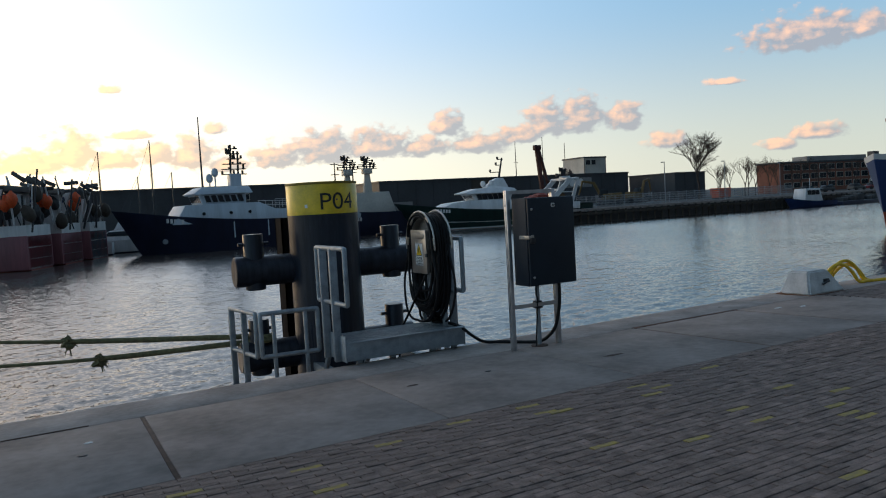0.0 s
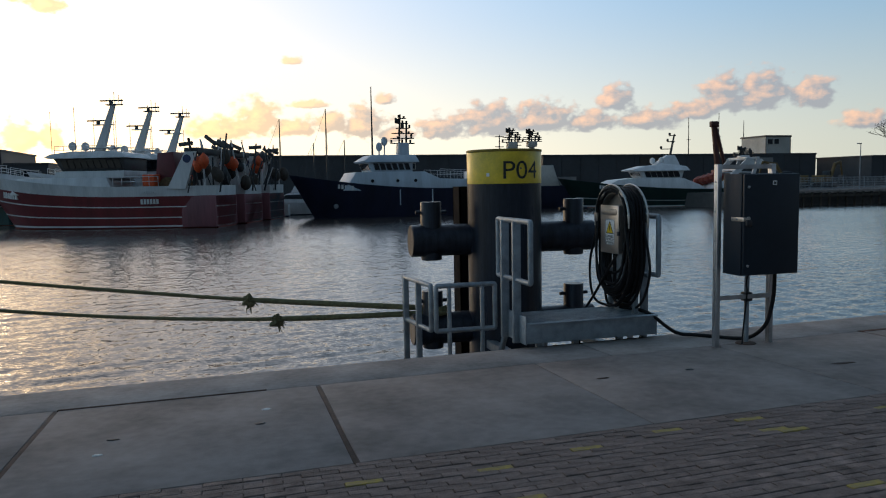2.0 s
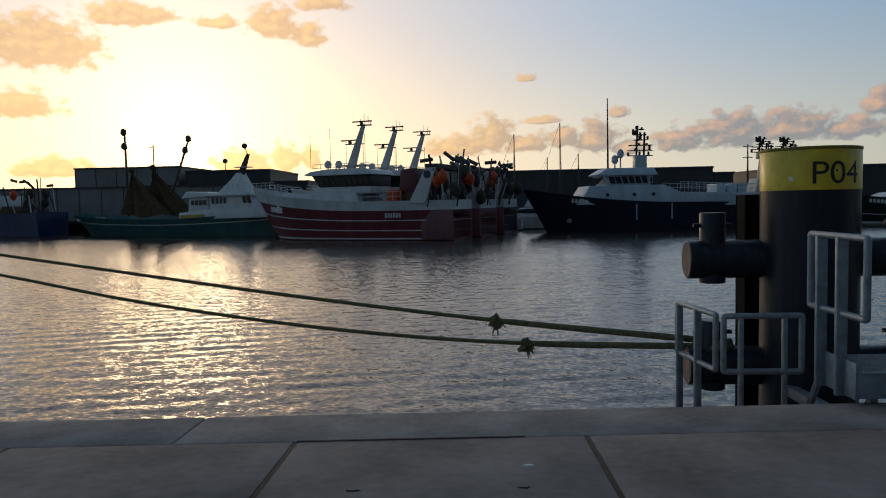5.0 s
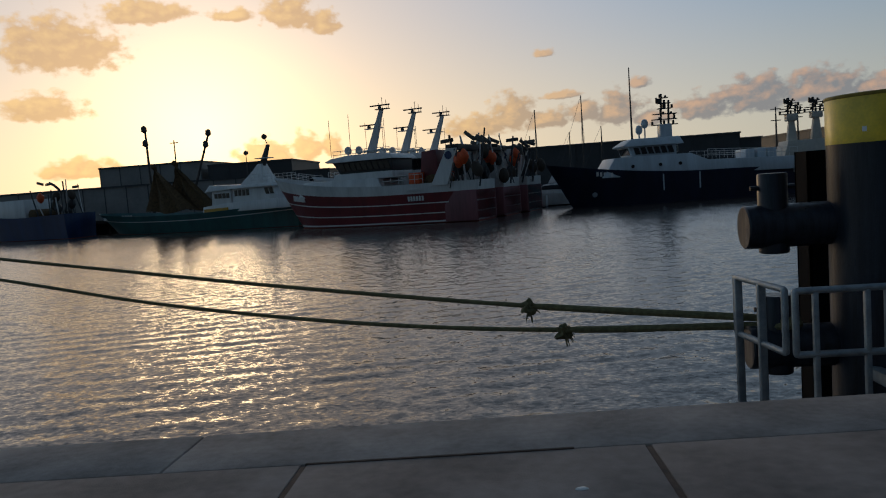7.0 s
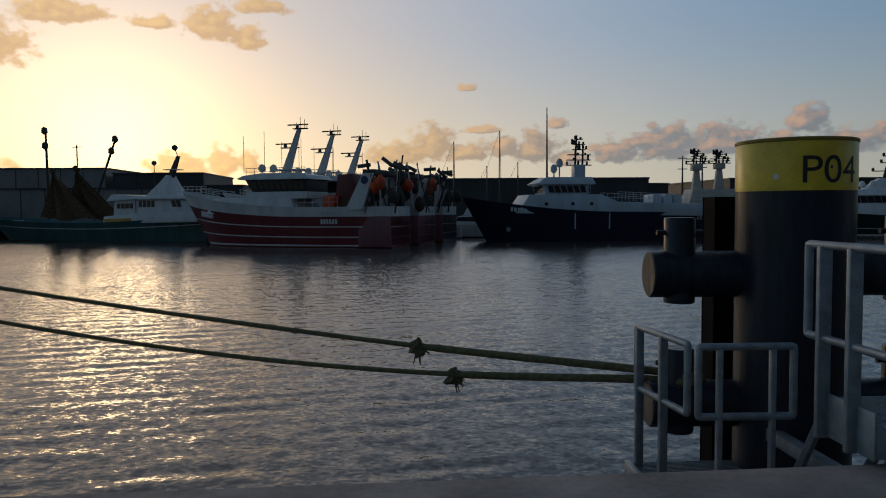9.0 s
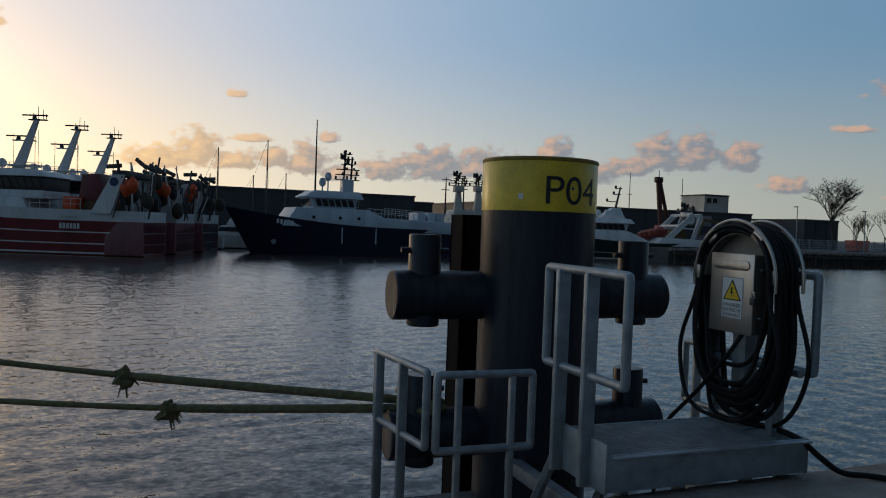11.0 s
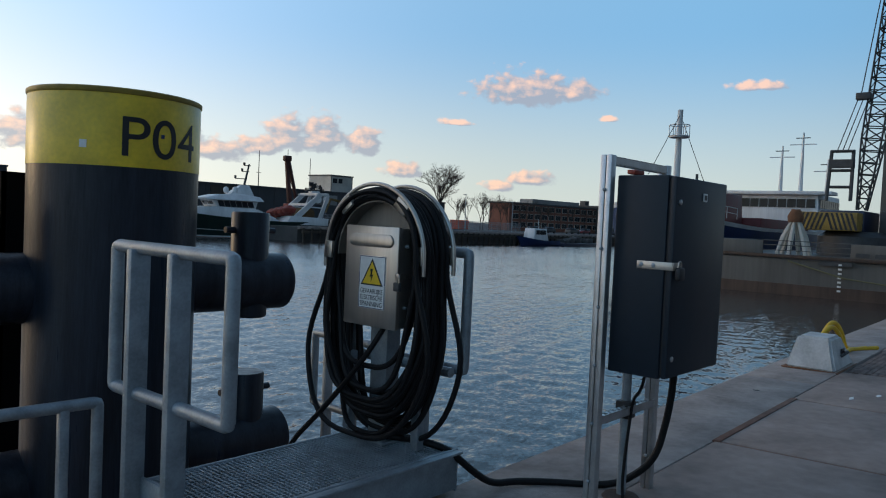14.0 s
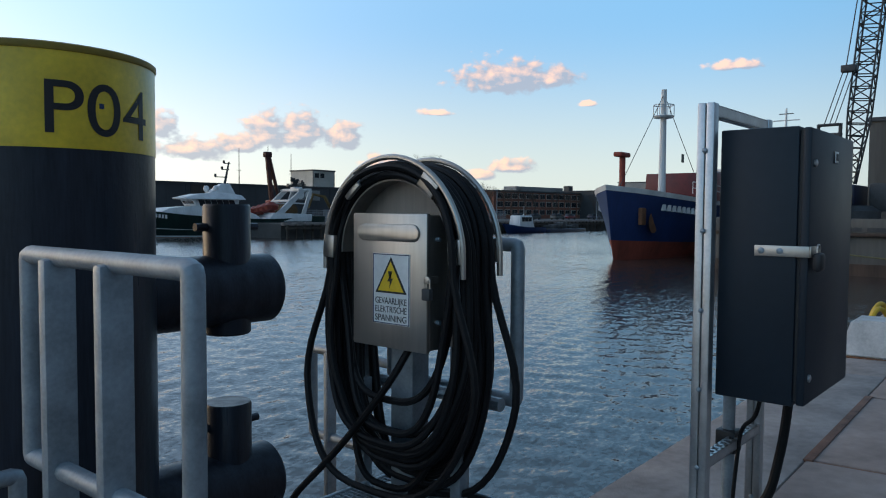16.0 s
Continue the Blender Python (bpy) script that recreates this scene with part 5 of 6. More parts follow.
for y in (B * 0.3, -B * 0.3):
    railing(ship, [(-16.7, y, 5.9), (-13.0, y, 5.9)], 1.3, 0.7, rails=(0.4, 0.7, 1.0))
    railing(ship, [(-18.0, y, 3.85), (-15.8, y, 3.8)], 1.0, 0.6)
part("ball_day_mark", lathe(bmesh.new(), [(0.05, -0.4), (0.34, -0.2), (0.4, 0), (0.34, 0.2), (0.05, 0.4)], 12, pose(-13.9, 0, 12.2)), M["darksteel"], ship)
part("ball_rod", atube([(-14.4, 0, 11.0), (-13.9, 0, 12.1)], 0.05, 6), M["darksteel"], ship)
part("ball_day_mark", lathe(bmesh.new(), [(0.05, -0.35), (0.3, -0.18), (0.35, 0), (0.3, 0.18), (0.05, 0.35)], 12, pose(-10.5, 0, 10.3)), M["darksteel"], ship)
part("ball_rod", atube([(-10.5, 0, 5.8), (-10.5, 0, 10.2)], 0.05, 6), M["darksteel"], ship)
part("derrick", atube([(5.8, 2, 3.0), (5.4, 2.5, 15.2)], [0.22, 0.13], 8), M["darksteel"], ship)
part("derrick", atube([(2.8, -2, 3.0), (-1.9, -2.5, 14.2)], [0.22, 0.13], 8), M["darksteel"], ship)
for x, y, z in ((5.4, 2.5, 15.0), (5.5, 2.4, 13.0), (-1.9, -2.5, 14.0), (-1.3, -2.4, 12.4)):
    part("block", lathe(bmesh.new(), [(0.1, -0.55), (0.42, -0.3), (0.36, 0.3), (0.1, 0.5)], 8, pose(x + 0.2, y, z)), M["darksteel"], ship)
part("foremast", atube([(2.6, 0, 3.0), (2.6, 0, 13.2)], 0.09, 6), M["darksteel"], ship)
part("foremast_arm", abox(1.8, 3.4, -0.05, 0.05, 12.8, 12.9), M["darksteel"], ship, smooth=False)


def hung_net(ship, x0, x1, xt, z0, zt, y, seed):
    b = bmesh.new()
    nx, nz_ = 14, 12
    grid = []
    for k in range(nz_ + 1):
        f = k / nz_
        row = []
        for i in range(nx + 1):
            u = i / nx
            x = (x0 + (x1 - x0) * u) * (1 - f) + (xt + (u - 0.5) * 1.2) * f
            z = z0 + (zt - z0) * f + 0.25 * math.sin(u * 9 + seed)
            yy = y + 0.35 * math.sin(u * 17 + seed) * (1 - 0.6 * f) + 0.15 * noise.noise((x, z, seed))
            row.append((x, yy, z))
        grid.append(row)
    for dy in (0.0, 0.25):
        vs = [[b.verts.new((x, yy + dy, z)) for x, yy, z in row] for row in grid]
        for k in range(nz_):
            for i in range(nx):
                b.faces.new((vs[k][i], vs[k][i + 1], vs[k + 1][i + 1], vs[k + 1][i]))
    part("net", b, M["net"], ship, "brown trawl net hung up to dry")


hung_net(ship, 6.2, -3.5, 4.2, 3.0, 9.6, 2.6, 1)
hung_net(ship, 4.0, -6.6, 1.4, 3.0, 10.0, 1.4, 4)

# blue trawler at the end of the row
m = pose(-72.5, 117.5, WATER, 0, 0, 157)
ship = thing("trawler", "blue trawler stern with dark trawl gear", "fishing boat", "moored fishing boats", m=m)
rail, half, point = hull_bands(ship, 22, 7.4, [(-1.0, 0.02, M["antifoul"], "bottom", 0), (0.02, 1.0, M["blue_hull"], "hull", 0)], (3.6, 3.8, 5.0))
side_block(ship, "deckhouse", [(-2.0, 3.0), (6.0, 3.2), (5.0, 6.4), (-1.6, 6.4)], 2.6, 2.4, M["white"])
stern_gear(ship, -6.5, 6.6, 3.2, 8.6, 21, 1)


# ---- far harbour side ----
land = thing("far_quay", "far harbour quay with dark sheet piling and yards", "quay", kind="structure")
lb = bmesh.new()
prism(lb, [(-1500, 123), (62, 123), (64, 108), (66, 89), (300, 82), (1500, 60), (1500, 1500), (-1500, 1500)], -8, -0.45)
part("ground", lb, M["asphalt"], land, smooth=False)
part("quay_edge", abox(0, 250, 0, 0.7, -0.75, -0.3, 0.03, m=pose(66, 88.4, 0, 0, 0, -1.7)), M["concrete"], land)
for k in range(110):
    x = 66.5 + k * 1.45
    part("fender_pile", atube([(x, 88.2 - (x - 66) * 0.0297, -3.4), (x, 88.2 - (x - 66) * 0.0297, -0.6)], 0.17, 6), M["wood"], land)
part("timber_waling", abox(0, 160, -0.35, 0, -1.25, -0.95, m=pose(66, 88.1, 0, 0, 0, -1.7)), M["wood"], land)
for k in range(34):
    x = -84 + k * 4.3
    part("jetty_pile", atube([(x, 121.8, -3.4), (x, 121.8, -0.2)], 0.22, 6), M["wood"], land)
part("jetty_deck", abox(-90, 62, 120.6, 123.4, -0.75, -0.25), M["wood"], land, smooth=False)


def shed(name, label, x0, x1, y0, y1, z1, material, panel=4.0, wall_panels=(), windows=()):
    s = thing(name, label, "building")
    w = part("wall", abox(x0, x1, y0, y1, -0.45, z1), material, s, smooth=False)
    part("roof_edge", abox(x0 - 0.2, x1 + 0.2, y0 - 0.2, y1 + 0.2, z1, z1 + 0.3), M["shed"], s, smooth=False)
    n = int((x1 - x0) / panel)
    for k in range(n + 1):
        x = x0 + (x1 - x0) * k / max(1, n)
        part("cladding_rib", abox(x - 0.06, x + 0.06, y0 - 0.08, y0 + 0.02, -0.4, z1), M["shed"], s, smooth=False)
    for a, b, c, d, mt in wall_panels:
        part("door", abox(a, b, y0 - 0.12, y0 + 0.05, c, d), M[mt], s, smooth=False)
    for a, b, c, d in windows:
        wf = part("window", abox(a, b, y0 - 0.1, y0 + 0.05, c, d), M["cream"], s, smooth=False)
        part("pane", abox(a + 0.12, b - 0.12, y0 - 0.13, y0 - 0.09, c + 0.12, d - 0.12), M["glass"], wf, smooth=False)
    return s


shed("warehouse", "long dark flat-roofed harbour warehouse by the water", -8, 44, 135, 170, 6.6, M["shed"], windows=((27.5, 29.5, 3.6, 5.0), (31.5, 33.5, 4.2, 5.4)))
shed("warehouse", "lower dark annex of the long warehouse", 44.3, 48, 136, 165, 5.6, M["shed"])
# first pale panel: the wall's lit left end put into the colour
shed("warehouse", "long dark warehouse carrying a cream tower", 59, 123, 135, 175, 6.4, M["shed"], wall_panels=((59.3, 66, -0.4, 2.4, "shed_light"), (80, 88, 2.2, 6.2, "wood"), (113, 121, -0.4, 1.6, "shed_light"), (104, 112, 3.6, 5.8, "shed_light")))
shed("warehouse", "grey block building with flat roof", -78, -57, 150, 175, 9.6, M["shed_light"])
shed("warehouse", "dark block building with flat roof", -55.5, -38.5, 150, 175, 8.6, M["shed"])
shed("warehouse", "low dark shed beside the block", -38, -31, 150, 165, 6.2, M["shed"], windows=((-36.5, -32.5, 3.8, 5.2),))
shed("warehouse", "long low grey quayside shed with flat roof", -120, -40, 132, 148, 5.2, M["shed_light"])
shed("office", "dark glazed office block behind the yard", 128, 137.5, 125, 140, 5.5, M["shed"], panel=2.4)
tower = shed("control_tower", "cream tower room on the warehouse roof", 112.6, 119.0, 138, 146, 10.4, M["cream"], windows=((112.9, 114.4, 8.7, 10.0), (114.6, 116.0, 8.7, 10.0)))
for x, z in ((106.5, 4.7), (108.7, 4.7)):
    part("round_emblem", lathe(bmesh.new(), [(0.9, -0.05), (0.9, 0.05)], 20, look((x, 134.8, z), (x, 120, z))), M["sign_white"], tower)


def brick_office():
    s = thing("office_building", "long three-storey red brick building with window rows", "building")
    mm = pose(160, 122, -0.45, 0, 0, -4)
    part("wall", abox(0, 70, 0, 7, 0, 7.2, m=mm), M["redbrick"], s, smooth=False)
    part("roof", abox(-0.4, 70.4, -0.4, 7.2, 7.2, 7.6, m=mm), M["shed"], s, smooth=False)
    part("roof_house", abox(12, 34, 2, 6.5, 7.6, 8.9, m=mm), M["shed_light"], s, smooth=False)
    part("roof_mast", abox(40, 42, 4, 6, 7.6, 9.8, m=mm), M["shed"], s, smooth=False)
    for j in range(3):
        for k in range(22):
            x = 1.4 + k * 3.1
            w = part("window", abox(x, x + 2.4, -0.10, 0.05, 1.0 + 2.2 * j, 2.45 + 2.2 * j, m=mm), M["cream"], s, smooth=False)
            part("pane", abox(x + 0.1, x + 1.15, -0.14, -0.09, 1.1 + 2.2 * j, 2.35 + 2.2 * j, m=mm), M["glass"], w, smooth=False)
            part("pane", abox(x + 1.25, x + 2.3, -0.14, -0.09, 1.1 + 2.2 * j, 2.35 + 2.2 * j, m=mm), M["glass"], w, smooth=False)
    for a, b in ((44, 44.6), (66, 66.6)):
        part("portal_column", abox(a, b, -2.2, -1.6, 0, 5.2, m=mm), M["shed_light"], s, smooth=False)
    part("portal_beam", abox(44, 66.6, -2.2, -1.6, 5.2, 5.8, m=mm), M["shed_light"], s, smooth=False)
    return s


brick_office()
shed("office", "dark block with a pale poster panel", 200, 226, 110, 126, 7.6, M["shed"], wall_panels=((206, 210, 1.6, 6.4, "shed_light"),))
shed("office", "grey storage block beyond the barge", 226, 262, 104, 120, 11.0, M["shed_light"])


def bare_tree(label, x, y, z, h, seed, spread=0.55, depth=6):
    t = thing("tree", label, "tree", "bare winter trees")
    r = random.Random(seed)
    trunk, crown = bmesh.new(), bmesh.new()

    def grow(bm, p, d, ln, rad, lv):
        q = p + d * ln
        mid = p.lerp(q, 0.5) + Vector((r.uniform(-1, 1), r.uniform(-1, 1), 0)) * ln * 0.06
        tube(bm, [p, mid, q], [rad, rad * 0.85, rad * 0.68], 6 if lv < 2 else 4, cap=lv > 4)
        if lv >= depth:
            return
        for i in range(3):
            a = r.uniform(0, 2 * math.pi)
            tilt = r.uniform(0.25, spread + 0.08 * lv)
            side = Vector((math.cos(a), math.sin(a), 0))
            dd = (d + side * math.tan(tilt) * 0.8 + Vector((0, 0, 0.12))).normalized()
            grow(crown, q if i else mid.lerp(q, 0.6), dd, ln * r.uniform(0.66, 0.90), rad * 0.63, lv + 1)

    grow(trunk, Vector((0, 0, 0)), Vector((0, 0, 1)), h * 0.17, h * (0.016 if depth > 6 else 0.009), 0)
    part("trunk", trunk, M["bark"], t)
    part("crown", crown, M["bark"], t, "bare branching twigs")
    t.location = (x, y, z)
    return t


bare_tree("large bare winter tree on the far quay", 119.4, 110, -0.45, 19.5, 9, 0.80, 7)
for i, (x, y, h) in enumerate(((126, 111, 7.5), (129, 113, 9.0), (132, 113, 8.0), (135.5, 112, 9.5), (139, 114, 9.0), (142.5, 115, 8.5), (146, 114, 9.5), (150, 115, 8.0), (154, 114, 8.6), (158, 115, 9.0), (163, 114, 7.6), (168, 114, 8.4), (176, 113, 8.2), (182, 112, 7.6), (187, 112, 8.0), (194, 111, 7.8), (104, 45, 7.5), (112, 40, 8.0))):
    bare_tree("smaller bare winter tree beside the road", x, y, -0.45, h * 1.5, 30 + i, 0.5, 5)


def car(label, x, y, rz, material):
    c = thing("car", label, "car", "parked cars", m=pose(x, y, -0.45, 0, 0, rz))
    side_block(c, "body", [(-2.1, 0.35), (2.1, 0.35), (2.15, 0.75), (1.0, 0.95), (-2.0, 0.95)], 0.85, 0.82, material)
    side_block(c, "cabin", [(-1.8, 0.93), (0.95, 0.93), (0.3, 1.45), (-1.4, 1.45)], 0.78, 0.65, M["glass"])
    for wx in (-1.3, 1.3):
        for wy in (-0.8, 0.8):
            part("wheel", lathe(bmesh.new(), [(0.2, -0.1), (0.32, -0.09), (0.32, 0.09), (0.2, 0.1)], 14, look((wx, wy, 0.32), (wx, wy + 1, 0.32))), M["black"], c)
    return c


for i, (x, y) in enumerate(((140, 100), (147, 101), (156, 100), (163, 101), (172, 99), (181, 98), (190, 97))):
    car("small parked car on the far quay road", x, y, -2 + 180 * (i % 2), M[("white", "darksteel", "grey_hull", "red_hull", "navy_hull", "white", "darksteel")[i]])
cont = thing("skip_container", "red steel skip standing under the bare tree", "container", m=pose(122.2, 107, -0.45))
side_block(cont, "body", [(-1.6, 0.1), (1.6, 0.1), (1.8, 2.1), (-1.8, 2.1)], 1.1, 1.2, M["orange"])
part("skid", abox(-1.4, 1.4, -0.9, 0.9, 0, 0.14), M["darksteel"], cont, smooth=False)


def lamp_post(x, y, h):
    p = thing("lamp_post", "slim grey lamp post on the far quay", "lamp post", "far lamp posts", m=pose(x, y, -0.45))
    part("pole", atube([(0, 0, 0), (0, 0, h)], [0.1, 0.06], 6), M["galv"], p)
    part("lantern", abox(-0.7, 0.1, -0.12, 0.12, h - 0.05, h + 0.1, 0.03), M["galv"], p)


for x, y, h in ((98, 98, 7.2), (112, 97, 7.0), (166, 95, 7.4), (130, 99, 6.4), (186, 92, 7)):
    lamp_post(x, y, h)
fence = thing("fence", "grey mesh site fence along the far quay", "fence")
for k in range(26):
    x = 82 + k * 2.2
    part("fence_post", atube([(x, 103, -0.45), (x, 103, 1.6)], 0.05, 5), M["galv"], fence)
    pn = bmesh.new()
    for j in range(5):
        box(pn, x + 0.08, x + 2.12, 102.98, 103.02, -0.3 + 0.42 * j, -0.22 + 0.42 * j)
    for j in range(8):
        box(pn, x + 0.1 + 0.27 * j, x + 0.13 + 0.27 * j, 102.98, 103.02, -0.3, 1.5)
    part("fence_panel", pn, M["galv"], fence, smooth=False)


def excavator(x, y, rz, material, label):
    e = thing("excavator", label, "excavator", m=pose(x, y, -0.45, 0, 0, rz))
    for sg in (-1, 1):
        side_block(e, "track", [(-2, 0.1), (2, 0.1), (2.3, 0.5), (2, 0.95), (-2, 0.95), (-2.3, 0.5)], 0.3, 0.3, M["darksteel"]).location = (0, sg * 1.1, 0)
    side_block(e, "house", [(-2.2, 1.1), (1.2, 1.1), (1.2, 2.2), (-2.2, 2.3)], 1.2, 1.1, material)
    side_block(e, "cab", [(0.2, 1.9), (1.9, 1.5), (1.7, 3.0), (0.3, 3.0)], 0.55, 0.5, M["glass"])
    part("boom", atube([(1.2, -0.6, 1.6), (2.6, -0.6, 4.3), (4.6, -0.6, 4.7)], [0.3, 0.32, 0.22], 6), material, e)
    part("stick", atube([(4.6, -0.6, 4.8), (5.4, -0.6, 2.2)], [0.22, 0.15], 6), material, e)
    side_block(e, "bucket", [(4.9, 1.0), (5.9, 0.9), (6.0, 2.1), (5.3, 2.3)], 0.5, 0.5, M["darksteel"]).location = (0, -0.6, 0)


M["digger"] = mat("dusty_yellow_machine_paint", (0.16, 0.10, 0.03), 0.7, 0, 0.35, 1.5)
M["hazard"] = mat("dirty_hazard_yellow", (0.34, 0.22, 0.045), 0.7, 0, 0.4, 1.6)
M["barge_rust"] = mat("rust_stained_waterline", (0.075, 0.048, 0.035), 0.8, 0, 0.5, 1.2, 0.3, 20, streak=True)
excavator(92, 106, 150, M["digger"], "yellow excavator working in the quay yard")
excavator(104, 112, 20, M["digger"], "yellow excavator parked by the fence")
M["crane_red"] = mat("dull_dark_red_paint", (0.07, 0.017, 0.012), 0.6, 0, 0.3, 1.0)
# red loading crane behind the green trawler
cr = thing("loading_crane", "dark red knuckle-boom crane folded upwards", "crane", m=pose(76.0, 104, -0.45))
part("column", abox(-0.9, 0.9, -0.9, 0.9, 0, 3.4, 0.1), M["orange_steel"], cr)
part("boom", atube([(-0.2, 0, 3.0), (-1.2, 0, 10.6)], [0.45, 0.32], 6), M["crane_red"], cr)
part("stick", atube([(-1.0, 0, 10.8), (1.2, 0, 3.6)], [0.38, 0.26], 6), M["crane_red"], cr)
part("knuckle", abox(-1.7, -0.4, -0.4, 0.4, 10.2, 11.1, 0.15), M["crane_red"], cr)
side_block(cr, "carriage", [(-5, 1.0), (3, 1.0), (2.4, 2.8), (-3.5, 2.2)], 1.2, 1.0, M["orange_steel"])


def sail_mast(x, y, h, label="bare sailing yacht mast above the far jetty"):
    s = thing("yacht", label, "yacht", "far yachts", m=pose(x, y, WATER, 0, 0, 12))
    hull_bands(s, 9.5, 3.0, [(-0.6, 1.0, M["white"], "hull", 0)], (1.1, 1.0, 1.4), n=14, draft=0.5)
    side_block(s, "cabin", [(-2.2, 0.9), (2.6, 0.9), (1.6, 1.6), (-2.0, 1.6)], 0.9, 0.7, M["white"])
    part("mast", atube([(0.6, 0, 0.9), (0.6, 0, h)], [0.11, 0.07], 6), M["darksteel"], s)
    part("boom", atube([(0.5, 0, 2.2), (-3.4, 0, 2.4)], 0.12, 6), M["navy_hull"], s)
    for sg in (-1, 1):
        part("stay", atube([(0.6, sg * 1.35, 1.0), (0.6, 0, h * 0.96)], 0.018, 4), M["darksteel"], s)
    part("stay", atube([(-4.5, 0, 1.1), (0.6, 0, h)], 0.018, 4), M["darksteel"], s)


for x, y, h in ((7.0, 112, 13.8), (13.6, 111, 15.2), (17.0, 116, 11.0), (12.5, 118, 10.6), (1.5, 114, 6.0)):
    sail_mast(x, y, h)


def motor_yacht(x, y, label):
    s = thing("motor_yacht", label, "motor boat", "far yachts", m=pose(x, y, WATER, 0, 0, 170))
    hull_bands(s, 11, 3.6, [(-0.6, 0.1, M["navy_hull"], "bottom", 0), (0.1, 1.0, M["white"], "hull", 0)], (1.7, 1.6, 2.4), n=16, draft=0.5)
    side_block(s, "cabin", [(-3.6, 1.5), (2.6, 1.7), (1.0, 3.0), (-2.8, 3.2)], 1.4, 1.1, M["white"])
    side_block(s, "windscreen", [(-2.6, 2.2), (1.7, 2.3), (1.1, 2.85), (-2.4, 2.9)], 1.36, 1.2, M["glass"])
    side_block(s, "flybridge", [(-2.6, 3.1), (0.4, 3.1), (-0.2, 4.2), (-0.5, 4.2), (-0.9, 3.6), (-2.6, 3.6)], 1.1, 0.9, M["white"])


motor_yacht(2.5, 104, "white motor yacht moored behind the trawlers")
motor_yacht(9.0, 107, "white motor yacht lying at the far jetty")
# ships' masts behind the warehouse
for x, h, top in ((121.8, 14.6, 0), (131.4, 15.6, 0), (139.5, 14.2, 0), (41.5, 9.5, 1), (44.5, 9.8, 1)):
    mm_ = thing("ship_mast", "thin ship's mast rising behind the warehouse", "mast", "far masts", m=pose(x, 180 if not top else 112, -0.45))
    part("pole", atube([(0, 0, 0), (0, 0, h * (1.28 if not top else 1.0))], [0.2, 0.08], 6), M["darksteel"], mm_)
    for f in (0.66, 0.8) if top else (0.72,):
        part("spreader", abox(-0.7, 0.7, -0.05, 0.05, h * f * 1.2, h * f * 1.2 + 0.12), M["darksteel"], mm_, smooth=False)

# cream stern tower of a ship behind the mooring pile
m = pose(45, 108, WATER, 0, 0, 175)
ship = thing("workboat", "cream workboat superstructure with twin masts", "fishing boat", "moored fishing boats", m=m)
hull_bands(ship, 22, 7, [(-1.0, 1.0, M["navy_hull"], "hull", 0)], (3.4, 3.4, 4.6))
side_block(ship, "deckhouse", [(-4, 3), (5, 3), (4, 6.5), (-3, 6.5)], 2.6, 2.2, M["cream"])
side_block(ship, "gantry_tower", [(2.2, 6.0), (3.6, 6.0), (3.2, 9.6), (2.6, 9.6)], 0.5, 0.3, M["cream"])
side_block(ship, "gantry_tower", [(-1.0, 6.0), (0.5, 6.0), (0.0, 9.9), (-0.6, 9.9)], 0.5, 0.3, M["cream"])
lattice_mast(ship, 2.9, 9.2, 12.2, M["cream"])
lattice_mast(ship, -0.3, 9.4, 12.0, M["cream"])

# small blue and white tug with a pontoon at the far wall
tug = thing("harbour_tug", "small blue and white harbour launch at the far wall", "boat", m=pose(119, 85.0, WATER, 0, 0, 175))
hull_bands(tug, 11, 3.8, [(-0.6, 1.0, M["blue_hull"], "hull", 0)], (1.0, 0.9, 1.7), n=16, draft=0.5)
house = side_block(tug, "cabin", [(-2.0, 0.8), (2.4, 0.9), (2.0, 3.2), (-1.4, 3.2)], 1.4, 1.2, M["white"])
side_windows(tug, house, -1.1, 1.8, 2.1, 2.9, 1.33, 3)
part("mast", atube([(-0.4, 0, 3.1), (-0.4, 0, 5.0)], 0.05, 6), M["white"], tug)
pon = thing("pontoon", "low dark blue work pontoon with equipment", "pontoon", m=pose(132, 84.6, WATER, 0, 0, -2))
part("hull", abox(-6.5, 6.5, -2, 2, -0.5, 0.6, 0.1), M["navy_hull"], pon)
for k in range(5):
    part("crate", abox(-5 + 2.2 * k, -3.6 + 2.2 * k, -1, 1, 0.6, 1.2 + 0.3 * (k % 3), 0.05), M["darksteel"], pon)

# ---- freighter and crane barge at the near quay ----
fr_ = thing("freighter", "blue and red freighter with white bulwark and red gear", "ship", m=pose(82.2, 34.6, WATER, 0, 0, 181))
rail, half, point = hull_bands(fr_, 53, 11.5, [(-1.0, 0.27, M["antifoul"], "bottom", 0), (0.27, 0.93, M["blue_hull"], "hull", 0), (0.93, 1.0, M["white"], "bulwark", 0.03)], (4.6, 4.6, 6.1), mid=0.62, rake=0.03, flare=0.34)
hull_bars(fr_, ((0.88, 0.78, 5.0, 0.5, 9, 53),), point, M["white"])
part("anchor", abox(-0.4, 0.4, -0.2, 0.2, -0.7, 0.7, 0.1, m=Matrix.Translation(point(0.955, 0.62, 1, 0.15))), M["rust"], fr_)
part("rust_patch", lathe(bmesh.new(), [(0.1, -0.03), (0.9, -0.02), (0.9, 0.02), (0.1, 0.03)], 14, look(point(0.93, 0.55, 1, 0.0), point(0.93, 0.55, 1, 2.0))), M["rust"], fr_)
part("vent_post", atube([(21.5, -1, 4.8), (21.5, -1, 8.8)], 0.26, 10), M["orange_steel"], fr_)
part("vent_head", abox(20.7, 22.5, -1.4, -0.6, 8.6, 9.0, 0.12), M["orange_steel"], fr_)
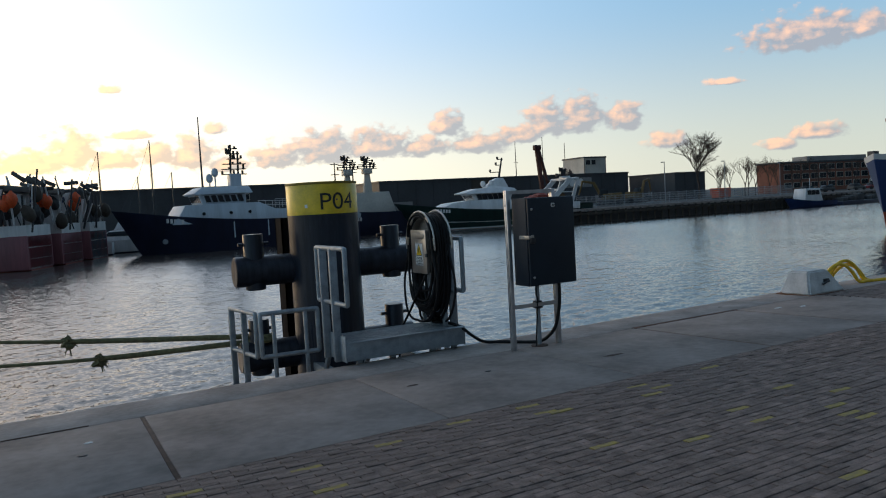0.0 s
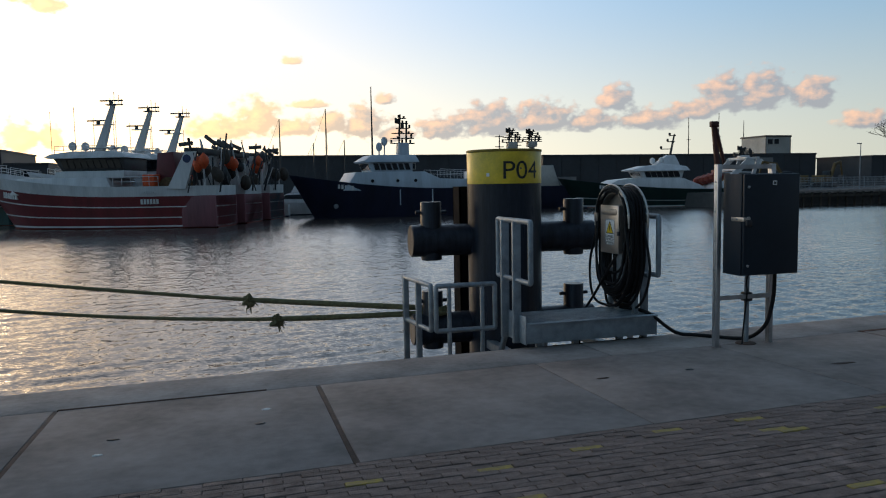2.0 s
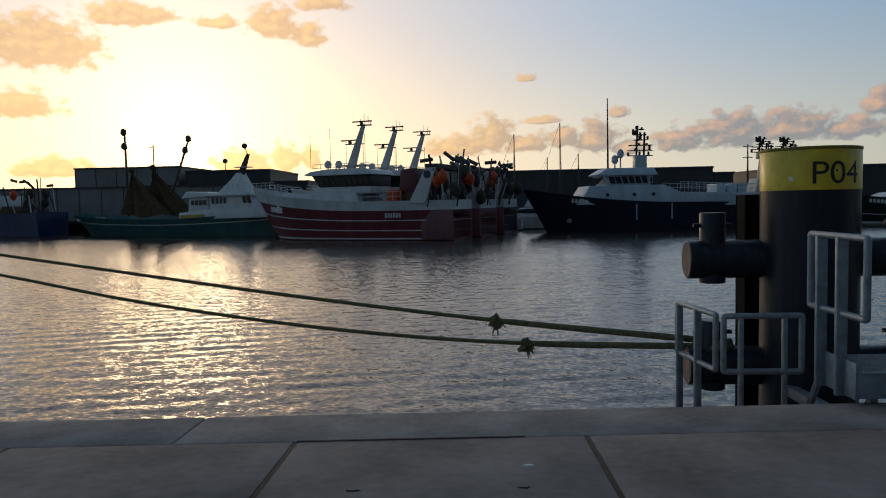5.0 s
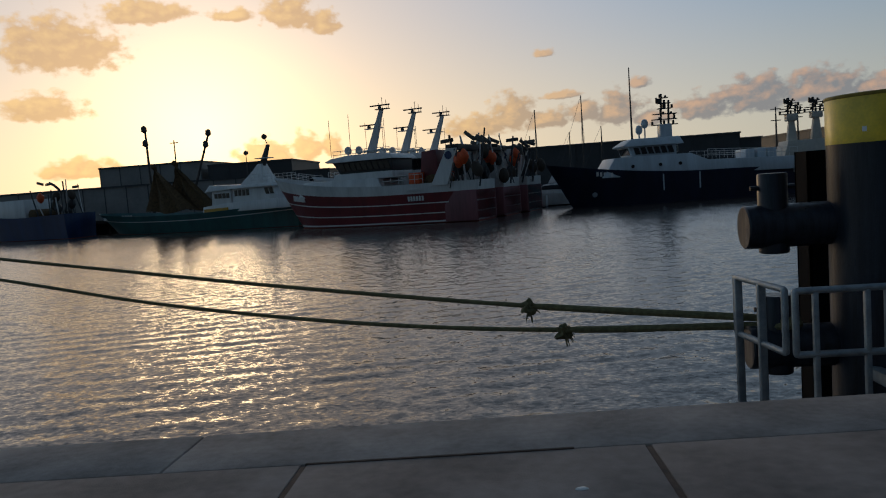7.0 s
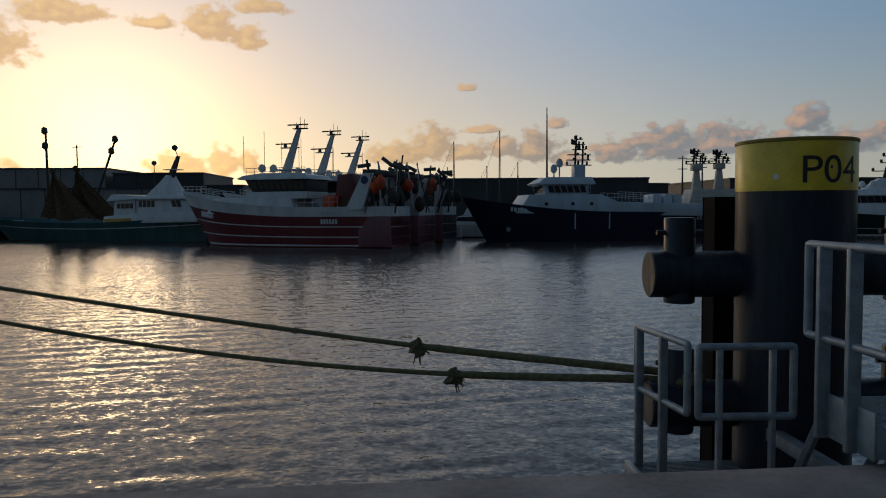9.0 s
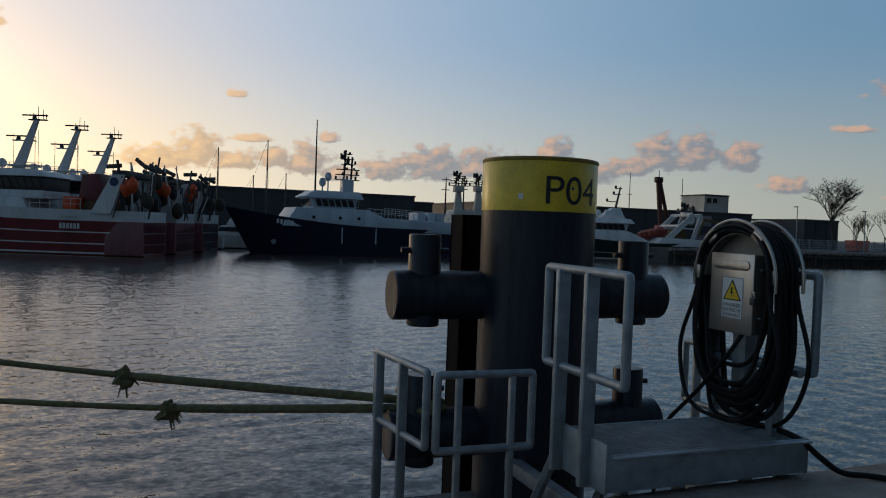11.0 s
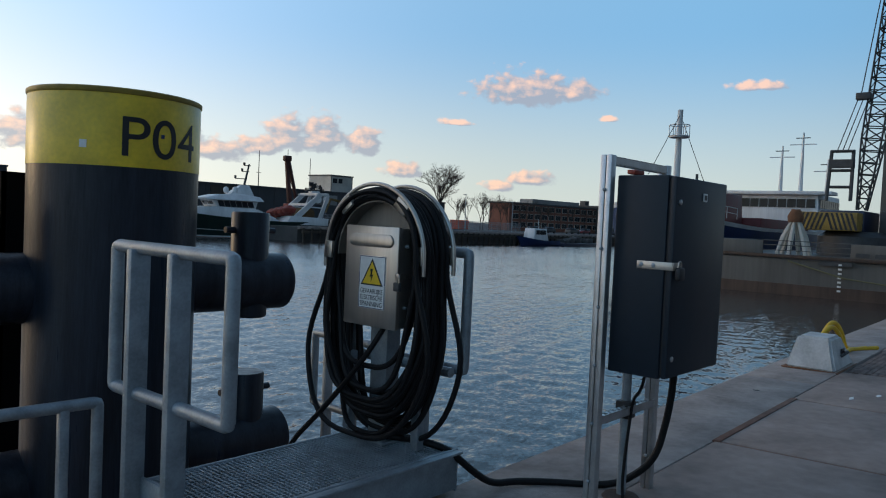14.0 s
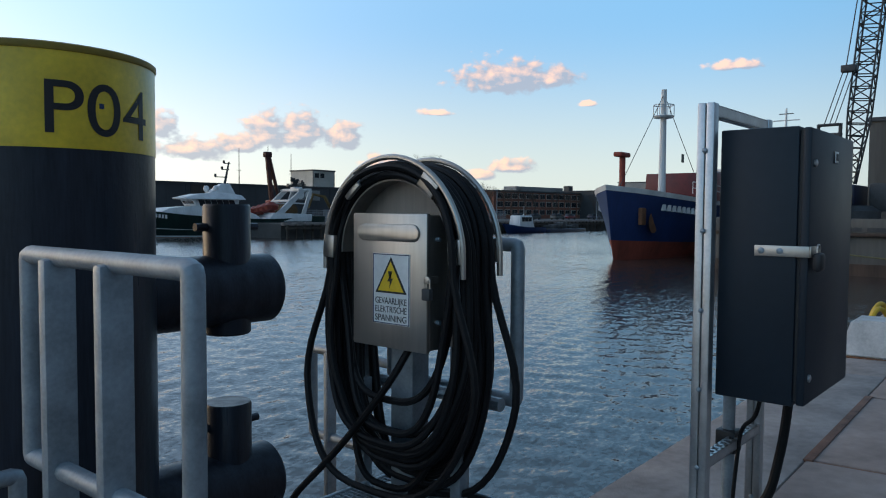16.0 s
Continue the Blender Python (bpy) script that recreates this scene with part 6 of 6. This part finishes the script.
part("foremast", atube([(15.5, 0, 4.8), (15.4, 0, 15.0)], [0.36, 0.24], 10), M["white"], fr_)
bk = bmesh.new()
for z in (12.6, 13.6):
    tube(bk, [(15.4 + 0.9 * math.cos(a), 0.9 * math.sin(a), z) for a in (i * math.pi / 6 for i in range(12))], 0.05, 5, closed=True)
for i in range(6):
    a = i * math.pi / 3
    tube(bk, [(15.4 + 0.9 * math.cos(a), 0.9 * math.sin(a), 12.5), (15.4 + 0.9 * math.cos(a), 0.9 * math.sin(a), 13.6)], 0.04, 5)
lathe(bk, [(0.85, 12.45), (0.9, 12.55)], 12, pose(15.4, 0, 0))
part("lookout_basket", bk, M["white"], fr_)
for x in (24.5, 5.0):
    part("stay", atube([(15.4, 0, 14.6), (x, 0, 5.5)], 0.035, 4), M["darksteel"], fr_)
part("flag", abox(10.4, 11.0, -0.02, 0.02, 8.7, 9.5), M["green_hull"], fr_, smooth=False)
side_block(fr_, "hatch_house", [(6.0, 4.0), (12.6, 4.0), (12.6, 7.6), (6.0, 7.8)], 3.0, 2.8, M["wine"])
railing(fr_, [(13.5, 5.0, 5.2), (19, 4.2, 5.5)], 1.0, 1.5)
side_block(fr_, "hatch_coaming", [(-12, 4.0), (5, 4.0), (5, 5.6), (-12, 5.6)], 4.4, 4.4, M["wine"])
house = side_block(fr_, "accommodation", [(-23, 4), (-13, 4), (-13, 9.0), (-23, 9.0)], 5.2, 5.0, M["white"])
side_windows(fr_, house, -22.6, -13.4, 7.4, 8.4, 5.1, 9)
front_windows(fr_, house, -12.95, 7.4, 8.4, 4.8, 9, 0.0)
part("bridge_wing", abox(-15, -12.2, -6.6, 6.6, 8.9, 9.3, 0.05), M["white"], fr_)
for x, y, h in ((-16, 2.2, 16.6), (-19, -1.0, 15.4), (-14.5, 5.5, 13.2)):
    part("signal_mast", atube([(x, y, 9), (x, y, h)], [0.28, 0.1], 8), M["white"], fr_)
    part("yard", abox(x - 0.08, x + 0.08, y - 1.5, y + 1.5, h - 1.5, h - 1.38), M["white"], fr_, smooth=False)
    part("yard", abox(x - 0.08, x + 0.08, y - 0.8, y + 0.8, h - 0.7, h - 0.6), M["darksteel"], fr_, smooth=False)

barge = thing("crane_barge", "weathered grey crane barge with rust along the waterline", "barge")
hb = bmesh.new()
prism(hb, [(56.5, 9.2), (105, 9.2), (105, 26.9), (56.2, 26.9), (54.8, 26.2), (54.2, 24.8), (54.6, 10.4)], WATER - 1.2, 0.15)
bmesh.ops.bevel(hb, geom=[e for e in hb.edges], offset=0.25, segments=3, affect="EDGES", clamp_overlap=True)
part("hull", hb, M["grey_hull"], barge)
rb = bmesh.new()
prism(rb, [(56.4, 9.15), (105, 9.15), (105, 26.95), (56.15, 26.95), (54.75, 26.25), (54.15, 24.8), (54.55, 10.35)], WATER - 1.0, WATER + 0.75)
part("rust_band", rb, M["barge_rust"], barge)
part("rubbing_strake", abox(54.1, 54.4, 10.8, 25.0, -0.02, 0.2, 0.05), M["barge_rust"], barge)
part("bulwark", abox(54.4, 54.6, 10.6, 16.8, 0.1, 1.1, 0.04), M["grey_hull"], barge)
part("bulwark", abox(54.5, 54.7, 22.3, 25.6, 0.1, 1.1, 0.04), M["grey_hull"], barge)
part("bulwark", abox(56.2, 66, 26.4, 26.6, 0.1, 1.1, 0.04), M["grey_hull"], barge)
for y0, y1 in ((14.2, 15.4), (15.7, 16.5)):
    part("freeing_port", abox(54.35, 54.42, y0, y1, 0.3, 0.55), M["darksteel"], barge, smooth=False)
railing(barge, [(54.5, 16.8, 0.12), (54.5, 22.3, 0.12)], 1.0, 1.5, M["grey_hull"], (0.35, 0.7, 1.0))
for k in range(7):
    part("draft_mark", abox(54.12, 54.2, 17.2, 17.4, WATER + 0.5 + 0.28 * k, WATER + 0.62 + 0.28 * k), M["sign_white"], barge, smooth=False)
part("name_bar", abox(54.15, 54.3, 16.6, 18.6, -0.35, -0.1), M["darksteel"], barge, smooth=False)
tagged(part("barge_rope", atube([(54.2, 20.5, -0.2), (54.0, 17, -1.1), (54.2, 12.5, -1.5), (53, 8.5, -0.2)], 0.05, 6), M["rope"]), "slack mooring rope of the crane barge", "rope")

grab = thing("grab_bucket", "rusty white clamshell grab standing on the barge", "grab bucket", m=pose(57.0, 21.0, 0.15))
for k in range(6):
    a = k * math.pi / 3
    part("tine", atube([(1.1 * math.cos(a), 1.1 * math.sin(a), 0), (0.75 * math.cos(a), 0.75 * math.sin(a), 1.2), (0.2 * math.cos(a), 0.2 * math.sin(a), 2.5)], [0.14, 0.18, 0.1], 6), M["cream"], grab)
part("head", lathe(bmesh.new(), [(0.5, 2.3), (0.55, 2.7), (0.3, 3.2)], 12), M["rust"], grab)

crane = thing("crawler_crane", "lattice boom crane with black and yellow striped counterweight", "crane")
CX = 60.0
part("base", lathe(bmesh.new(), [(2.4, 0.15), (2.4, 1.6), (1.8, 2.0)], 24, pose(CX + 2.5, 18.5, 0)), M["darksteel"], crane)
cw = part("counterweight", abox(CX - 0.4, CX + 1.2, 17.7, 21.7, 2.0, 3.3, 0.06), M["hazard"], crane, "black and yellow hazard stripes")
for half_, sg in ((0, 1), (1, -1)):
    for k in range(6):
        y = 17.85 + 1.95 * half_ + k * 0.31
        b = bmesh.new()
        zz = (2.05, 3.25)
        v = [b.verts.new((CX - 0.42, yy, z)) for yy, z in ((y - 0.2 * sg, zz[0]), (y - 0.2 * sg + 0.15, zz[0]), (y + 0.2 * sg + 0.15, zz[1]), (y + 0.2 * sg, zz[1]))]
        w = [b.verts.new((CX - 0.38, q.co.y, q.co.z)) for q in v]
        b.faces.new(v)
        b.faces.new(w[::-1])
        for i in range(4):
            b.faces.new((v[i], w[i], w[(i + 1) % 4], v[(i + 1) % 4]))
        bmesh.ops.recalc_face_normals(b, faces=b.faces)
        part("stripe", b, M["black"], cw, smooth=False)
part("machine_house", abox(CX + 1.2, CX + 6, 17.6, 20.6, 2.0, 3.5, 0.1), M["navy_hull"], crane)
part("operator_cab", abox(CX + 3, CX + 5, 15.2, 17.0, 1.6, 3.6, 0.15), M["darksteel"], crane)


def lattice(bm, a, b, w0, w1, n, up=Vector((1, 0, 0))):
    a, b = Vector(a), Vector(b)
    d = (b - a).normalized()
    s = d.cross(up).normalized()
    t = s.cross(d)
    def ring(f):
        w = w0 + (w1 - w0) * min(1, f * 6) if f < 0.5 else w1 + (w0 - w1) * max(0, (f - 0.83) * 6)
        c = a.lerp(b, f)
        return [c + s * w * i + t * w * j for i, j in ((-1, -1), (1, -1), (1, 1), (-1, 1))]
    prev = ring(0)
    for k in range(1, n + 1):
        cur = ring(k / n)
        for i in range(4):
            tube(bm, [prev[i], cur[i]], 0.07, 5, cap=False)
            tube(bm, [cur[i], cur[(i + 1) % 4]], 0.045, 4, cap=False)
            tube(bm, [prev[i], cur[(i + 1) % 4]] if k % 2 else [prev[(i + 1) % 4], cur[i]], 0.045, 4, cap=False)
        prev = cur
    return bm


BA, BB = (CX + 3.0, 18.2, 3.6), (CX + 3.0, 15.6, 33.0)
part("boom", lattice(bmesh.new(), BA, BB, 0.30, 0.66, 34), M["darksteel"], crane, "dark lattice boom rising steeply")
af = bmesh.new()
for y in (18.6, 20.2):
    tube(af, [(CX + 1.2, y, 4.2), (CX + 1.6, 19.4 + (y - 19.4) * 0.9, 7.9)], 0.13, 6)
for z in (5.2, 6.4, 7.8):
    tube(af, [(CX + 1.4, 18.7, z), (CX + 1.4, 20.1, z)], 0.12, 6)
box(af, CX + 1.2, CX + 1.9, 18.6, 20.2, 6.6, 7.2)
part("a_frame", af, M["darksteel"], crane)
part("pendant_block", abox(CX + 2.0, CX + 2.6, 17.9, 18.9, 11.6, 12.1, 0.05), M["darksteel"], crane)
for dy in (-0.35, 0.0, 0.35):
    part("pendant_cable", atube([(CX + 1.5, 19.4 + dy, 7.8), (CX + 2.3, 18.4 + dy, 11.8)], 0.035, 4), M["darksteel"], crane)
part("pendant_cable", atube([(CX + 2.3, 18.6, 12.0), (CX + 3.0, 16.2, 32.5)], 0.04, 4), M["darksteel"], crane)
for dy in (-1.6, -1.9):
    part("hoist_cable", atube([(CX + 3.0, 15.6 + dy * 0.3, 32.8), (CX + 2.0, 15.0 + dy, 4.0)], 0.035, 4), M["darksteel"], crane)
part("hook_block", abox(CX + 1.6, CX + 2.4, 12.9, 14.4, 5.6, 6.6, 0.1), M["rust"], crane)
shed("wheelhouse_block", "grey steel deckhouse at the stern of the barge", 70, 88, 10.2, 18.4, 8.8, M["grey_hull"])
bpy.data.objects["wheelhouse_block"]["category"] = "deckhouse"

# ---- bollard block and hoses on the near quay ----
bb = thing("bollard_block", "white painted quay bollard block with slots", "bollard", m=pose(10.3, 7.08, zq(10.3, 7.08), 0, 0, 2) @ Matrix.Scale(0.86, 4))
ob_ = bmesh.new()
lo, hi = [(-0.42, -0.28), (0.62, -0.28), (0.62, 0.30), (-0.42, 0.30)], [(-0.28, -0.17), (0.26, -0.17), (0.26, 0.2), (-0.28, 0.2)]
va, vb = [ob_.verts.new((x, y, 0.0)) for x, y in lo], [ob_.verts.new((x, y, 0.40)) for x, y in hi]
ob_.faces.new(va[::-1])
ob_.faces.new(vb)
for i in range(4):
    ob_.faces.new((va[i], va[(i + 1) % 4], vb[(i + 1) % 4], vb[i]))
bmesh.ops.bevel(ob_, geom=list(ob_.edges), offset=0.03, segments=3, affect="EDGES")
part("body", ob_, M["block"], bb)
part("slot", abox(-0.35, -0.33, -0.12, 0.06, 0.265, 0.30, 0.008, m=pose(0, 0, 0, 0, 19, 0)), M["black"], bb)
part("slot", abox(0.04, 0.20, -0.245, -0.225, 0.19, 0.25, 0.01), M["black"], bb)
part("shackle", atube(fillet([(0.0, -0.24, 0.16), (0.03, -0.29, 0.2), (0.1, -0.3, 0.22), (0.16, -0.26, 0.2)], 0.03), 0.018, 8), M["darksteel"], bb)
part("base_plate", abox(-0.46, 0.66, -0.31, 0.33, 0.002, 0.012, 0.003), M["rust"], bb)
for k, (dx, h) in enumerate(((-0.30, 0.33), (-0.02, 0.37), (0.12, 0.30))):
    pts = [(11.0 + dx * 0.6, 7.28, zq(11, 7.2) + 0.02)] + [(11.0 + dx * 0.6 + 0.75 * f, 7.28 + 0.02 * k - 0.15 * f, zq(11.3, 7.2) + 0.02 + h * math.sin(math.pi * f) ** 0.8) for f in (0.1, 0.25, 0.4, 0.55, 0.7, 0.85, 1.0)] + [(12.1 + dx, 7.1 - 0.1 * k, zq(12.1, 7) + 0.03)]
    tagged(part("yellow_hose", atube(fillet(pts, 0.1, 4), 0.026, 8), M["hose"]), "yellow rubber hose arching over the quay edge", "hose")

# marks and litter on the quay slabs
for i, (x, y, w, h, mt) in enumerate(((0.44, 6.0, 0.075, 0.02, "sign_white"), (0.39, 5.64, 0.09, 0.025, "black"), (-0.54, 5.62, 0.085, 0.022, "black"), (-0.58, 5.32, 0.07, 0.016, "sign_white"), (-2.6, 5.75, 0.08, 0.02, "black"),
                                      (8.42, 7.11, 0.05, 0.04, "black"), (8.7, 6.4, 0.16, 0.02, "sign_white"), (9.0, 6.25, 0.12, 0.02, "sign_white"), (3.1, 5.9, 0.12, 0.02, "joint"), (3.9, 5.9, 0.08, 0.02, "black"), (5.2, 5.6, 0.3, 0.03, "joint"))):
    b = bmesh.new()
    n = 10
    r = random.Random(50 + i)
    ring = [(x + w / 2 * math.cos(a) * r.uniform(0.6, 1.2), y + h * math.sin(a) * r.uniform(0.6, 1.2)) for a in (2 * math.pi * k / n for k in range(n))]
    c = [b.verts.new((px, py, zq(px, py) + 0.001)) for px, py in ring]
    t = [b.verts.new((px + (x - px) * 0.3, py + (y - py) * 0.3, zq(px, py) + 0.007)) for px, py in ring]
    b.faces.new(t)
    for k in range(n):
        b.faces.new((c[k], c[(k + 1) % n], t[(k + 1) % n], t[k]))
    tagged(part("debris", b, M[mt]), "small scrap of debris lying on the quay slab", "debris")

# ---- paving bricks, last ----
YEL = [(1.49, 4.3), (1.67, 3.83), (0.87, 4.32), (2.22, 4.43), (2.87, 4.53), (3.34, 4.56), (3.44, 4.3), (3.31, 3.45), (4.5, 4.47), (4.53, 4.31), (4.29, 4.16), (5.39, 4.54), (4.43, 3.47), (4.26, 3.16),
       (5.25, 3.65), (4.87, 3.08), (4.78, 2.77), (3.86, 2.22), (3.68, 3.15), (5.32, 3.31)]
BW, BH = 0.205, 0.056


def brick_data(name, material):
    b = bmesh.new()
    w, h, e = BW / 2 - 0.002, BH / 2 - 0.002, 0.003
    lo = [b.verts.new((x, y, -0.035)) for x, y in ((-w, -h), (w, -h), (w, h), (-w, h))]
    md = [b.verts.new((x, y, -e)) for x, y in ((-w, -h), (w, -h), (w, h), (-w, h))]
    tp = [b.verts.new((x, y, 0)) for x, y in ((-w + e, -h + e), (w - e, -h + e), (w - e, h - e), (-w + e, h - e))]
    b.faces.new(tp)
    for p, q in ((lo, md), (md, tp)):
        for i in range(4):
            b.faces.new((p[i], p[(i + 1) % 4], q[(i + 1) % 4], q[i]))
    return mesh_of(b, name, material)


plain, painted = brick_data("brick", M["brick"]), brick_data("brick_yellow", M["brick_yellow"])
rb_ = random.Random(12)
verts, faces = [], []
base = [tuple(v.co) for v in plain.vertices]
polys = [tuple(p.vertices) for p in plain.polygons]
single = 0
for row in range(116):
    yc = BRICKS - BH / 2 - 0.004 - row * BH
    x_end = 26 if row < 60 else 14
    for k in range(int((x_end + 6) / BW)):
        xc = -6 + k * BW + (BW / 2 if row % 2 else 0)
        dz, tl, ty = rb_.uniform(-0.004, 0.003), rb_.uniform(-0.014, 0.014), rb_.uniform(-0.013, 0.013)
        m_ = QUAY @ Matrix.Translation((xc, yc, dz - 0.002)) @ Euler((ty, tl, rb_.uniform(-0.012, 0.012))).to_matrix().to_4x4()
        wx, wy = m_.translation.x, m_.translation.y
        yel = any(abs(wx - a) < BW / 2 and abs(wy - b) < BH / 2 + 0.002 for a, b in YEL) or (1.2 < wx < 6 and rb_.random() < 0.002)
        if yel or (row < 11 and 0.6 < wx < 5.6 and single < 270):
            o = new("brick", painted if yel else plain)
            o.parent = quay
            o.matrix_world = m_
            single += 1
        else:
            o0 = len(verts)
            verts += [tuple(m_ @ Vector(c)) for c in base]
            faces += [tuple(i + o0 for i in f) for f in polys]
me = bpy.data.meshes.new("bricks")
me.from_pydata(verts, [], faces)
me.materials.append(M["brick"])
rest = new("paving_bricks", me)
rest.parent = quay
rest["kind"] = "stuff"
verts, faces = [], []
for row in range(34):
    for k in range(10):
        xc, yc = 10.2 + k * BW + (BW / 2 if row % 2 else 0), GROOVE - 0.06 - row * BH
        m_ = QUAY @ Matrix.Translation((xc, yc, -0.002 + rb_.uniform(-0.003, 0.003)))
        o0 = len(verts)
        verts += [tuple(m_ @ Vector(c)) for c in base]
        faces += [tuple(i + o0 for i in f) for f in polys]
me = bpy.data.meshes.new("bricks_far")
me.from_pydata(verts, [], faces)
me.materials.append(M["brick"])
rest = new("paving_bricks", me)
rest.parent = quay
rest["kind"] = "stuff"
